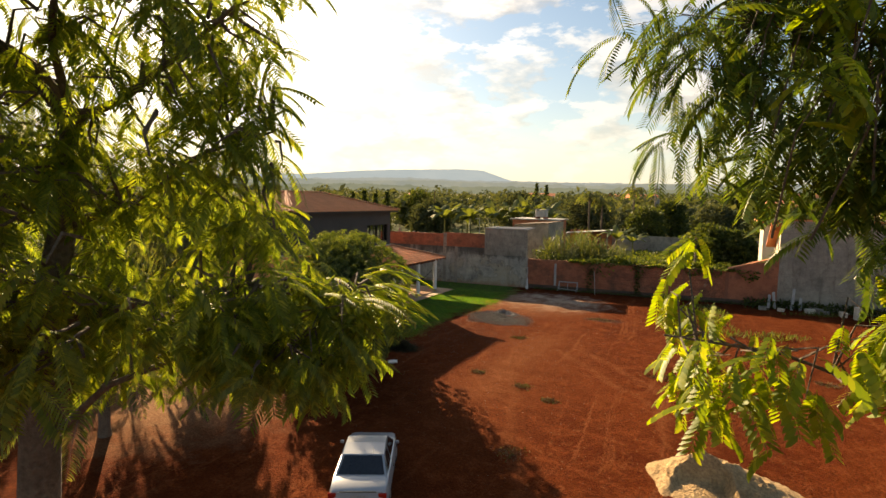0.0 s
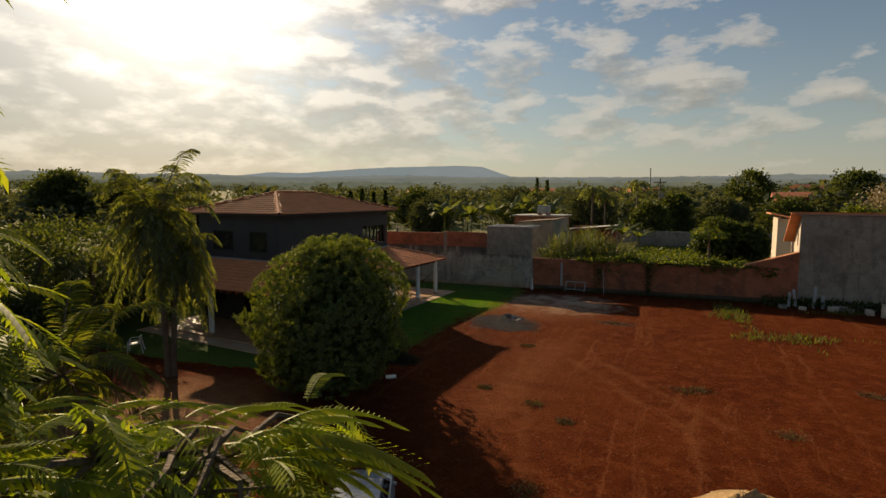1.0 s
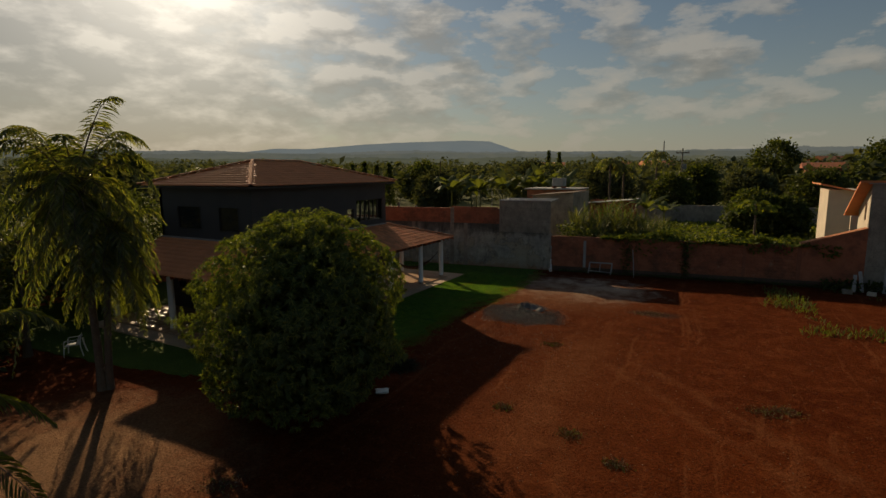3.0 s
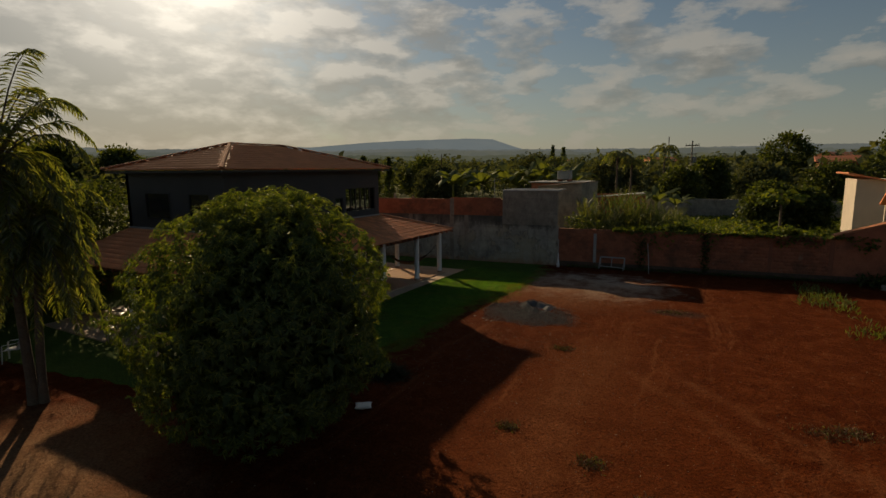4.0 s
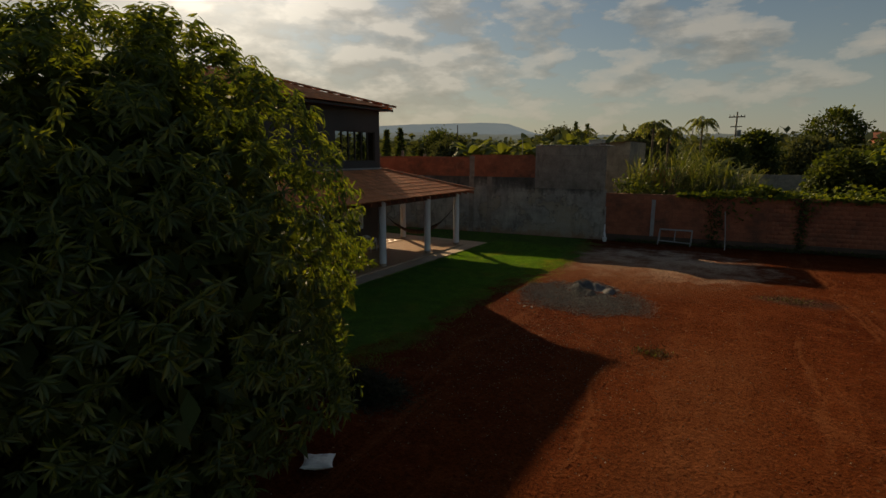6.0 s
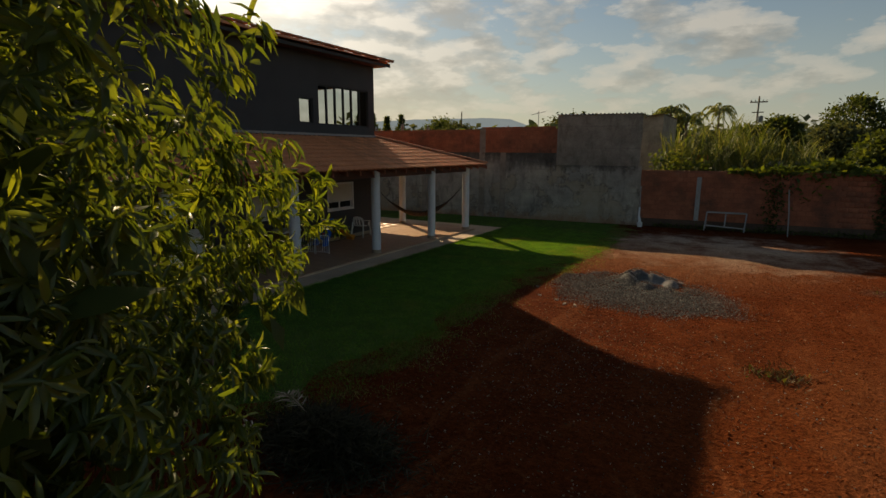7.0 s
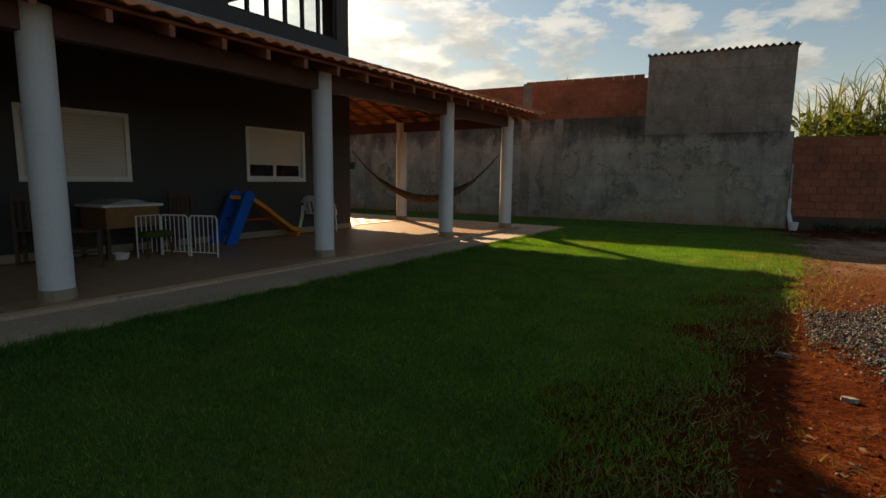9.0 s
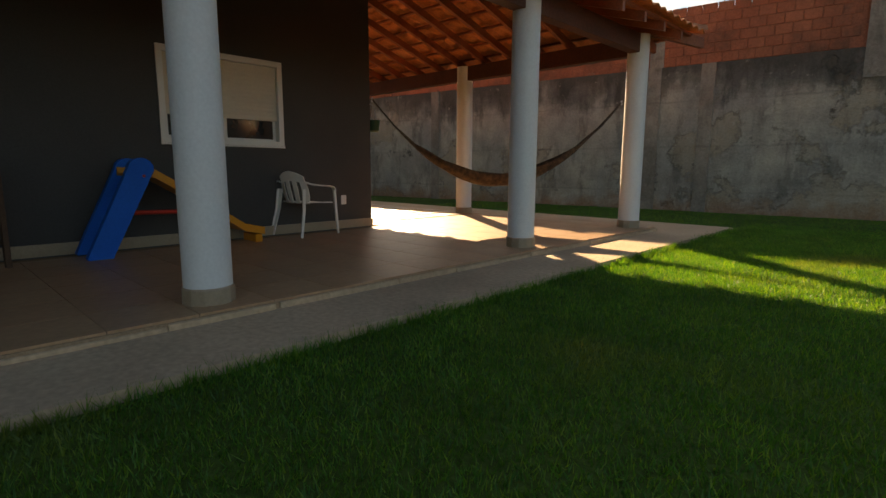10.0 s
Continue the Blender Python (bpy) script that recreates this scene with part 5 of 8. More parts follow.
# ---- parked car ----
def build_car():
    car = thing("car", "silver-grey four-door saloon car parked on the dirt", "car", (11.95, -25.15, 0), 29.3)
    car.scale = (0.83, 0.83, 0.83)
    # sections along the length (forward is +y): half width, sill, waist
    body = Geo()
    sect = [(-2.05, 0.70, 0.35, 0.62), (-2.0, 0.78, 0.28, 0.86), (-1.85, 0.82, 0.24, 0.95), (-1.3, 0.84, 0.22, 0.97), (-0.4, 0.85, 0.22, 0.94), (0.5, 0.85, 0.22, 0.92), (1.1, 0.83, 0.22, 0.88), (1.75, 0.79, 0.24, 0.78), (2.0, 0.70, 0.3, 0.66), (2.08, 0.60, 0.38, 0.54)]
    m = 10
    for y, w, z0, z1 in sect:
        zm = (z0 + z1) / 2
        ring = [(-w * 0.92, z0), (-w, zm - 0.08), (-w * 0.99, zm + 0.08), (-w * 0.93, z1 - 0.04), (-w * 0.80, z1), (w * 0.80, z1), (w * 0.93, z1 - 0.04), (w * 0.99, zm + 0.08), (w, zm - 0.08), (w * 0.92, z0)]
        body.v += [(x, y, z) for x, z in ring]
    for i in range(len(sect) - 1):
        body.f += [(i * m + j, i * m + (j + 1) % m, (i + 1) * m + (j + 1) % m, (i + 1) * m + j) for j in range(m)]
    body.f += [tuple(range(m - 1, -1, -1)), tuple(range((len(sect) - 1) * m, len(sect) * m))]
    shell = part("body", body, M["carpaint"], car, smooth=True)
    cabin = Geo()
    prof = [(-1.45, 0.94, 0.74), (-0.85, 1.34, 0.60), (-0.3, 1.42, 0.59), (0.25, 1.38, 0.60), (1.05, 0.90, 0.74)]
    for y, z, w in prof:
        cabin.v += [(-w, y, z), (w, y, z)]
    base = len(cabin.v)
    for y, z, w in prof:
        cabin.v += [(-w - 0.09 * (z - 0.9) / 0.5, y, 0.86), (w + 0.09 * (z - 0.9) / 0.5, y, 0.86)]
    for i in range(4):
        cabin.f += [(2 * i, 2 * i + 1, 2 * i + 3, 2 * i + 2), (2 * i, 2 * i + 2, base + 2 * i + 2, base + 2 * i), (2 * i + 1, base + 2 * i + 1, base + 2 * i + 3, 2 * i + 3)]
    part("cabin", cabin, M["carpaint"], car)
    part("rear_window", Geo().add([(-0.66, -1.38, 1.000), (0.66, -1.38, 1.000), (0.54, -0.90, 1.322), (-0.54, -0.90, 1.322)], [(0, 1, 2, 3)]), M["darkglass"], car, "dark rear window")
    part("windscreen", Geo().add([(-0.66, 0.98, 0.955), (0.66, 0.98, 0.955), (0.55, 0.34, 1.34), (-0.55, 0.34, 1.34)], [(0, 1, 2, 3)]), M["darkglass"], car, "windscreen")
    for s in (-1, 1):
        for y0, y1, y2, y3 in ((-1.15, -0.38, -0.38, -0.80), (-0.30, 0.82, 0.28, -0.30)):
            part("side_window", Geo().add([(s * 0.755, y0, 0.97), (s * 0.755, y1, 0.96), (s * 0.632, y2, 1.33), (s * 0.632, y3, 1.33)], [(0, 1, 2, 3)]), M["darkglass"], car, "dark side window")
        part("tail_lamp", Geo().box(s * 0.68 - 0.13, s * 0.68 + 0.10, -2.03, -1.97, 0.66, 0.82, 0.02), M["lamp_red"], car, "red tail lamp")
        part("mirror", Geo().box(s * 0.88 - 0.06, s * 0.88 + 0.06, 0.63, 0.71, 0.93, 1.02, 0.02), M["carpaint"], car, "door mirror")
        part("door_handle", Geo().box(s * 0.852 - 0.012, s * 0.852 + 0.012, -0.42, -0.28, 0.74, 0.77), M["black"], car, "black door handle")
        for y in (-1.3, 1.3):
            wheel = part("wheel", Geo().lathe([(0.29, -0.09), (0.31, -0.06), (0.31, 0.06), (0.29, 0.09), (0.20, 0.09), (0.19, -0.09)], 24, pose(s * 0.74, y, 0.31, 0, 90, 0)), M["tyre"], car, "black tyre", smooth=True)
            part("rim", Geo().lathe([(0.19, -0.07), (0.19, 0.085), (0.14, 0.095), (0.05, 0.08), (0.03, 0.09)], 16, pose(s * 0.74, y, 0.31, 0, 90 if s > 0 else -90, 0)), M["steel"], wheel, "steel wheel rim")
    part("bumper", Geo().box(-0.78, 0.78, -2.10, -1.95, 0.34, 0.56, 0.04), M["carpaint"], car, "rear bumper")
    part("number_plate", Geo().box(-0.2, 0.2, -2.05, -2.035, 0.64, 0.76, 0.004), M["sheet"], car, "blank plate")
    part("boot_strip", Geo().box(-0.5, 0.5, -2.03, -2.0, 0.84, 0.865), M["black"], car, "dark trim strip")
    part("aerial", Geo().tube([(0.3, -0.8, 1.34), (0.3, -1.0, 1.62)], 0.005, 5), M["black"], car)


build_car()

# ---- plants ----


def mango_tree():
    rng = np.random.default_rng(11)
    tree = thing("mango_tree", "round dense mango tree whose leaves hang to the ground", "tree", (5.85, -18.45, 0))
    g = Geo()
    g.tube([(0, 0, -0.1), (0.03, 0.02, 0.7), (-0.02, 0.05, 1.5)], [0.24, 0.19, 0.17], 12)
    part("trunk", g, M["bark"], tree, smooth=True)
    for k in range(9):
        a = 2 * math.pi * k / 9 + rng.uniform(-0.3, 0.3)
        rise = rng.uniform(0.7, 3.2)
        limb = Geo().tube([(0, 0.03, 1.2), (0.8 * math.cos(a), 0.8 * math.sin(a), 1.5 + rise * 0.4), (1.7 * math.cos(a), 1.7 * math.sin(a), 1.5 + rise * 0.8), (2.4 * math.cos(a), 2.4 * math.sin(a), 1.4 + rise)], [0.11, 0.08, 0.05, 0.02], 7)
        part("limb", limb, M["bark"], tree, smooth=True)
    n = 4300
    a = rng.uniform(0, 2 * np.pi, n)
    u = rng.uniform(0, 1, n) ** 0.9
    z = 0.5 + 5.3 * u
    t = np.where(z > 2.2, (z - 2.2) / 3.72, (2.2 - z) / (2.55 - 1.45 * np.clip(np.cos(a - 1.0), 0, 1)))
    r = 3.08 * np.where(z > 2.2, np.clip(1 - t ** 2.35, 0.02, 1) ** 0.52, np.sqrt(np.clip(1 - t ** 2, 0.02, 1)))
    lump = np.array([noise.noise((1.8 * math.cos(p), 1.8 * math.sin(p), q * 0.8)) for p, q in zip(a, z)])
    small = np.array([noise.noise((math.cos(p) * 4.5, math.sin(p) * 4.5, q * 1.9 + 9)) for p, q in zip(a, z)])
    depth = np.where(rng.uniform(0, 1, n) < 0.42, rng.uniform(0.45, 0.92, n), rng.uniform(0.95, 1.02, n))
    r = r * (1 + 0.12 * lump + 0.13 * small + 0.15 * np.clip(np.cos(a - 0.9), 0, 1) ** 2 * np.exp(-((z - 2.4) / 0.75) ** 2)) * depth
    around = (a - 1.35 + np.pi) % (2 * np.pi) - np.pi
    r = r * (1 - 0.36 * np.cos(np.clip(1.6 * around, -np.pi / 2, np.pi / 2)) * np.clip((z - 3.05) / 0.45, 0, 1))
    r = r * (1 - 0.24 * np.cos(np.clip(1.3 * ((a - 0.95 + np.pi) % (2 * np.pi) - np.pi), -np.pi / 2, np.pi / 2)) * np.clip((2.0 - z) / 0.7, 0, 1))
    zc = z + 0.30 * small
    centre = np.stack([r * np.cos(a), r * np.sin(a), zc], -1)
    # the side by the open lot is cut back
    p, q = np.array((10.0, -18.5, 3.25)), np.array((7.6, -14.8, 2.0))
    for _ in range(8):
        there = centre + np.array((5.85, -18.45, 0))
        s = np.clip(((there - p) @ (q - p)) / ((q - p) @ (q - p)), 0, 1)
        tight = np.linalg.norm(there - p - s[:, None] * (q - p), axis=1) < 1.10
        centre[tight, :2] *= 0.94
    r = np.hypot(centre[:, 0], centre[:, 1])
    normal = unit(np.stack([np.cos(a) * np.maximum(r, 0.6), np.sin(a) * np.maximum(r, 0.6), (zc - 1.6) * 0.9], -1))
    # each twig ends in a whorl of long leaves that hang outward
    per = 17
    m = n * per
    axis = np.repeat(normal, per, 0)
    round_it = unit(np.cross(axis, rng.normal(0, 1, (m, 3))))
    base = np.repeat(centre, per, 0) + axis * rng.uniform(-0.10, 0.04, m)[:, None]
    d = round_it * rng.uniform(0.6, 1.1, m)[:, None] + axis * rng.uniform(-0.1, 0.75, m)[:, None] + np.array((0, 0, -0.55))
    size = rng.uniform(0.10, 0.165, m)
    crown = new("crown", leaves("crown", base, d, size, size * 0.21, M["mango"], LEAF, rng, hint=axis + rng.normal(0, 0.75, (m, 3)) + (0, 0, 0.3)))
    crown.parent = tree
    tagged(crown, "long glossy dark green leaves in drooping whorls", kind="stuff")
    # added leaves behind the outer whorls block the sun, shade mixed into their colour
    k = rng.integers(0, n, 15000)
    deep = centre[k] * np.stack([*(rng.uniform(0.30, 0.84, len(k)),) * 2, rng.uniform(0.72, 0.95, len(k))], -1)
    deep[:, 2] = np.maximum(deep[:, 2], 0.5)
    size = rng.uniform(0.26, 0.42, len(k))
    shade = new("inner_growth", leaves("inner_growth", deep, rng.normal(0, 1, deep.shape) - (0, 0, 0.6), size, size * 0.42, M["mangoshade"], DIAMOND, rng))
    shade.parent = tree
    tagged(shade, "darker leaves inside the crown, added to block light", kind="stuff")


mango_tree()


def frond(rng, heading, length, rise, droop, leaflet, pairs, stiff=0.3, reach=1.0, jitter=0.30):
    """One palm frond from its base: midrib points and leaflet bases, directions, sizes."""
    s = np.linspace(0, 1, 12)
    out = reach * length * s * (1 - 0.22 * s)
    pts = np.stack([out * math.cos(heading), out * math.sin(heading), length * (rise * s - droop * s ** 2)], -1)
    q = np.repeat(np.linspace(0.12, 1.0, pairs), 2)
    side = np.tile([1.0, -1.0], pairs)
    base = np.stack([np.interp(q, s, pts[:, k]) for k in range(3)], -1)
    ahead = unit(np.gradient(pts, axis=0))
    tang = np.stack([np.interp(q, s, ahead[:, k]) for k in range(3)], -1)
    across = unit(np.cross(tang, (0, 0, 1.0))) * side[:, None]
    d = across * 0.9 + tang * 0.55 + np.array((0, 0, -stiff)) + rng.normal(0, jitter, base.shape)
    size = leaflet * np.sin(np.pi * np.clip(0.12 + 0.86 * q, 0, 1)) ** 0.6 * rng.uniform(0.8, 1.1, len(q))
    return pts, base, d, size


def palm_tree(label, at, height, length, n, droop, leaflet, pairs, seed, lean=(0.0, 0.0), trunk_r=0.14, stiff=0.5, mat="palm", spread=(-0.2, 1.0), width=0.075, group="", tuck=0.0, jitter=0.20):
    rng = np.random.default_rng(seed)
    tree = thing("palm_tree", label, "palm tree", at, group=group)
    top = Vector((lean[0], lean[1], height))
    rings = [(Vector((lean[0] * (k / 10) ** 1.5, lean[1] * (k / 10) ** 1.5, height * k / 10 - (0.1 if k == 0 else 0)))) for k in range(11)]
    part("trunk", Geo().tube(rings, [trunk_r * (1.25 if k == 0 else 1.0 - 0.03 * k) for k in range(11)], 12), M["palmbark"], tree, "ringed grey-brown trunk", smooth=True)
    for k in range(n):
        heading = 2.399 * k + rng.uniform(-0.2, 0.2)
        q = k / max(n - 1, 1)
        rise = spread[1] + (spread[0] - spread[1]) * q + rng.uniform(-0.1, 0.1)
        pts, b, d, s = frond(rng, heading, length * rng.uniform(0.78, 1.15), rise, droop * rng.uniform(0.9, 1.1) * (0.45 + 0.55 * (1 - q)), leaflet, pairs, stiff, 1 - tuck * q, jitter)
        o = np.array(top)
        me = leaves("frond", b + o, d, s, np.full(len(s), width), M[mat], LEAF, rng, hint=np.tile((0, 0, 1.0), (len(s), 1)) + rng.normal(0, 0.3, b.shape))
        ob = new("frond", me)
        ob.parent = tree
        part("midrib", Geo().tube([tuple(p + o) for p in pts[::2]], [0.03, 0.024, 0.018, 0.013, 0.009, 0.005], 5, False), M["palmbark"], ob)


palm_tree("tall feathery queen palm with a shaggy drooping crown", (-1.10, -20.80, 0), 6.5, 2.9, 50, 1.40, 0.52, 54, 21, (0.1, -0.2), 0.13, 0.5, spread=(-0.95, 2.1), width=0.036, tuck=0.18, group="queen palms")
palm_tree("feathery queen palm close beside its taller neighbour", (-0.98, -20.62, 0), 4.7, 2.3, 44, 1.5, 0.50, 54, 22, (0.15, 0.3), 0.12, 0.5, spread=(-0.8, 2.0), width=0.036, tuck=0.25, group="queen palms")
palm_tree("young palm with stiff arching yellow-green fronds", (3.55, -27.0, 0), 2.7, 3.3, 19, 1.15, 0.62, 74, 23, (0.1, 0.1), 0.17, 0.18, mat="youngpalm", spread=(-0.35, 1.75), width=0.032, jitter=0.07)


def leafy_tree(label, at, height, radius, seed, mat="darkleaf", clumps=90, per=26, size=0.34, trunk=0.16, flat=1.0, low=0.25, name="tree", shape=DIAMOND, group=""):
    """A tree: tapered trunk, limbs and a crown of many leaves in clumps with gaps."""
    rng = np.random.default_rng(seed)
    tree = thing(name, label, name.replace("_", " "), at, group=group)
    hub = Vector((0, 0, height * 0.55))
    part("trunk", Geo().tube([(0, 0, -0.15), (0.05, 0, height * 0.3), tuple(hub)], [trunk * 1.2, trunk, trunk * 0.6], 9), M["bark"], tree, smooth=True)
    a, u = rng.uniform(0, 2 * np.pi, clumps), rng.uniform(0, 1, clumps)
    z = height * (low + (1 - low) * u)
    mid = height * (low + (1 - low) * 0.45)
    t = np.clip(np.abs(z - mid) / np.where(z > mid, height - mid, mid - height * low + 0.3), 0, 1)
    r = radius * np.sqrt(1 - t ** 2.2) * rng.uniform(0.55, 1.08, clumps)
    c = np.stack([r * np.cos(a), r * np.sin(a) * flat, z - 0.06 * height], -1)
    for k in range(0, clumps, max(1, clumps // 8)):
        part("limb", Geo().tube([tuple(hub * 0.7), tuple((Vector(c[k]) + hub) * 0.5), tuple(c[k])], [trunk * 0.45, trunk * 0.28, trunk * 0.08], 6), M["bark"], tree, smooth=True)
    spread = radius * 0.155
    base = np.repeat(c, per, 0) + rng.normal(0, 1, (clumps * per, 3)) * np.array((spread, spread, spread * 0.75))
    d = unit(base - np.array((0, 0, mid))) * 0.5 + rng.normal(0, 0.7, base.shape) + np.array((0, 0, -0.15))
    s = size * rng.uniform(0.6, 1.3, len(base))
    ob = new("crown", leaves("crown", base, d, s, s * 0.62, M[mat], shape, rng))
    ob.parent = tree
    tagged(ob, kind="stuff")
    return tree


# the last tree is unseen, added to keep low sun off the verandah floor
for k, (x, y, h, r) in enumerate(((-8.2, -22.4, 6.0, 2.6), (-12.2, -24.6, 6.4, 3.0), (-12.6, -18.4, 6.2, 2.8), (-6.6, -26.6, 5.2, 2.3), (-10.8, -30.0, 6.0, 2.8), (-13.6, -12.0, 5.8, 2.3), (-5.2, -23.2, 3.6, 1.5), (-12.0, -14.6, 6.0, 2.4))):
    leafy_tree("dense shade tree along the far side of the lot", (x, y, 0), h, r, 40 + k, "darkleaf", 170, 48, 0.20, 0.15, group="shade trees")
palm_tree("small palm among the shade trees", (-7.0, -20.4, 0), 4.4, 2.6, 15, 1.1, 0.6, 34, 61, width=0.05, spread=(0.0, 1.0), group="queen palms")


# ---- feathery tree that the flight starts under ----
def feather(pairs, long, wide, droop, slim=False):
    """Template of one pinnate leaf, y along it, made of small leaflets."""
    v, f = [], []
    for k in range(pairs):
        q = (k + 1.2) / (pairs + 1)
        y, z = q * (1 - 0.12 * q), -droop * q * q
        size = long * (0.55 + 0.45 * math.sin(math.pi * min(1, 0.25 + 0.75 * (1 - q) + 0.1)))
        for s in (-1, 1):
            dx, dy, dz = s * 0.80, 0.48, -0.42
            o = len(v)
            if slim:
                for across, along, sag in ((0, 0, 0), (-0.5, 0.45, 0.0), (0.5, 0.45, 0.0), (0, 1, -0.10)):
                    v.append((dx * size * along + across * wide * 0.35 * -s, y + dy * size * along + across * wide, z + dz * size * along + sag * size))
                f += [(o, o + 1, o + 2), (o + 1, o + 3, o + 2)]
                continue
            for across, along, sag in ((0, 0, 0), (-0.5, 0.35, 0.0), (0.5, 0.35, 0.0), (-0.42, 0.75, -0.04), (0.42, 0.75, -0.04), (0, 1, -0.10)):
                v.append((dx * size * along + across * wide * 0.35 * -s, y + dy * size * along + across * wide, z + dz * size * along + sag * size))
            f += [(o, o + 1, o + 2), (o + 1, o + 3, o + 4), (o + 1, o + 4, o + 2), (o + 3, o + 5, o + 4)]
    for k in range(8):
        q0, q1 = k / 8, (k + 1) / 8
        o = len(v)
        for q in (q0, q1):
            for s in (-1, 1):
                v.append((s * 0.008, q * (1 - 0.12 * q), -droop * q * q + 0.002))
        f += [(o, o + 1, o + 3), (o, o + 3, o + 2)]
    return v, f


START, AHEAD, RIGHT = np.array((19.58, -35.53, 7.30)), np.array((-0.469, 0.883, 0.0)), np.array((0.883, 0.469, 0.0))


def spot(f, l, d):
    """A place by metres ahead, to the left and below the point where the flight begins."""
    f, l, d = (np.asarray(k, float)[..., None] for k in (f, l, d))
    return START + AHEAD * f - RIGHT * l - np.array((0, 0, 1.0)) * d


def sprays(tree, nodes, rng, per, size, flow, template, mat, name, label, limbs, twig=1.0):
    """Leaves in sprays round twig ends, and the twigs that carry them back to the limbs."""
    n = len(nodes)
    o = np.repeat(nodes, per, 0) + rng.normal(0, 0.035, (n * per, 3))
    ang = rng.uniform(0, 2 * np.pi, n * per)
    tilt = np.repeat(rng.uniform(-0.35, 0.15, n), per) + rng.normal(0, 0.28, n * per)
    d = np.stack([np.cos(ang), np.sin(ang), tilt], -1) + flow
    long = rng.uniform(*size, n * per)
    hint = np.tile((0, 0, 1.0), (n * per, 1)) + rng.normal(0, 0.22, (n * per, 3))
    x, y, z = axes(d, hint, long, long)
    v, q = stamp(*template, o, x, y, z)
    ob = new(name, soup(name, v, q, mat))
    ob.parent = tree
    tagged(ob, label, kind="stuff")
    stalks = np.concatenate([np.linspace(np.array(a), np.array(b), 8) for limb in limbs for a, b in zip(limb, limb[1:])])
    twigs = Geo()
    for p in nodes:
        to = stalks[np.argmin(((stalks - p) ** 2).sum(1))]
        to = p + (to - p) * min(1.0, 0.30 / max(np.linalg.norm(to - p), 0.01))
        mid = (p + to) / 2 + rng.normal(0, 0.04, 3) + (0, 0, 0.03)
        twigs.tube([tuple(to), tuple(mid), tuple(p)], [0.011 * twig, 0.008 * twig, 0.004 * twig], 4, False)
    part("twig_growth", twigs, M["bark"], tree, "thin bare twigs", kind="stuff")


def feathery_tree():
    rng = np.random.default_rng(77)
    tree = thing("feathery_tree", "tall tree with drooping feathery compound leaves", "tree", group="feathery trees")
    stem = [spot(*p) for p in ((3.3, 2.95, 7.4), (3.2, 2.75, 4.0), (3.1, 2.5, 1.6), (3.0, 2.36, 0.8), (3.02, 2.22, 0.2), (3.0, 2.12, -0.40), (2.95, 2.30, -0.68), (2.85, 2.75, -0.95), (2.8, 3.2, -1.7))]
    part("trunk", Geo().tube(stem, [0.19, 0.15, 0.11, 0.085, 0.07, 0.06, 0.055, 0.05, 0.03], 12), M["bark"], tree, "dark crooked trunk", smooth=True)
    arms = [((3.0, 2.12, -0.4), (2.7, 2.0, -0.75), (2.5, 1.8, -1.1), (2.4, 1.4, -1.5)), ((3.02, 2.22, 0.2), (3.0, 1.8, 0.05), (3.0, 1.35, -0.25), (2.9, 0.95, -0.35)), ((3.0, 2.36, 0.8), (3.0, 1.8, 0.65), (3.15, 1.2, 0.55), (3.25, 0.6, 0.55)),
            ((3.1, 2.5, 1.6), (3.0, 2.0, 1.15), (3.1, 1.5, 0.95), (3.2, 1.0, 0.85)), ((3.02, 2.22, 0.2), (3.4, 2.4, -0.1), (3.7, 2.5, -0.7), (3.8, 2.3, -1.3)), ((3.0, 2.12, -0.4), (2.8, 1.7, -0.5), (2.65, 1.25, -0.75), (2.5, 0.9, -0.95))]
    arms = [[spot(*p) for p in arm] for arm in arms]
    for arm in arms:
        part("limb", Geo().tube(arm, [0.030, 0.020, 0.013, 0.006], 8), M["bark"], tree, smooth=True)
    n = 26000
    f, l, d = rng.uniform(1.9, 3.75, n), rng.uniform(-0.05, 3.4, n), rng.uniform(-2.3, 1.7, n)
    wob = rng.normal(0, 0.05, n)
    edge = np.where(d < 0.15, 0.31, np.where(d < 0.75, 0.14, 0.12 + (d - 0.75) * 0.6)) + wob
    edge = np.where(d < -1.2, 0.35 + wob, edge)
    keep = (l / f > edge) & (d / f < 0.25 + 0.14 * (l / f > 0.76)) & ((np.abs(l) > 0.62) | (d > 0.50))
    keep &= (f > 2.35) | (l > 1.2)
    keep &= np.where(d < 0.35, l > 0.9 * (f - 2.06), f < 2.06 + d / 0.34)
    gap = np.array([noise.noise((p * 1.1, q * 1.1, w * 1.3)) for p, q, w in zip(f, l, d)])
    keep &= gap > -0.10
    idx = np.nonzero(keep)[0][:760]
    o = spot(f[idx], l[idx], d[idx])
    k = 200
    ring = np.stack([rng.uniform(0.2, 4.6, k), rng.uniform(2.9, 4.8, k), rng.uniform(-2.6, 1.2, k)], -1)
    dome = ((ring[:, 0] - 2.4) / 2.3) ** 2 + ((ring[:, 1] - 2.9) / 2.0) ** 2 + ((ring[:, 2] + 0.5) / 2.2) ** 2
    ring = ring[(dome < 1.0) & (dome > 0.3)]
    k = 5200
    low = np.stack([rng.uniform(2.25, 3.7, k), rng.uniform(0.45, 3.2, k), rng.uniform(0.45, 1.40, k)], -1)
    ok = (low[:, 2] / low[:, 0] < 0.335 + rng.normal(0, 0.035, k)) & (low[:, 1] / low[:, 0] > 0.13 + rng.normal(0, 0.03, k))
    ok &= np.array([noise.noise((p * 1.5 + 4, q * 1.5, w * 1.5)) for p, q, w in low]) > 0.07
    low = low[ok][:240]
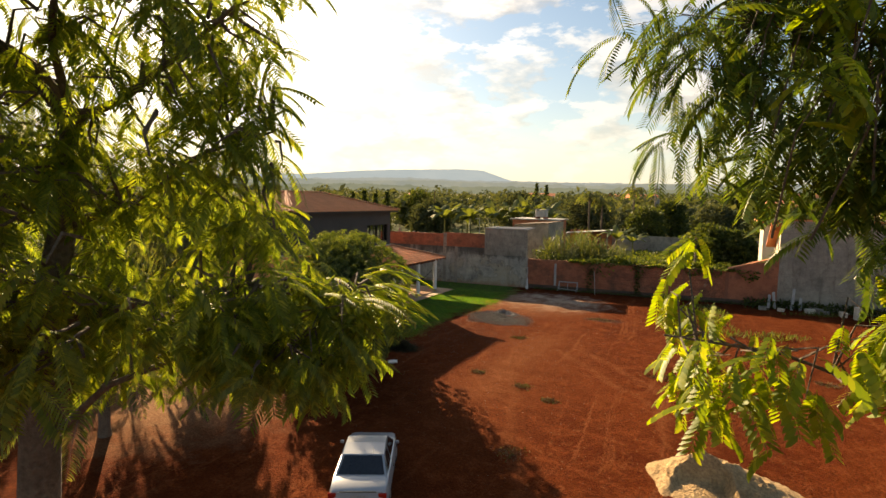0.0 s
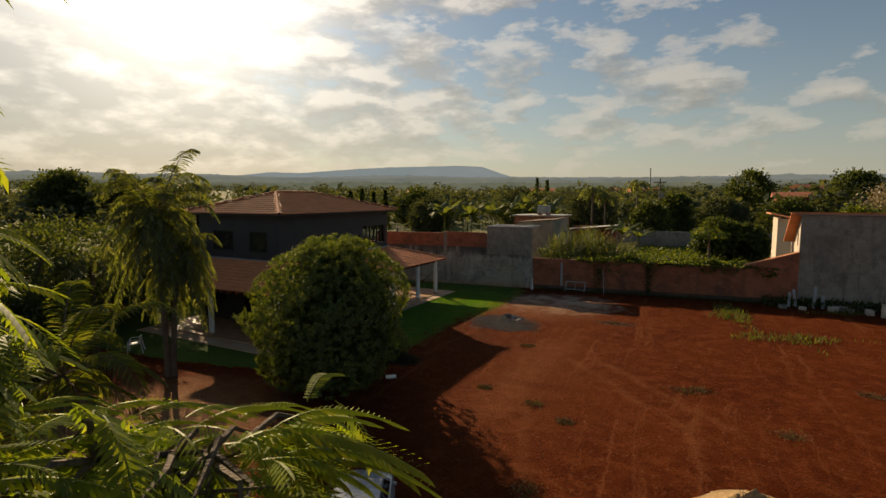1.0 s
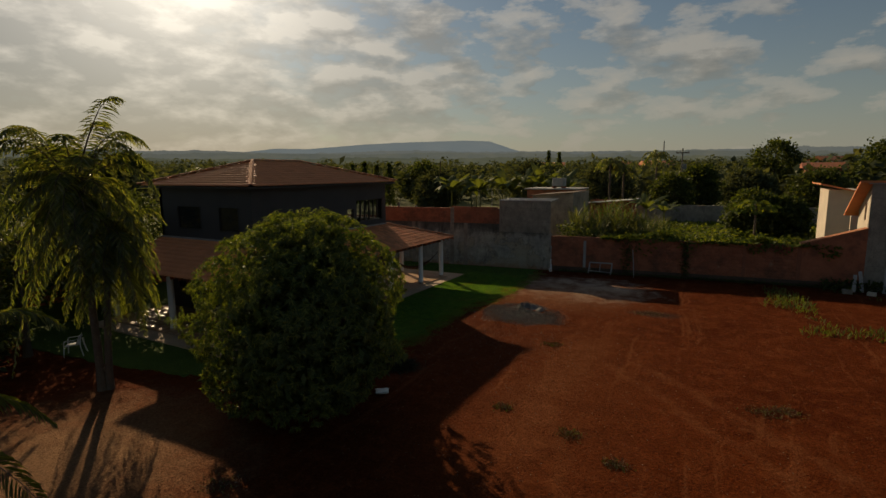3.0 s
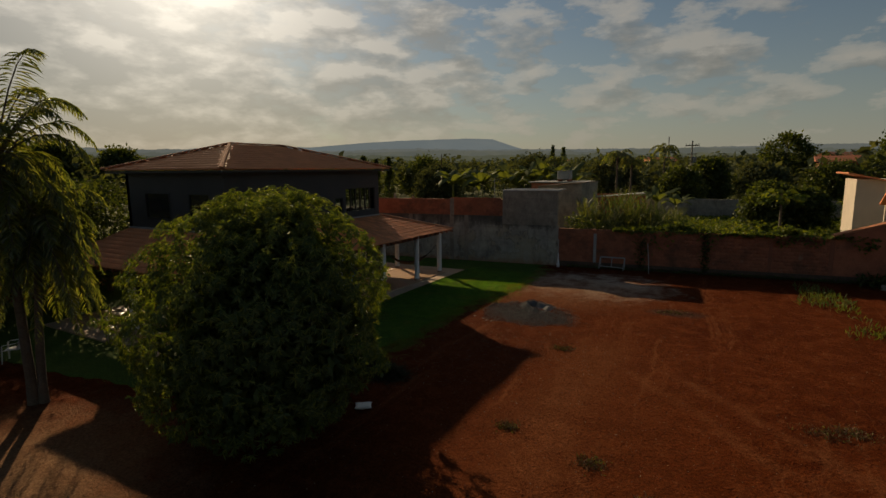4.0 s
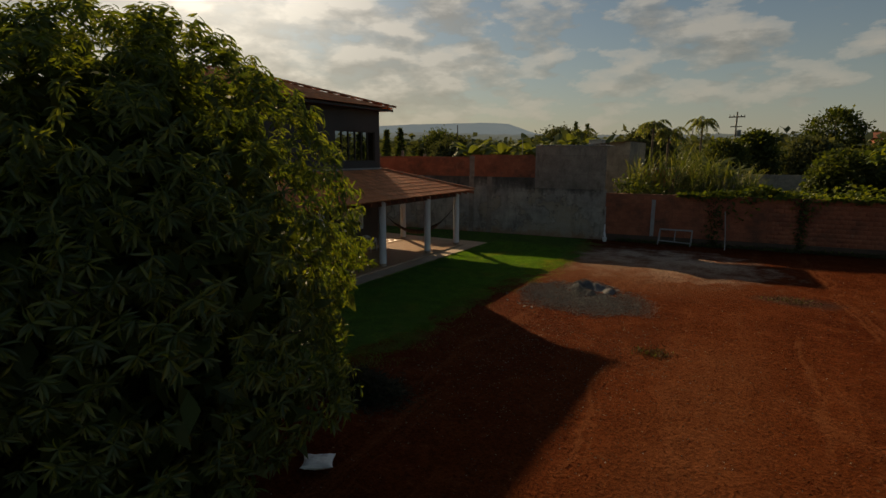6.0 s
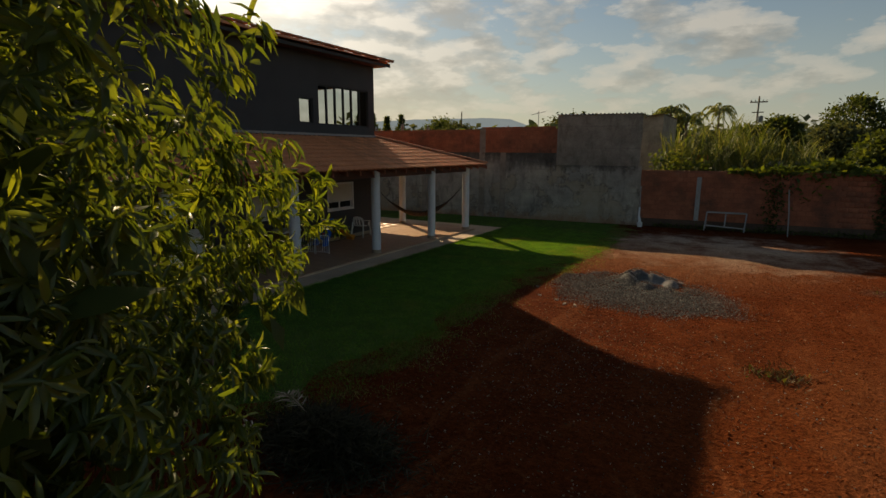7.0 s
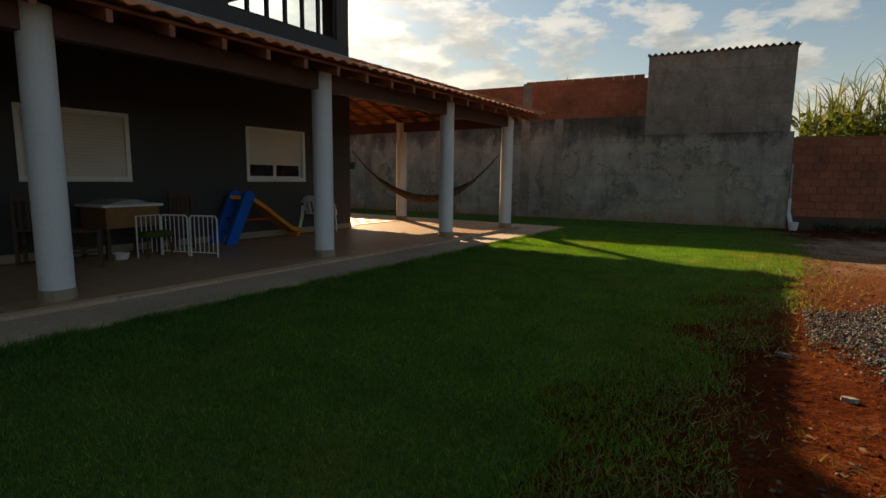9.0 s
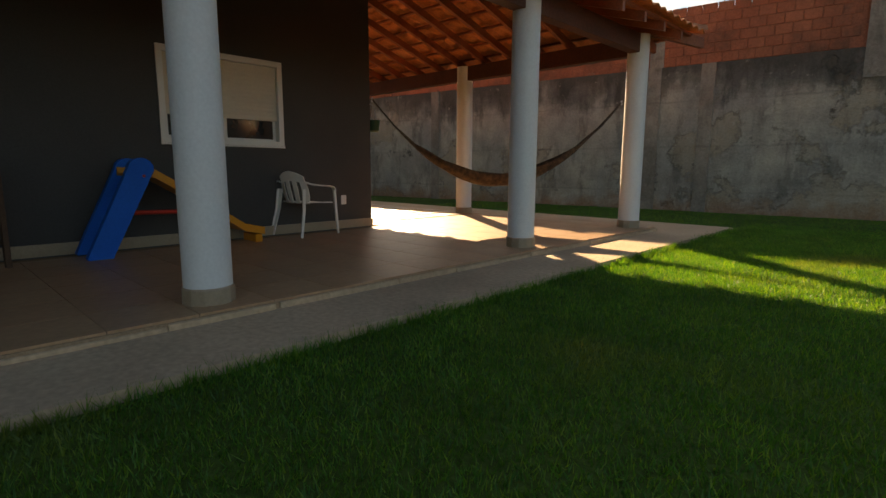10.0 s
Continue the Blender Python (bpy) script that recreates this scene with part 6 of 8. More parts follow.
    over = np.stack([rng.uniform(0.4, 3.0, 70), rng.uniform(0.4, 3.2, 70), rng.uniform(-3.4, -2.3, 70)], -1)
    o = np.concatenate([o, spot(*low.T), spot(*ring.T), spot(*over.T)])
    sprays(tree, o, rng, 6, (0.16, 0.29), RIGHT * 0.15 + np.array((0, 0, -0.30)), feather(13, 0.27, 0.060, 0.42, True), M["feather"], "crown", "drooping feathery green leaves", arms + [stem[2:]])
    # long arching leaves on the lowest branches
    m = 84
    f1, r1 = rng.uniform(2.85, 3.65, m), rng.uniform(0.14, 0.95, m)
    d1 = rng.uniform(0.36, 0.62, m) + 0.10 * r1
    for k in range(m):
        o1 = spot(f1[k], 0.22 + 1.25 * r1[k], d1[k] + 0.18 * (f1[k] - 2.9))[None]
        turn = rng.uniform(-1.3, 1.6)
        way1 = (RIGHT * math.cos(turn) + AHEAD * math.sin(turn) * 0.8 + np.array((0, 0, rng.uniform(0.1, 0.45))))[None]
        size = rng.uniform(0.26, 0.42)
        x, y, z = axes(way1, np.array(((0, 0, 1.0),)), [size], [size])
        v, q = stamp(*feather(22, 0.19, 0.026, rng.uniform(0.5, 0.8)), o1, x, y, z)
        ob = new("leaf", soup("leaf", v, q, M["bright"] if k % 3 else M["feather"]))
        ob.parent = tree
        tagged(ob, "long arching feathery leaf")
    for low in (((3.15, 1.2, 0.55), (3.2, 0.9, 0.62), (3.15, 0.6, 0.60), (3.1, 0.35, 0.55)), ((3.1, 1.5, 0.95), (3.0, 1.1, 0.75), (2.95, 0.8, 0.66), (2.9, 0.5, 0.6)), ((3.2, 1.0, 0.85), (3.4, 0.8, 0.72), (3.5, 0.5, 0.62), (3.5, 0.3, 0.58))):
        part("limb", Geo().tube([spot(*p) for p in low], [0.010, 0.008, 0.006, 0.003], 6), M["bark"], tree, smooth=True)


feathery_tree()


def bright_neighbour():
    rng = np.random.default_rng(78)
    tree = thing("feathery_tree", "leafy tree with bright compound leaves over the lot", "tree", group="feathery trees")
    fork = spot(0.5, -2.4, 1.5)
    part("trunk", Geo().tube([spot(0.4, -2.7, 7.4), spot(0.4, -2.6, 4.0), fork], [0.2, 0.16, 0.09], 12), M["bark"], tree, smooth=True)
    arms = [((0.9, -1.9, 0.5), (1.1, -1.4, -0.1), (1.15, -1.0, -0.35), (1.18, -0.80, -0.40), (1.20, -0.68, -0.40)), ((0.9, -1.8, 0.9), (1.05, -1.3, 0.6), (1.1, -1.0, 0.42), (1.12, -0.75, 0.33), (1.15, -0.5, 0.30)), ((0.9, -1.9, 0.3), (1.1, -1.5, -0.5), (1.2, -1.25, -0.75), (1.25, -1.1, -0.8), (1.25, -1.0, -0.8))]
    arms = [[fork] + [spot(*p) for p in arm] for arm in arms]
    for arm in arms:
        part("limb", Geo().tube(arm, [0.05, 0.020, 0.008, 0.005, 0.004, 0.002], 8), M["bark"], tree, smooth=True)
    n = 14000
    f, l, d = rng.uniform(0.95, 1.32, n), rng.uniform(-1.5, -0.22, n), rng.uniform(-0.80, 0.16, n)
    lim = np.where(d / f < -0.20, 0.52, 0.60) + rng.normal(0, 0.05, n)
    keep = (-l / f > lim) & (d / f > -0.60)
    gap = np.array([noise.noise((p * 2.2, q * 2.2, w * 2.2)) for p, q, w in zip(f, l, d)])
    keep &= gap > 0.0
    idx = np.nonzero(keep)[0][:180]
    sprays(tree, spot(f[idx], l[idx], d[idx]), rng, 6, (0.09, 0.165), -RIGHT * 0.1 + np.array((0, 0, -0.30)), feather(13, 0.27, 0.062, 0.45, True), M["deep"], "crown", "feathery green leaves", [arms[0], arms[2]], 0.28)
    tips = spot(rng.uniform(1.15, 1.40, 14), rng.uniform(-0.66, -0.42, 14), rng.uniform(-0.44, -0.14, 14))
    sprays(tree, tips, rng, 5, (0.10, 0.165), -RIGHT * 0.35 + np.array((0, 0, -0.35)), feather(17, 0.24, 0.040, 0.45, True), M["deep"], "crown", "slender feathery leaves at the branch tips", [arms[0]], 0.15)
    k = 110
    back = np.stack([rng.uniform(-1.2, 0.9, k), rng.uniform(-3.6, -1.7, k), rng.uniform(-1.4, 1.0, k)], -1)
    sprays(tree, spot(*back.T), rng, 6, (0.14, 0.24), np.array((0, 0, -0.30)), feather(11, 0.26, 0.07, 0.45, True), M["deep"], "crown", "feathery green leaves", arms, 0.5)
    # lower twigs with wider yellow-green leaflets
    n = 2400
    f, l, d = rng.uniform(0.95, 1.3, n), rng.uniform(-1.3, -0.40, n), rng.uniform(0.10, 0.46, n)
    gap = np.array([noise.noise((p * 3, q * 3, w * 3)) for p, q, w in zip(f, l, d)])
    keep = (-l / f > 0.49 + rng.normal(0, 0.04, n)) & (gap > -0.05) & (d / f < 0.40)
    idx = np.nonzero(keep)[0][:52]
    hi = spot(rng.uniform(0.85, 1.05, 8), rng.uniform(-1.0, -0.62, 8), rng.uniform(-0.5, -0.2, 8))
    sprays(tree, np.concatenate([spot(f[idx], l[idx], d[idx]), hi]), rng, 6, (0.065, 0.115), -RIGHT * 0.15 + np.array((0, 0, -0.45)), feather(8, 0.30, 0.105, 0.35), M["bright"], "sprays", "bright yellow-green leaf sprays", arms[1:2], 0.28)


bright_neighbour()


# ---- grass, weeds, litter ----
def scatter(name, label, category, pts, height, width, mat, seed, lean=0.5, shape=BLADE):
    rng = np.random.default_rng(seed)
    n = len(pts)
    d = np.stack([rng.normal(0, lean, n), rng.normal(0, lean, n), np.ones(n)], -1)
    h = height * rng.uniform(0.6, 1.3, n)
    hint = np.stack([rng.normal(0, 1, n), rng.normal(0, 1, n), np.zeros(n)], -1)
    x, y, z = axes(d, hint, h, width * rng.uniform(0.7, 1.3, n))
    v, f = stamp(*shape, pts, x, y, z)
    return tagged(new(name, soup(name, v, f, mat)), label, category, kind="stuff")


rng = np.random.default_rng(5)


def lawn_points(x0, x1, y0, y1, density, thin=None):
    n = int((x1 - x0) * (y1 - y0) * density)
    x, y = rng.uniform(x0, x1, n), rng.uniform(y0, y1, n)
    border = np.interp(y, [p[1] for p in reversed(LAWN[:10])], [p[0] for p in reversed(LAWN[:10])])
    patch = np.array([noise.noise((p * 1.3, q * 1.3, 2)) + 0.6 * noise.noise((p * 4, q * 4, 5)) for p, q in zip(x, y)])
    worn = np.clip((x - border + 0.80 + 0.7 * patch) / 0.9, 0, 0.97)
    ok = inside(LAWN, x, y) & ~((x < 0.95) & (x > X0) & (y < 1.56) & (y > -17.02)) & (rng.uniform(0, 1, n) > worn) & (y < 5.25 + 0.12 * x)
    if thin:
        ok &= rng.uniform(0, 1, n) < np.clip(thin(y), 0.1, 1)
    return np.stack([x[ok], y[ok], np.full(ok.sum(), 0.008)], -1)


pts = np.concatenate([lawn_points(0.9, 6.0, -14.5, 3.0, 5200, lambda y: np.where(y < -9.5, (y + 17) / 7.5, (4.0 - y) / 4.0)), lawn_points(-6, 6.0, 1.3, 5.9, 900), lawn_points(-8, 5.0, -20, -14.5, 260)])
scatter("grass", "short green lawn grass", "grass", pts, 0.036, 0.0060, M["grass"], 6, 0.38)
long = lawn_points(1.0, 5.2, -9.8, 2.2, 620)
scatter("long_grass", "longer blades standing out of the mown lawn", "grass", long, 0.054, 0.0062, M["grass"], 16, 0.32)
n = 17000
by = rng.uniform(-14.5, 1.5, n)
tuft = np.array([noise.noise((0.0, q * 3.0, 4)) for q in by])
keep = tuft > rng.uniform(-0.6, 0.5, n)
scatter("edge_grass", "grass growing out over the concrete edge", "grass", np.stack([rng.normal(0.965, 0.03, n), by, np.full(n, 0.0)], -1)[keep], 0.085, 0.0075, M["grass"], 17, 0.42)
n = 60000
ey = rng.uniform(-14.5, 4.5, n)
ex = np.interp(ey, [p[1] for p in reversed(LAWN[:10])], [p[0] for p in reversed(LAWN[:10])]) + rng.normal(-0.45, 0.34, n)
clump = np.array([noise.noise((p * 1.5, q * 1.5, 0)) for p, q in zip(ex, ey)])
ok = clump > rng.uniform(-0.35, 0.3, n)
scatter("grass_fringe", "thin grass straggling out over the earth", "grass", np.stack([ex, ey, np.full(n, -0.01)], -1)[ok], 0.06, 0.008, M["fringe"], 7, 0.8)

# weed patch by the far wall and tufts on the lot
n = 13000
wx, wy = rng.uniform(17, 28, n), rng.uniform(-6, 7, n)
patch = np.array([noise.noise((p * 0.33 + 5, q * 0.33, 3)) for p, q in zip(wx, wy)])


def along(x0, y0, x1, y1, wide):
    """1 on a line over the ground, falling off to its sides."""
    u = np.clip(((wx - x0) * (x1 - x0) + (wy - y0) * (y1 - y0)) / ((x1 - x0) ** 2 + (y1 - y0) ** 2), 0, 1)
    return np.exp(-((wx - x0 - u * (x1 - x0)) ** 2 + (wy - y0 - u * (y1 - y0)) ** 2) / wide ** 2)


ring = np.maximum.reduce([along(19.2, 5.6, 20.4, -2.6, 1.0), along(20.2, -3.0, 25.5, -1.2, 0.95), along(21.5, 4.6, 27.0, 6.6, 0.5) * 0.8])
ok = (patch * 0.9 + ring - 0.50) > rng.uniform(0, 0.75, n)
scatter("weeds", "straggling green weeds on the bare lot", "weeds", np.stack([wx, wy, np.full(n, -0.02)], -1)[ok], 0.27, 0.045, M["lotweed"], 8, 0.5, DIAMOND)
TUFTS = [(10.5, -9.6, 0.5), (13.1, -16.5, 0.4), (10.9, -15.8, 0.35), (14.45, -17.4, 0.35), (14.6, -21.9, 0.5), (17.7, -12.6, 0.6), (20.9, -15.2, 0.6), (23.9, -9.9, 0.6), (6.8, -22.4, 0.6), (13.4, -3.0, 0.7), (18.3, -12.2, 0.5)]
tp = np.concatenate([np.stack([rng.normal(x, r * 0.45, 260), rng.normal(y, r * 0.35, 260), np.full(260, -0.02)], -1) for x, y, r in TUFTS])
scatter("weed_tufts", "low dry weed tufts on the red earth", "weeds", tp, 0.10, 0.018, M["litter"], 9, 0.9, DIAMOND)
scatter("green_tufts", "low green weed tufts on the red earth", "weeds", tp[::5] + rng.normal(0, 0.05, tp[::5].shape) * (1, 1, 0), 0.09, 0.02, M["weed"], 10, 0.8, DIAMOND)

# brush heap: cut dry fronds and twigs
bp = np.stack([rng.normal(6.1, 0.42, 9000), rng.normal(-14.5, 0.26, 9000), np.zeros(9000)], -1)
bp[:, 2] = np.maximum(0, 0.40 * np.exp(-((bp[:, 0] - 6.1) ** 2 / 0.32 + (bp[:, 1] + 14.5) ** 2 / 0.14)) * rng.uniform(0.05, 1.0, 9000))
bd = rng.normal(0, 1, (9000, 3)) * (1, 1, 0.4)
bs = rng.uniform(0.10, 0.30, 9000)
tagged(new("brush_heap", leaves("brush_heap", bp, bd, bs, bs * 0.06, M["brush"], DIAMOND, rng)), "heap of cut brush and twigs on the dirt", "brush heap", kind="stuff")
for at, turn, long in (((5.75, -14.45, 0.30), 160, 0.85), ((5.35, -14.75, 0.10), 200, 0.6)):
    dry = thing("dry_frond", "dry grey palm frond lying on the brush heap", "palm frond", at, turn, group="dry fronds")
    fp, fb, fd, fs = frond(rng, 0.0, long, 0.18, 0.25, 0.26, 26, 0.05)
    part("midrib", Geo().tube([tuple(p) for p in fp[::2]], 0.011, 5), M["dry"], dry)
    ob = new("leaflets", leaves("leaflets", fb, fd * (0.5, 1, 1) + (0.5, 0, 0), fs, np.full(len(fs), 0.02), M["dry"], DIAMOND, rng))
    ob.parent = dry
    tagged(ob, "dry grey leaflets", kind="stuff")

# crushed stone and litter
STONE = ([(1, 0, 0), (-0.8, 0.3, 0), (0.1, 1, 0.1), (0, -0.9, 0.0), (0.1, 0.1, 0.8), (0, 0, -0.7)], [(0, 2, 4), (2, 1, 4), (1, 3, 4), (3, 0, 4), (2, 0, 5), (1, 2, 5), (3, 1, 5), (0, 3, 5)])


def stones(name, label, x, y, z, size, mat, seed):
    r = np.random.default_rng(seed)
    n = len(x)
    a = unit(r.normal(0, 1, (n, 3)))
    b = unit(np.cross(a, r.normal(0, 1, (n, 3))))
    c = np.cross(a, b)
    s = (size * r.uniform(0.5, 1.5, n))[:, None]
    v, f = stamp(*STONE, np.stack([x, y, z], -1), a * s, b * s * 0.8, c * s * 0.7)
    return tagged(new(name, soup(name, v, f, mat)), label, name.replace("_", " "), kind="stuff")


n = 44000
gx, gy = rng.normal(7.7, 1.35, n), rng.normal(-5.9, 1.0, n)
gx = gx + (gy + 5.9) * -0.3
ragged = np.array([noise.noise((p * 1.1, q * 1.1, 4)) for p, q in zip(gx, gy)])
edge = ((gx - 7.65) / 2.4) ** 2 + ((gy + 5.9) / 1.8) ** 2
ok = (edge + 0.75 * ragged < 0.95 + rng.normal(0, 0.20, n)) & (np.hypot((gx - 7.98) / 0.52, (gy + 4.92) / 0.38) > 0.85 + rng.normal(0, 0.12, n)) & (gx > 5.75)
gx, gy = gx[ok], gy[ok]
stones("gravel", "spread of grey crushed stone on the earth", gx, gy, stone_rise(gx, gy) + rng.uniform(0, 0.035, len(gx)) - 0.01, 0.0125, M["chips"], 12)
n = 1500
cx, cy = np.concatenate([rng.normal(8.3, 1.6, n), rng.uniform(5.3, 16, n)]), np.concatenate([rng.normal(-10.8, 2.2, n), rng.uniform(-20, 3, n)])
ok = cx > 5.2
stones("pale_chips", "pale stone chips strewn on the red earth", cx[ok], cy[ok], land(cx[ok], cy[ok]) + 0.005, 0.011, M["chips"], 14)
n = 9000
lx, ly = rng.uniform(5.5, 27, n), rng.uniform(-30, 5, n)
stones("pebbles", "small stones and clods scattered on the dirt", lx, ly, land(lx, ly) + 0.006, 0.020, M["dirt"], 13)
n = 20000
lx, ly = rng.uniform(5.8, 27, n), rng.uniform(-30, 4.5, n)
clump = np.array([noise.noise((p * 0.55, q * 0.55, 6)) + 0.5 * noise.noise((p * 1.7, q * 1.7, 9)) for p, q in zip(lx, ly)])
ok = clump > rng.uniform(-0.1, 0.7, n)
stones("earth_clods", "crumbled clods of red earth", lx[ok], ly[ok], land(lx[ok], ly[ok]) + 0.004, 0.019, M["dirt"], 15)
n = 6000
lx, ly = np.concatenate([rng.normal(7.6, 1.8, n // 2), rng.uniform(5.3, 22, n // 2)]), np.concatenate([rng.normal(-10.5, 2.4, n // 2), rng.uniform(-24, 4, n // 2)])
ok = lx > 5.0
lx, ly = lx[ok], ly[ok]
litter = np.stack([lx, ly, land(lx, ly) + 0.012], -1)
dl = rng.normal(0, 1, litter.shape) * (1, 1, 0.12)
sl = rng.uniform(0.02, 0.05, len(lx))
tagged(new("leaf_litter", leaves("leaf_litter", litter, dl, sl, sl * 0.6, M["litter"], DIAMOND, rng)), "dry leaf litter and chips on the red earth", "litter", kind="stuff")

# ---- beyond the walls ----


STRAP = ([(-0.4, 0, 0), (0.4, 0, 0), (-0.5, 0.30, 0.02), (0.5, 0.30, 0.02), (-0.45, 0.60, -0.05), (0.45, 0.60, -0.05), (-0.28, 0.84, -0.19), (0.28, 0.84, -0.19), (0, 0.97, -0.34)],
         [(0, 1, 3), (0, 3, 2), (2, 3, 5), (2, 5, 4), (4, 5, 7), (4, 7, 6), (6, 7, 8)])


def cane_patch(n, seed):
    """Jointed stalks with long thin leaves that rise steeply and arch over, as one object."""
    r = np.random.default_rng(seed)
    heart = np.stack([r.uniform(6.3, 12.2, 30), r.uniform(7.9, 12.6, 30)], -1)
    foot = heart[r.integers(0, 30, n)] + r.normal(0, 0.26, (n, 2))
    foot = foot[foot[:, 1] > 6.9 + 0.12 * foot[:, 0]]
    n = len(foot)
    tall = np.clip(4.05 - 0.75 * np.abs(foot[:, 0] - 8.4) / 2.2, 2.3, 9) * r.uniform(0.70, 1.04, n)
    lean = r.normal(0, 0.07, (n, 2))
    per = 13
    k = np.tile(np.arange(per), n) / (per - 1)
    at = 0.42 + 0.58 * k
    high = np.repeat(tall, per) * at
    base = np.stack([np.repeat(foot[:, 0], per) + np.repeat(lean[:, 0], per) * high, np.repeat(foot[:, 1], per) + np.repeat(lean[:, 1], per) * high, 0.3 + high], -1)
    a = r.uniform(0, 2 * np.pi, len(k))
    rise = 0.55 + 1.9 * k ** 1.5 + r.normal(0, 0.25, len(k))
    d = np.stack([np.cos(a), np.sin(a), rise], -1)
    long = r.uniform(0.75, 1.30, len(k))
    mesh = leaves("cane_patch", base, d, long, r.uniform(0.026, 0.046, len(k)), M["cane"], STRAP, r, hint=np.tile((0, 0, 1.0), (len(k), 1)) + r.normal(0, 0.12, (len(k), 3)))
    patch = tagged(new("cane_patch", mesh), "thicket of tall pale cane grass behind the brick wall", "cane", kind="stuff")
    stalks = Geo()
    for (x, y), h, (p, q) in zip(foot, tall, lean):
        stalks.tube([(x, y, 0.2), (x + p * h / 2, y + q * h / 2, 0.3 + h / 2), (x + p * h, y + q * h, 0.3 + h)], [0.017, 0.014, 0.006], 4, False)
    part("stalks", stalks, M["cane"], patch, "slim green cane stalks", kind="stuff")


cane_patch(225, 32)
r = np.random.default_rng(31)
n = 1500
cx, cy = r.uniform(5.75, 8.2, n), r.uniform(6.75, 8.6, n)
cz = 2.2 + r.uniform(-0.9, 1.0, n) * np.clip(1.3 - (cx - 5.75) / 3.0, 0.3, 1)
tagged(new("creeper", leaves("creeper", np.stack([cx, cy, cz], -1), r.normal(0, 1, (n, 3)) - (0, 0.2, 0.2), r.uniform(0.14, 0.3, n), r.uniform(0.08, 0.16, n), M["darkleaf"], DIAMOND, r)), "dark creeper massed beside the grey wall", "creeper", kind="stuff")
# vines lying over the low wall
n = 9000
vx = r.uniform(9.0, 22.4, n)
back = np.abs(r.normal(0, 1.6, n))
top = 2.42 + 0.35 * np.array([noise.noise((p * 0.7, 0, 1)) for p in vx]) + 0.5 * np.array([noise.noise((p * 0.35, q * 0.4, 4)) for p, q in zip(vx, back)])
hang = r.uniform(0, 1, n) < 0.10
vy = 5.3 + 0.12 * vx + 0.22 + back
vz = top + r.uniform(-0.15, 0.2, n)
thick = np.array([noise.noise((p * 0.8 + 3, 0, 8)) for p in vx])
vy = np.where(hang, 5.3 + 0.12 * vx - 0.06, vy)
vz = np.where(hang, 2.5 - r.uniform(0, 1, n) ** 1.5 * np.clip(0.25 + thick * 1.6, 0.05, 1.2), vz)
vines = leaves("vines", np.stack([vx, vy, vz], -1), r.normal(0, 1, (n, 3)) * (1, 1, 0.5) + (0, -0.3, 0), r.uniform(0.14, 0.30, n), r.uniform(0.10, 0.22, n), M["vine"], DIAMOND, r)
tagged(new("vines", vines), "green vines sprawling over the brick wall", "vines", kind="stuff")
n = 420
for x, wide in ((10.7, 0.35), (14.2, 0.2)):
    hz = r.uniform(0.2, 2.5, n)
    hx = x + r.normal(0, wide, n) * (0.4 + hz / 2.5 * 0.6)
    tagged(new("creeper", leaves("creeper", np.stack([hx, 5.3 + 0.12 * hx - 0.07 - r.uniform(0, 0.06, n), hz], -1), r.normal(0, 1, (n, 3)) * (1, 0.3, 0.6) - (0, 0, 0.5), r.uniform(0.08, 0.16, n), r.uniform(0.05, 0.1, n), M["darkleaf"], DIAMOND, r)), "dark creeper hanging down the brick wall", "creeper", kind="stuff")
n = 14000
gx, gy = r.uniform(9, 30, n), r.uniform(9, 48, n)
ok = gy > 8.6 + 0.12 * gx
low = np.stack([gx, gy, land(gx, gy)], -1)[ok]
hump = np.array([noise.noise((p * 0.22, q * 0.22, 2)) for p, q, _ in low])
low[:, 2] += np.maximum(hump, 0) * 1.3 * r.uniform(0, 1, len(low))
tagged(new("undergrowth", leaves("undergrowth", low, r.normal(0, 1, low.shape) * (1, 1, 0.6) + (0, 0, 0.4), r.uniform(0.25, 0.6, len(low)), r.uniform(0.14, 0.3, len(low)), M["vine"], DIAMOND, r)), "rank green undergrowth in the next garden", "undergrowth", kind="stuff")


def banana(at, height, seed, label="banana plant with broad torn leaves"):
    q = np.random.default_rng(seed)
    b = thing("banana_plant", label, "banana plant", at, group="banana plants")
    part("stem", Geo().tube([(0, 0, -0.2), (0, 0, height * 0.55)], [0.13, 0.08], 8), M["palm"], b, "green stem")
    n = 9
    for k in range(n):
        a = 2.4 * k + q.uniform(-0.3, 0.3)
        length = height * q.uniform(0.45, 0.62)
        g = Geo()
        rise, droop = q.uniform(0.6, 1.25), q.uniform(0.5, 1.0)
        m = 7
        for i in range(m + 1):
            s = i / m
            o = length * s * (1 - 0.2 * s)
            w = length * 0.13 * math.sin(math.pi * min(1, s * 0.9 + 0.1)) ** 0.7
            c = Vector((o * math.cos(a), o * math.sin(a), height * 0.52 + length * (rise * s - droop * s * s)))
            t = Vector((-math.sin(a), math.cos(a), 0))
            g.v += [tuple(c + t * w - Vector((0, 0, w * 0.35))), tuple(c), tuple(c - t * w - Vector((0, 0, w * 0.35)))]
        for i in range(m):
            for j in (0, 1):
                g.f.append((3 * i + j, 3 * i + j + 1, 3 * i + 4 + j, 3 * i + 3 + j))
        part("leaf", g, M["cane"], b)


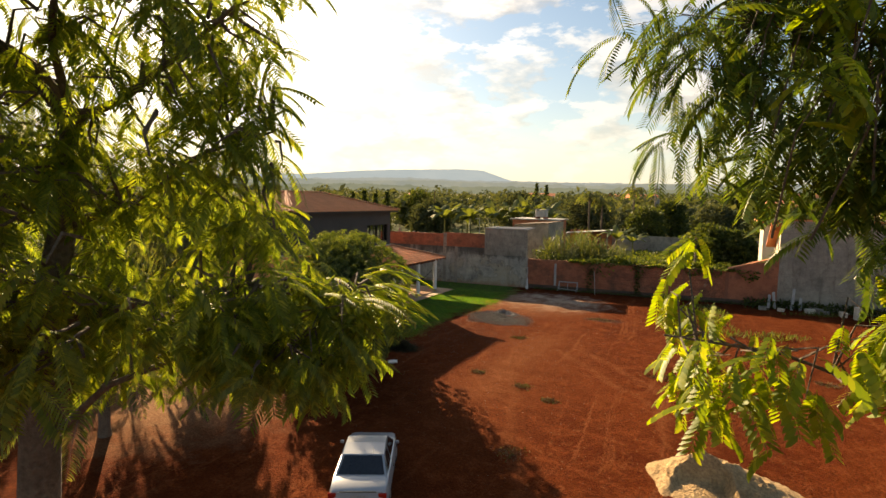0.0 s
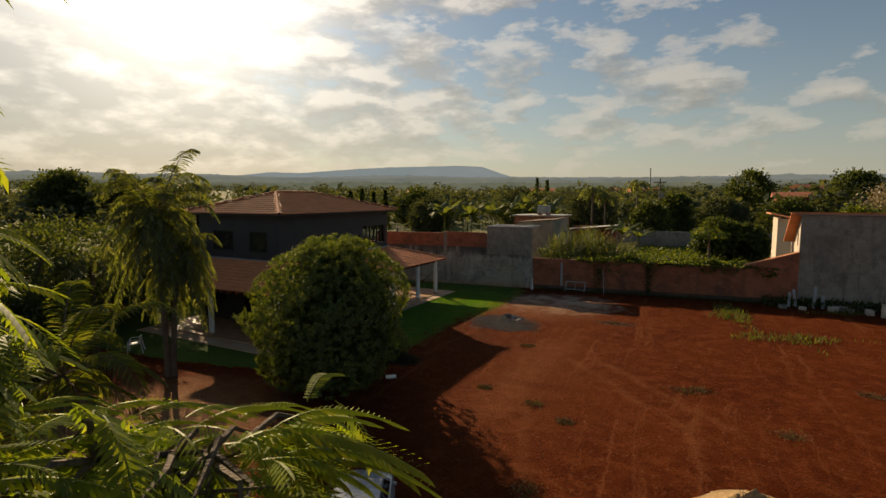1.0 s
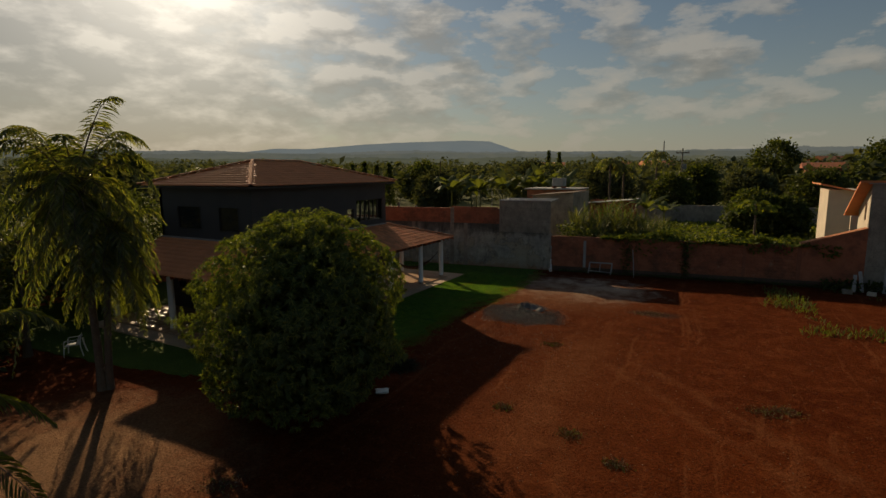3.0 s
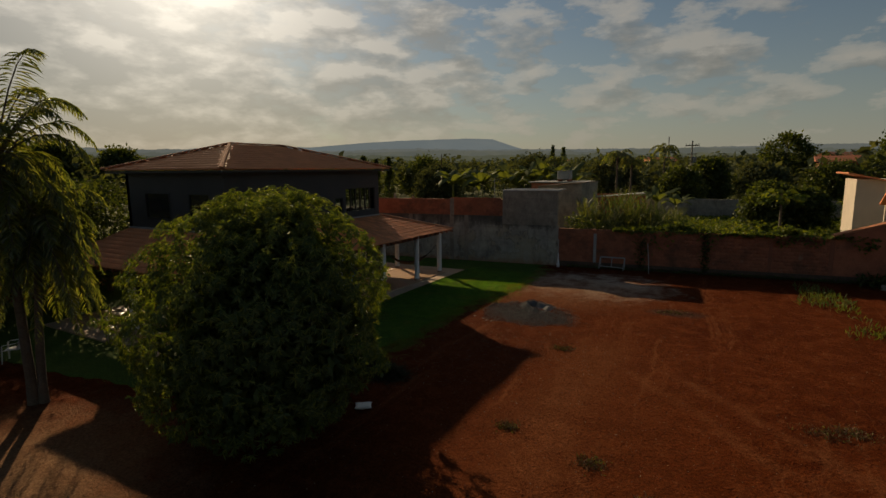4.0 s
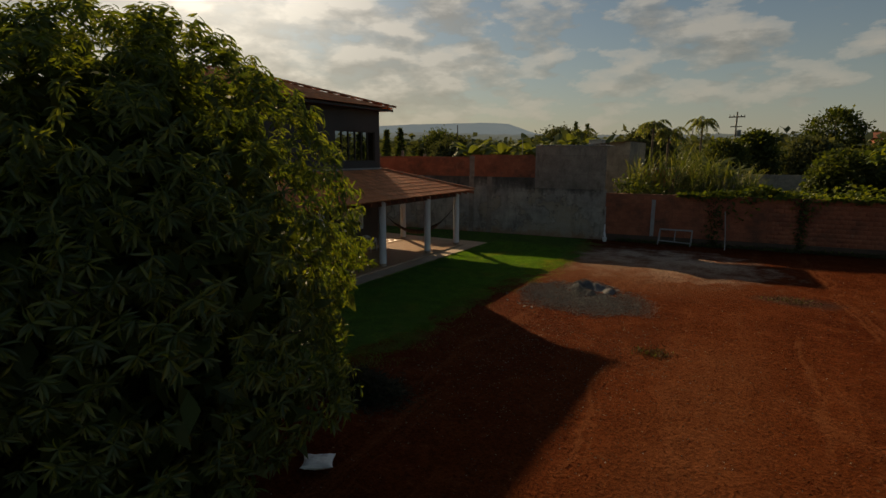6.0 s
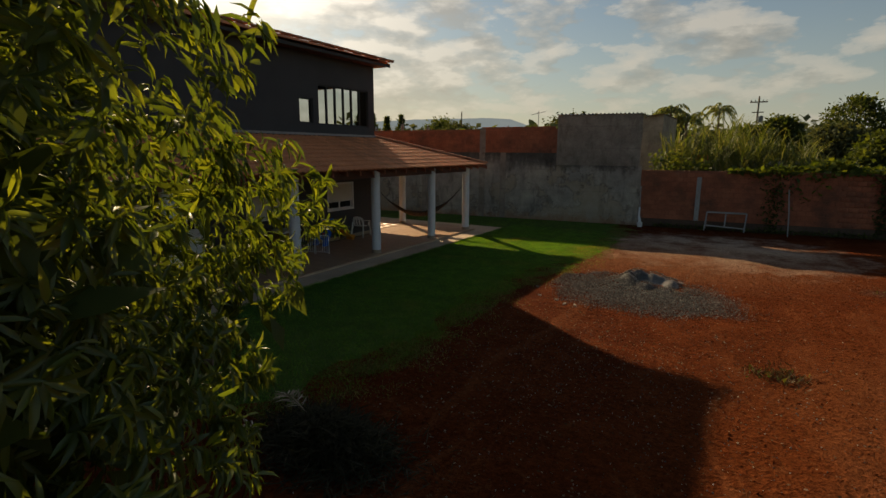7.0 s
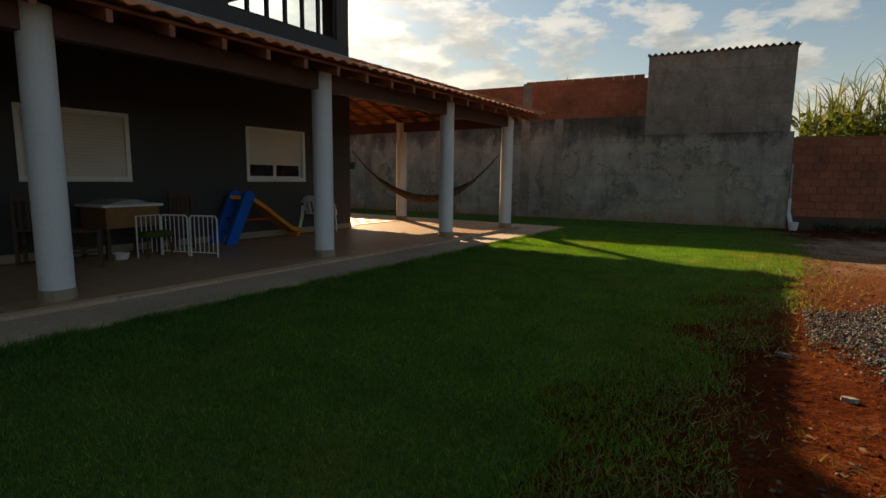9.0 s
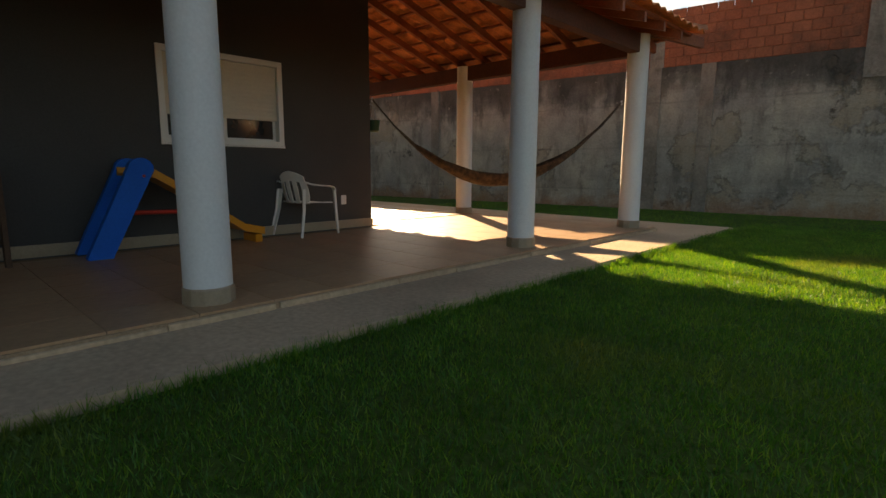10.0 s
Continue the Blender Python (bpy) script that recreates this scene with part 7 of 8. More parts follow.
for k, (x, y, h) in enumerate(((8.5, 31.0, 5.6), (10.2, 32.5, 4.8), (-22, 43, 8.0), (-19.5, 45, 7.4), (-17.5, 44, 8.2), (-15, 47, 8.2), (-13, 46, 7.6), (-11.5, 49, 8.8), (-9, 48, 8.4), (-24, 47, 8.2), (-7, 52, 8.8), (-5.5, 50, 8.0), (-20.5, 49, 8.6), (-16, 51, 8.8), (-10, 52, 9.0), (28.5, 30.0, 6.4))):
    banana((x, y, float(land(x, y))), h, 200 + k)

for k, (label, x, y, top, length) in enumerate((("tall feathery palm beyond the walls", -0.2, 54.9, 9.6, 3.2), ("tall feathery palm beyond the walls", 4.0, 76.5, 11.0, 3.6), ("feathery palm beyond the walls", 1.6, 56.5, 8.6, 2.9), ("feathery palm beyond the walls", -12.0, 62.0, 9.0, 3.0))):
    z = float(land(x, y))
    palm_tree(label, (x, y, z), top - z - 1.2, length, 16, 1.25, 0.8, 22, 300 + k, width=0.13, spread=(0.0, 1.1), trunk_r=0.2, stiff=0.9, group="distant palms")

for k, (label, x, y, top, radius, mat, size) in enumerate((
        ("big dark spreading tree behind the gardens", 24.4, 102.0, 13.0, 4.7, "darkleaf", 0.75), ("dark rounded tree behind the gardens", 43.0, 100.0, 12.2, 5.0, "darkleaf", 0.7),
        ("round-headed dark tree beyond the walls", -45.8, 73.9, 9.2, 4.6, "darkleaf", 0.6), ("broad leafy bush in the next garden", 18.7, 34.5, 4.7, 2.4, "darkleaf", 0.45),
        ("leafy bush in the next garden", 21.6, 34.0, 4.0, 2.0, "darkleaf", 0.45), ("dense round tree beyond the gardens", 12.0, 64.0, 7.8, 2.7, "darkleaf", 0.55),
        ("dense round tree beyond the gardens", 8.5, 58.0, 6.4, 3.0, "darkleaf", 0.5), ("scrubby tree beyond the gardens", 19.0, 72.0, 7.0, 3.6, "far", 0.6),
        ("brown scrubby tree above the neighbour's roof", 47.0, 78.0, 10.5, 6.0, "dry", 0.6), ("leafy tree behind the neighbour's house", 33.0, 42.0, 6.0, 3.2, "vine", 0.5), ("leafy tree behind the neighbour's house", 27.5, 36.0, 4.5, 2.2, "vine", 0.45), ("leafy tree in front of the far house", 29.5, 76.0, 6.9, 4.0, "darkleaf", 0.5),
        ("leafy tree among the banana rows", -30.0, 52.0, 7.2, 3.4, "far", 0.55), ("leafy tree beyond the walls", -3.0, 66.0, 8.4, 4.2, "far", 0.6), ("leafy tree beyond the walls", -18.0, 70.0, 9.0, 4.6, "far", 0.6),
        ("tall clump of trees on the skyline", -112.0, 30.0, 12.8, 6.0, "darkleaf", 0.9), ("tall clump of trees on the skyline", -122.0, 34.0, 12.4, 6.5, "darkleaf", 0.9), ("tall clump of trees on the skyline", -108.0, 42.0, 11.6, 5.0, "darkleaf", 0.9))):
    z = float(land(x, y))
    leafy_tree(label, (x, y, z), top - z, radius, 400 + k, mat, 190, 44, size * 0.86, 0.28, low=0.12, group="trees beyond the walls")

# slim dark conifers
for k, (x, y, top) in enumerate(((-42, 47, 8.6), (-40, 48, 8.0), (-38, 49, 8.4), (-44, 46, 8.2), (-26.1, 105.5, 12.0), (-23.5, 106.5, 11.6))):
    z = float(land(x, y))
    h = top - z
    q = np.random.default_rng(500 + k)
    t = thing("conifer", "slim dark conifer on the skyline", "conifer", (x, y, z), group="conifers")
    part("trunk", Geo().tube([(0, 0, -0.1), (0, 0, h)], [0.16, 0.03], 7), M["bark"], t)
    m = 900
    u = q.uniform(0, 1, m)
    a = q.uniform(0, 6.283, m)
    rad = (0.15 + 1.0 * (1 - u) ** 0.7) * q.uniform(0.4, 1.05, m)
    ob = new("crown", leaves("crown", np.stack([rad * np.cos(a), rad * np.sin(a), h * (0.12 + 0.88 * u)], -1), q.normal(0, 0.6, (m, 3)) + (0, 0, 0.5), q.uniform(0.4, 0.8, m), q.uniform(0.2, 0.4, m), M["darkleaf"], DIAMOND, q))
    ob.parent = t
    tagged(ob, kind="stuff")

# papaya behind the low wall
pap = thing("papaya_tree", "slim papaya tree behind the brick wall", "papaya tree", (18.0, 10.9, 0))
part("trunk", Geo().tube([(0, 0, -0.1), (0.05, 0, 2.5), (0, 0.05, 4.7)], [0.11, 0.09, 0.06], 9), M["palmbark"], pap, smooth=True)
q = np.random.default_rng(9)
m = 160
a = q.uniform(0, 6.283, m)
rad = q.uniform(0.3, 1.1, m)
ob = new("leaves", leaves("leaves", np.stack([rad * np.cos(a), rad * np.sin(a), 4.9 - 0.4 * rad + q.uniform(-0.4, 0.3, m)], -1), np.stack([np.cos(a), np.sin(a), q.uniform(-0.7, 0.1, m)], -1), q.uniform(0.3, 0.5, m), q.uniform(0.2, 0.35, m), M["vine"], LEAF, q))
ob.parent = pap
tagged(ob, "broad lobed leaves", kind="stuff")

# ---- buildings beyond ----
shed = thing("shed", "plain grey rendered shed behind the boundary wall", "shed")
part("wall", Geo().prism([(1.9, 0), (5.33, 0), (5.33, 5.22), (1.9, 4.95)], "y", 12.5, 17.8), M["block"], shed)
part("roof", Geo().prism([(1.80, 4.945), (5.36, 5.225), (5.36, 5.265), (1.80, 4.985)], "y", 12.3, 18.0), M["dirty"], shed, "low dark sheet roof")
back = thing("back_house", "small brick house with a rooftop water tank", "house")
part("wall", Geo().box(-7.0, -0.5, 36.0, 41.0, 0, 4.6), M["brick"], back)
part("roof", Geo().box(-7.3, -0.2, 35.7, 41.3, 4.6, 4.75), M["sheet"], back, "flat sheet roof")
tank = thing("water_tank", "pale boxy water tank on a flat roof", "water tank", (-3.2, 37.6, 4.75))
part("body", Geo().box(-0.75, 0.75, -0.7, 0.7, 0.25, 1.25, 0.06), M["sheet"], tank)
part("lid", Geo().box(-0.8, 0.8, -0.75, 0.75, 1.25, 1.33, 0.03), M["sheet"], tank)
for sx in (-0.6, 0.6):
    part("bearer", Geo().box(sx - 0.1, sx + 0.1, -0.7, 0.7, 0, 0.25), M["brick"], tank)
lean = thing("open_shed", "open shed with a pale sloping sheet roof", "shed")
part("wall", Geo().box(-1.2, 5.2, 46.5, 46.7, 0, 2.9), M["brick"], lean)
part("roof", Geo().prism([(-1.6, 2.45), (5.6, 3.1), (5.6, 3.18), (-1.6, 2.53)], "y", 42.5, 47.0), M["sheet"], lean, "pale corrugated roof")
for x in (-1.3, 2.0, 5.2):
    part("post", Geo().box(x - 0.07, x + 0.07, 42.7, 42.84, 0, 2.48), M["block"], lean)
garden_wall = solid("garden_wall", Geo().box(-6, 30, 48.0, 48.2, -0.1, 2.3), M["block"], "grey garden wall in the distance", "wall", "structure")

neighbour = thing("neighbour_house", "neighbour's house with a blind grey wall and cream gable", "house")
part("blind_wall", Geo().box(23.5, 38.0, 8.15, 8.4, -0.05, 6.15), M["block"], neighbour, "unpainted grey render")
part("side_wall", Geo().prism([(8.4, 0), (11.0, 0), (11.0, 4.7), (8.4, 6.15)], "x", 23.5, 23.7), M["whitewall"], neighbour, "cream painted side wall")
part("far_wall", Geo().box(23.7, 38.0, 14.4, 14.6, 0, 5.0), M["whitewall"], neighbour)
part("side_window", Geo().box(23.47, 23.5, 9.0, 9.3, 4.0, 5.0), M["darkwood"], neighbour, "narrow wooden window")
part("roof", Geo().prism([(8.0, 6.20), (11.8, 4.05), (11.8, 4.17), (8.0, 6.32)], "x", 22.9, 38.2), M["rooftile"], neighbour, "brown tile roof with deep eaves")
part("gutter", Geo().box(23.3, 38.0, 8.02, 8.14, 6.12, 6.24, 0.01), M["sheet"], neighbour)
part("rear_wing", Geo().box(23.3, 25.5, 21.5, 26.0, 0, 5.35), M["whitewall"], neighbour, "cream rear wing")
part("rear_roof", Geo().prism([(22.7, 5.75), (26.0, 4.95), (26.0, 5.07), (22.7, 5.87)], "y", 21.0, 26.5), M["rooftile"], neighbour, "tile roof of the rear wing")
far_house = thing("far_house", "far house with a long clay tile roof", "house")
zf = float(land(34, 88))
part("wall", Geo().box(28.2, 33.6, 85, 90, zf, 7.3), M["brick"], far_house)
part("roof", Geo().prism([(84.4, 7.2), (87.5, 8.2), (90.6, 7.2)], "x", 27.6, 34.2), M["brick"], far_house, "long tile roof")
for k, (x, y, w, d, h) in enumerate(((-150, 250, 14, 9, 5), (-95, 330, 18, 10, 6), (-20, 280, 16, 9, 5), (60, 300, 20, 10, 5), (-210, 190, 16, 9, 5), (-60, 420, 26, 12, 6))):
    z = float(land(x, y))
    b = thing("far_house", "pale far-off house among the trees", "house", (x, y, z), k * 17, group="far houses")
    part("wall", Geo().box(-w / 2, w / 2, -d / 2, d / 2, -1, h), M["whitewall"], b)
    part("roof", Geo().prism([(-d / 2 - 0.6, h), (0, h + 2.2), (d / 2 + 0.6, h)], "x", -w / 2 - 0.6, w / 2 + 0.6), M["rooftile"], b)

# poles
pole = thing("power_pole", "concrete power pole with crossarm and insulators", "power pole", (9.3, 64.0, float(land(9.3, 64))))
part("pole", Geo().tube([(0, 0, -0.3), (0, 0, 10.4)], [0.17, 0.10], 10), M["block"], pole)
part("crossarm", Geo().box(-1.0, 1.0, -0.06, 0.06, 9.6, 9.75), M["darkwood"], pole)
part("crossarm", Geo().box(-0.7, 0.7, -0.06, 0.06, 8.3, 8.42), M["darkwood"], pole)
for x in (-0.9, -0.4, 0.5, 0.9):
    part("insulator", Geo().lathe([(0.03, 0), (0.06, 0.05), (0.03, 0.1), (0.055, 0.16), (0.02, 0.22)], 8, Matrix.Translation((x, 0, 9.75))), M["black"], pole)
part("transformer", Geo().lathe([(0.25, 0), (0.28, 0.1), (0.28, 0.8), (0.2, 0.9)], 14, Matrix.Translation((0.42, 0, 7.0))), M["sheet"], pole, "grey transformer can")
mast = solid("pole", Geo().tube([(0, 0, -0.3), (0, 0, 8.9)], [0.13, 0.08], 8), M["darkwood"], "plain dark pole beyond the wall", "pole")
mast.location = (-28.6, 51.3, float(land(-28.6, 51.3)))
tower = solid("mast", Geo().tube([(0, 0, -1), (0, 0, 20)], [0.5, 0.3], 8), M["sheet"], "slim radio mast on the skyline", "mast")
tower.location = (-22, 330, float(land(-22, 330)))
for k, (s, z0, h) in enumerate(((-6.4, 4.28, 0.75), (-4.9, 4.28, 0.3), (-8.0, 4.28, 0.28), (-0.6, 4.28, 0.2))):
    p = thing("wall_stub", "short concrete stub with a steel bar on the wall top", "stub", tuple(wall_north.matrix_basis @ Vector((s, 0.12, z0))), WALL_TURN, group="wall stubs")
    part("stub", Geo().box(-0.07, 0.07, -0.07, 0.07, 0, h * 0.45, 0.01), M["block"], p)
    part("bar", Geo().tube([(0, 0, h * 0.4), (0.02, 0, h)], 0.012, 5), M["bark"], p, "rusty bar")
aerial = thing("antenna", "roof television antenna on a thin mast", "antenna", (-1.6, 12.0, 0))
part("mast", Geo().tube([(0, 0, 0), (0, 0, 5.6)], 0.02, 6), M["steel"], aerial)
part("boom", Geo().tube([(-0.45, 0, 5.4), (0.45, 0, 5.55)], 0.012, 5), M["steel"], aerial)
for k in range(5):
    part("element", Geo().tube([(-0.4 + k * 0.2, -0.25 + 0.03 * k, 5.42 + k * 0.03), (-0.4 + k * 0.2, 0.25 - 0.03 * k, 5.42 + k * 0.03)], 0.007, 5), M["steel"], aerial)

# rubbish along the neighbour's wall
for k, (x, y, tilt, lean_x, length) in enumerate(((23.0, 7.2, 4, 0.1, 1.0), (23.4, 7.3, -5, 0.15, 1.2), (24.4, 7.4, 6, 0.1, 1.5), (24.9, 7.45, 3, 0.12, 0.9))):
    b = solid("plank", Geo().box(-0.09, 0.09, -0.015, 0.015, 0, length, 0.003), M["sheet"], "pale plank leaning against the wall", "plank", group="leaning planks")
    b.matrix_basis = pose(x, y, 0, -14, tilt, 7)
for k, (x, y, s) in enumerate(((22.6, 6.6, 0.24), (25.4, 7.0, 0.28), (26.3, 6.9, 0.22), (27.2, 6.8, 0.3), (25.9, 7.3, 0.3), (23.7, 6.6, 0.2))):
    b = solid("rubble_block", Geo().box(-s, s, -s * 0.6, s * 0.6, 0, s * 1.1, 0.02), M["whitewall"] if k % 2 else M["block"], "broken building block by the wall", "rubble", group="rubble by the wall")
    b.matrix_basis = pose(x, y, -0.02, 0, 0, 31 * k)
drum = solid("drum", Geo().lathe([(0.26, 0), (0.28, 0.02), (0.28, 0.3), (0.29, 0.32), (0.28, 0.34), (0.28, 0.78), (0.26, 0.8)], 20), M["whitewall"], "pale drum standing by the neighbour's wall", "drum", smooth=True)
drum.location = (27.9, 6.2, 0)
n = 1500
rx = r.uniform(21.5, 31, n)
ry = 5.3 + 0.12 * rx - 0.15 - np.abs(r.normal(0, 0.55, n))
tagged(new("dark_weeds", leaves("dark_weeds", np.stack([rx, np.minimum(ry, 7.9), r.uniform(0, 0.5, n)], -1), r.normal(0, 1, (n, 3)) + (0, 0, 0.5), r.uniform(0.15, 0.4, n), r.uniform(0.06, 0.14, n), M["darkleaf"], DIAMOND, r)), "dark weeds along the foot of the wall", "weeds", kind="stuff")
n = 2200
rx = r.uniform(6.2, 22.5, n)
ry = 5.3 + 0.12 * rx - 0.08 - np.abs(r.normal(0, 0.16, n))
tagged(new("wall_weeds", leaves("wall_weeds", np.stack([rx, ry, r.uniform(0, 0.12, n)], -1), r.normal(0, 1, (n, 3)) + (0, 0, 0.6), r.uniform(0.06, 0.2, n), r.uniform(0.02, 0.06, n), M["darkleaf"], DIAMOND, r)), "low dark weeds along the brick wall", "weeds", kind="stuff")


# ---- far woods and ridge ----
def far_woods():
    q = np.random.default_rng(70)
    pos, size = [], []
    for count, r0, r1, a0, a1 in ((420, 105, 190, -82, 24), (620, 190, 380, -80, 22), (620, 380, 900, -78, 20)):
        a = np.radians(q.uniform(a0, a1, count))
        d = q.uniform(r0, r1, count)
        pos.append(np.stack([14 + d * np.sin(a), -27 + d * np.cos(a)], -1))
        size.append(np.clip(q.normal(1.0, 0.22, count), 0.6, 1.6) * (5.5 + 2.5 * (d > 380) + 3.0 * (d > 900)))
    pos, size = np.concatenate(pos), np.concatenate(size)
    open_field = np.array([noise.noise((x / 90, y / 90, 3)) for x, y in pos]) > 0.22
    pos, size = pos[~open_field], size[~open_field]
    per = 62
    m = len(pos)
    a = q.uniform(0, 2 * np.pi, (m, per))
    u = q.uniform(0, 1, (m, per))
    rad = np.sqrt(np.clip(1 - (np.abs(u - 0.42) / 0.6) ** 2, 0.05, 1)) * 0.62 * q.uniform(0.55, 1.05, (m, per)) * size[:, None]
    x = pos[:, 0:1] + rad * np.cos(a)
    y = pos[:, 1:2] + rad * np.sin(a)
    z = land(pos[:, 0], pos[:, 1])[:, None] + u * size[:, None] * q.uniform(0.9, 1.1, (m, 1))
    base = np.stack([x, y, z], -1).reshape(-1, 3)
    s = np.repeat(size, per) * 0.22 * q.uniform(0.7, 1.4, m * per)
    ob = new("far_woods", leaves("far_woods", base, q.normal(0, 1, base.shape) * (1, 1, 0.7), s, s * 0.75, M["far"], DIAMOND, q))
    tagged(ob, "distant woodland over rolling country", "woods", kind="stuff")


far_woods()


def wooded_hills():
    """Rolling wooded hills more than a kilometre off, one behind another, haze painted into their glow."""
    for k, (d, level, swell, tone) in enumerate(((1150, 1.42, 0.22, "hill_near"), (1700, 1.88, 0.28, "hill_mid"), (2300, 2.12, 0.22, "hill_far"))):
        az = np.radians(np.linspace(-84, 40, 900))
        crowns = np.array([0.20 * abs(noise.noise((a * 170, k, 1))) + 0.26 * max(0.0, noise.noise((a * 46, k, 5))) ** 1.3 for a in az])
        el = level + swell * np.array([noise.noise((a * 7.0, k * 3.7, 2)) for a in az]) - 0.30 * np.clip((np.degrees(az) + 20) / 30, 0, 1) + crowns * (1.25 - 0.25 * k)
        crest = 7.0 + d * np.tan(np.radians(el))
        x, y = 16 + d * np.sin(az), -30 + d * np.cos(az)
        out = 1.06
        v = np.concatenate([np.stack([x * 0.97, y * 0.97, np.full(len(az), -5.0)], -1), np.stack([x, y, crest], -1), np.stack([x * out, y * out, np.full(len(az), -5.0)], -1)])
        i = np.arange(len(az) - 1)
        n = len(az)
        f = np.concatenate([np.stack([i, i + 1, i + 1 + n, i + n], -1), np.stack([i + n, i + 1 + n, i + 1 + 2 * n, i + 2 * n], -1)])
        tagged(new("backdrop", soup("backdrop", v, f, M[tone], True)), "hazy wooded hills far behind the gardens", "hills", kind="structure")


wooded_hills()


def ridge():
    prof = [(-62, 0.6), (-56, 1.2), (-51, 1.95), (-46.3, 2.5), (-43.3, 2.45), (-37.3, 2.95), (-33.6, 3.15), (-26.2, 3.33), (-23.7, 3.2), (-21.9, 2.55), (-19.6, 1.85), (-15, 0.9), (-5, 0.4)]
    az = np.linspace(-62, -5, 180)
    el = np.interp(az, [p[0] for p in prof], [p[1] for p in prof]) + np.array([0.035 * noise.noise((a * 1.1, 0, 0)) + 0.02 * noise.noise((a * 4.0, 5, 0)) for a in az])
    v, f = [], []
    for a, e in zip(np.radians(az), np.radians(el)):
        crest = 6.5 + 3000 * math.tan(e)
        for d, z in ((2500, 10.0), (2750, 6 + (crest - 6) * 0.55), (3000, crest), (3300, 10.0)):
            v.append((16 + d * math.sin(a), -30 + d * math.cos(a), z))
    n = len(az)
    f = [(i * 4 + j, i * 4 + j + 1, i * 4 + 5 + j, i * 4 + 4 + j) for i in range(n - 1) for j in range(3)]
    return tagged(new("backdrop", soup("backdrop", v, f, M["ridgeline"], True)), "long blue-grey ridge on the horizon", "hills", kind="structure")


ridge()

# ---- roof tiles ----


def tile_mesh(h, lift):
    n, w, length = 6, 0.226, 0.47
    top = [(-w / 2 + w * i / n, h * (0.5 - 0.5 * math.cos(2 * math.pi * i / n)) ** 0.8) for i in range(n + 1)]
    v = [(x, 0.0, z + lift) for x, z in top] + [(x, length, z + 0.004) for x, z in top] + [(x, 0.0, z + lift - 0.014) for x, z in top] + [(x, length, z - 0.010) for x, z in top]
    k = n + 1
    f = []
    for i in range(n):
        f += [(i, i + 1, k + i + 1, k + i), (2 * k + i, 3 * k + i, 3 * k + i + 1, 2 * k + i + 1), (i, 2 * k + i, 2 * k + i + 1, i + 1)]
    return v, f


TILE_V, TILE_F = tile_mesh(0.036, 0.030)
FLAT_V, FLAT_F = tile_mesh(0.009, 0.012)
tile_data = Geo().add(TILE_V, TILE_F).mesh("roof_tile", M["rooftile"], True)


def tile_face(points, parent, chosen=None, shape=(TILE_V, TILE_F)):
    """Covers a roof face with tiles. points: eave start, eave end, then the rest. chosen(p) picks those that are objects."""
    pts = [Vector(p) for p in points]
    u = (pts[1] - pts[0]).normalized()
    n = (pts[1] - pts[0]).cross(pts[2] - pts[0]).normalized()
    if n.z < 0:
        n = -n
    v = n.cross(u)
    if (pts[2] - pts[0]).dot(v) < 0:
        v = -v
    poly = [((p - pts[0]).dot(u), (p - pts[0]).dot(v)) for p in pts]
    cols, rows = int(poly[1][0] / 0.21) + 1, int(max(p[1] for p in poly) / 0.36) + 1
    rest = []
    rng = random.Random(len(rest) + int(abs(pts[0].x) * 100))
    for j in range(rows):
        for i in range(cols):
            a, b = (i + 0.5) * 0.21, j * 0.36 + 0.18
            if not inside(poly, a, b):
                continue
            p = pts[0] + u * a + v * (b - 0.21 + rng.uniform(-0.008, 0.008)) + n * rng.uniform(0, 0.006)
            m = Matrix(((u.x, v.x, n.x, p.x), (u.y, v.y, n.y, p.y), (u.z, v.z, n.z, p.z), (0, 0, 0, 1)))
            if chosen and chosen(p):
                t = new("roof_tile", tile_data)
                t.parent = parent
                t.matrix_basis = m
            else:
                rest.append(m)
    if rest:
        mats = np.array([np.array(m) for m in rest])
        sv, sf = stamp(*shape, mats[:, :3, 3], mats[:, :3, 0], mats[:, :3, 1], mats[:, :3, 2])
        t = new("roof_tiles", soup("roof_tiles", sv, sf, M["rooftile"]))
        t.parent = parent
        tagged(t, "rows of clay roof tiles", kind="stuff")


def ridge_row(p, q, parent, r=0.095):
    p, q = Vector(p), Vector(q)
    d = (q - p)
    n = max(1, int(d.length / 0.33))
    y = d.normalized()
    x = y.cross(Vector((0, 0, 1))).normalized()
    z = x.cross(y)
    for k in range(n):
        o = p + d * (k / n)
        g = Geo()
        ring = [(math.cos(a) * r, math.sin(a) * r * 0.8) for a in (math.pi * i / 6 for i in range(7))]
        vs = [o + x * c * 1.08 + z * (s * 1.08 + 0.02) for c, s in ring] + [o + y * (d.length / n + 0.05) + x * c + z * (s + 0.012) for c, s in ring] + [o + x * c * 0.92 + z * (s * 0.9 + 0.012) for c, s in ring]
        g.add(vs, [(i, i + 1, 8 + i, 7 + i) for i in range(6)] + [(i, 14 + i, 15 + i, i + 1) for i in range(6)])
        part("ridge_tile", g, M["ridge"], parent, smooth=True)


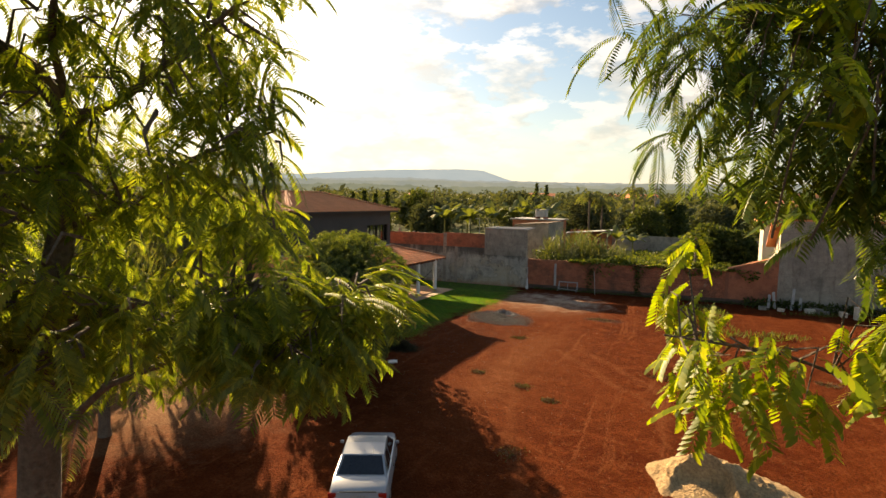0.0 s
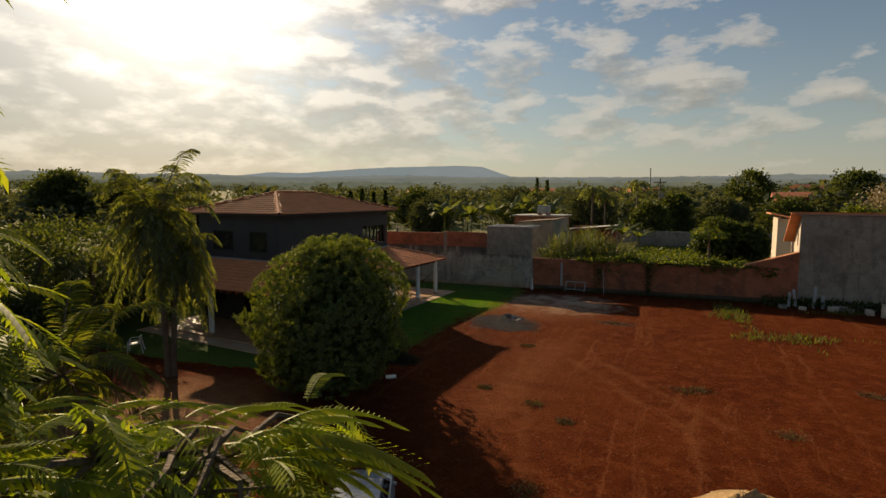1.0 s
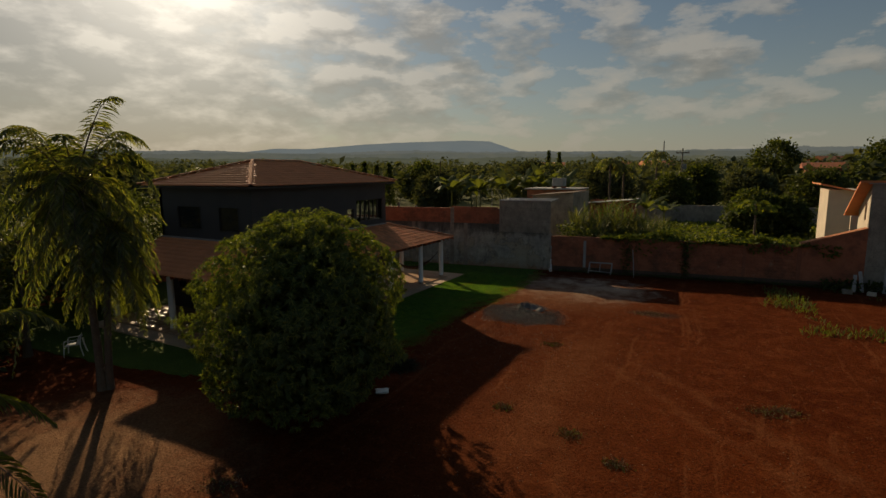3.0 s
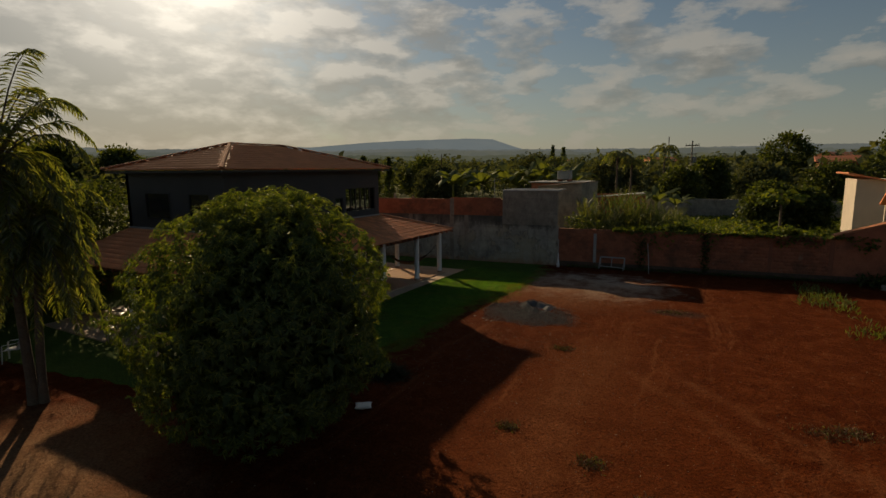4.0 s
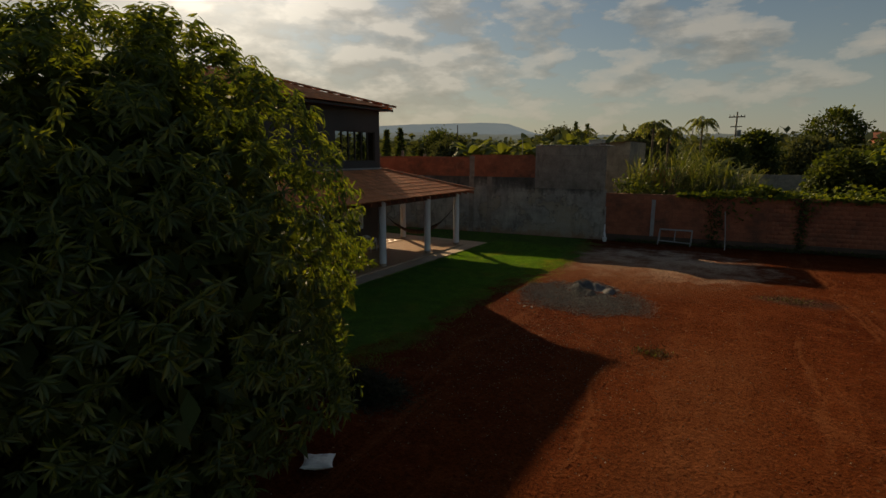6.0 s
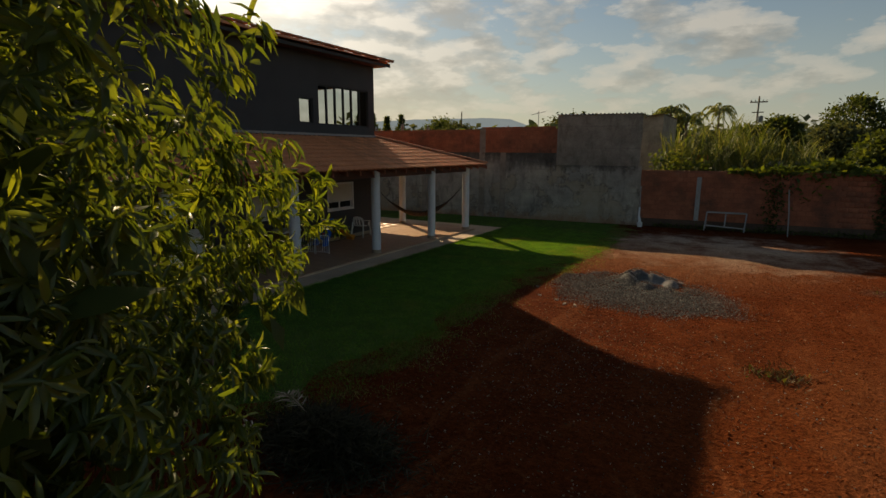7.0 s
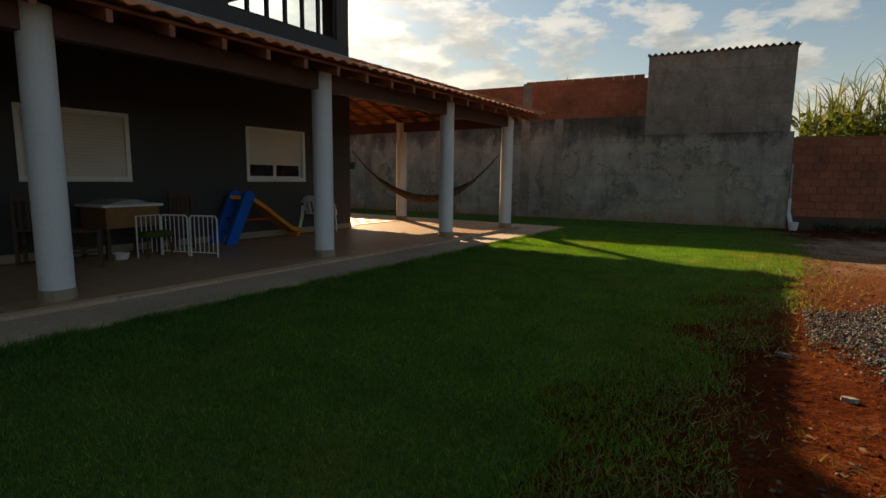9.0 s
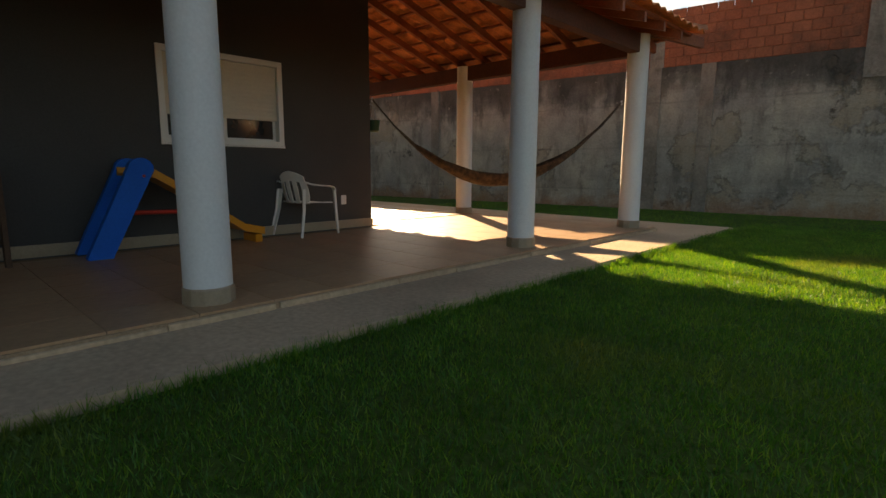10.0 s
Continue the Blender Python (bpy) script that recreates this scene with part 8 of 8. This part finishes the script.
verandah_roof = thing("verandah_roof", "low hipped verandah roof of weathered red clay tiles", "roof", kind="structure")
ZW = EZ + 1.0
tile_face([(EX, EYS, EZ), (EX, EYN, EZ), (X1, Y1, ZW), (X1, Y0, ZW)], verandah_roof, lambda p: p.y > -6.0)
tile_face([(EX, EYN, EZ), (X0, EYN, EZ), (X0, Y1, ZW), (X1, Y1, ZW)], verandah_roof)
tile_face([(X0, EYS, EZ), (EX, EYS, EZ), (X1, Y0, ZW), (X0, Y0, ZW)], verandah_roof)
ridge_row((EX, EYN, EZ + 0.03), (X1, Y1, ZW + 0.03), verandah_roof)
ridge_row((EX, EYS, EZ + 0.03), (X1, Y0, ZW + 0.03), verandah_roof)
part("flashing", Geo().box(X1, X1 + 0.08, Y0 - 0.05, Y1 + 0.05, ZW + 0.03, ZW + 0.10).box(X0, X1, Y1, Y1 + 0.08, ZW + 0.03, ZW + 0.10).box(X0, X1, Y0 - 0.08, Y0, ZW + 0.03, ZW + 0.10), M["sheet"], verandah_roof, "pale mortar fillet at the wall")

main_roof = thing("main_roof", "hipped main roof of red clay tiles", "roof", kind="structure")
A, B, C, D = (-2.02, -13.53, 6.40), (-2.02, -2.02, 6.40), (-10.36, -2.02, 6.40), (-10.36, -13.53, 6.40)
S, N = (-6.15, -9.7, 7.60), (-6.15, -6.2, 7.60)
tile_face([A, B, N, S], main_roof, shape=(FLAT_V, FLAT_F))
tile_face([B, C, N], main_roof, shape=(FLAT_V, FLAT_F))
tile_face([C, D, S, N], main_roof, shape=(FLAT_V, FLAT_F))
tile_face([D, A, S], main_roof, shape=(FLAT_V, FLAT_F))
for p, q in ((A, S), (B, N), (C, N), (D, S), (S, N)):
    ridge_row(Vector(p) + Vector((0, 0, 0.03)), Vector(q) + Vector((0, 0, 0.03)), main_roof)

# ---- bricks of the boundary walls ----
BRICK_L, BRICK_H, JOINT = 0.29, 0.19, 0.014
brick_data = Geo().box(-BRICK_L / 2, BRICK_L / 2, 0, 0.06, 0, BRICK_H, 0.006).mesh("brick", M["brick"])
BRICK_V = [tuple(v.co) for v in brick_data.vertices]
BRICK_T = []
for poly in brick_data.polygons:
    p = list(poly.vertices)
    BRICK_T += [(p[0], p[k], p[k + 1]) for k in range(1, len(p) - 1)]


def lay_bricks(parent, s0, s1, z0, tops, y, chosen, seed):
    """Running bond from s0 to s1; tops(s) is the wall's height there. chosen(s) picks the bricks that are objects."""
    q = random.Random(seed)
    rest = []
    row = 0
    z = z0
    while z < 6:
        any_here = False
        s = s0 + (0.5 if row % 2 else 1.0) * (BRICK_L + JOINT) - (BRICK_L + JOINT) / 2
        while s + BRICK_L / 2 <= s1 + 0.02:
            if z + BRICK_H <= tops(s) + 0.02:
                any_here = True
                place = (s, y + q.uniform(-0.006, 0.006), z)
                if chosen(s):
                    b = new("brick", brick_data)
                    b.parent = parent
                    b.matrix_basis = pose(*place, 0, q.uniform(-0.5, 0.5), q.uniform(-0.6, 0.6))
                else:
                    rest.append(place)
            s += BRICK_L + JOINT
        if not any_here:
            break
        z += BRICK_H + JOINT
        row += 1
    if rest:
        o = np.array(rest)
        e = np.ones(len(o))[:, None]
        v, f = stamp(BRICK_V, BRICK_T, o, e * (1, 0, 0), e * (0, 1, 0), e * (0, 0, 1))
        ob = new("bricks", soup("bricks", v, f, M["brick"]))
        ob.parent = parent
        tagged(ob, "courses of clay brick", kind="stuff")


lay_bricks(wall_north, -13.0, 1.78, 3.18, lambda s: 4.42 if s > -1.9 else (4.24 if s > -2.4 else (4.34 if s > -8.3 else 3.6)), 0.030, lambda s: s > -9.5, 3)
lay_bricks(wall_low, 5.80, 20.55, 0.35, lambda s: 2.46, -0.012, lambda s: s < 13.0, 4)

# ---- floor tiles of the verandah ----
TILE = 0.44
floor_data = Geo().box(-TILE / 2, TILE / 2, -TILE / 2, TILE / 2, 0, 0.015, 0.0008).mesh("floor_tile", M["floortile"])
FT_V = [tuple(v.co) for v in floor_data.vertices]
FT_T = []
for poly in floor_data.polygons:
    p = list(poly.vertices)
    FT_T += [(p[0], p[k], p[k + 1]) for k in range(1, len(p) - 1)]
rest = []
for i in range(21):
    for j in range(37):
        x, y = 0.04 - i * (TILE + 0.005), 0.05 - j * (TILE + 0.005)
        under_house = x < X1 + 0.2 and Y0 - 0.2 < y < Y1 + 0.2
        if under_house or x < X0 + 0.3 or y < -16.0:
            continue
        if i < 7 and y > -14.5:
            t = new("floor_tile", floor_data)
            t.parent = patio
            t.matrix_basis = pose(x, y, 0.1055)
        else:
            rest.append((x, y, 0.1055))
o = np.array(rest)
e = np.ones(len(o))[:, None]
v, f = stamp(FT_V, FT_T, o, e * (1, 0, 0), e * (0, 1, 0), e * (0, 0, 1))
ob = new("floor_tiles", soup("floor_tiles", v, f, M["floortile"]))
ob.parent = patio
tagged(ob, "beige floor tiles", kind="stuff")
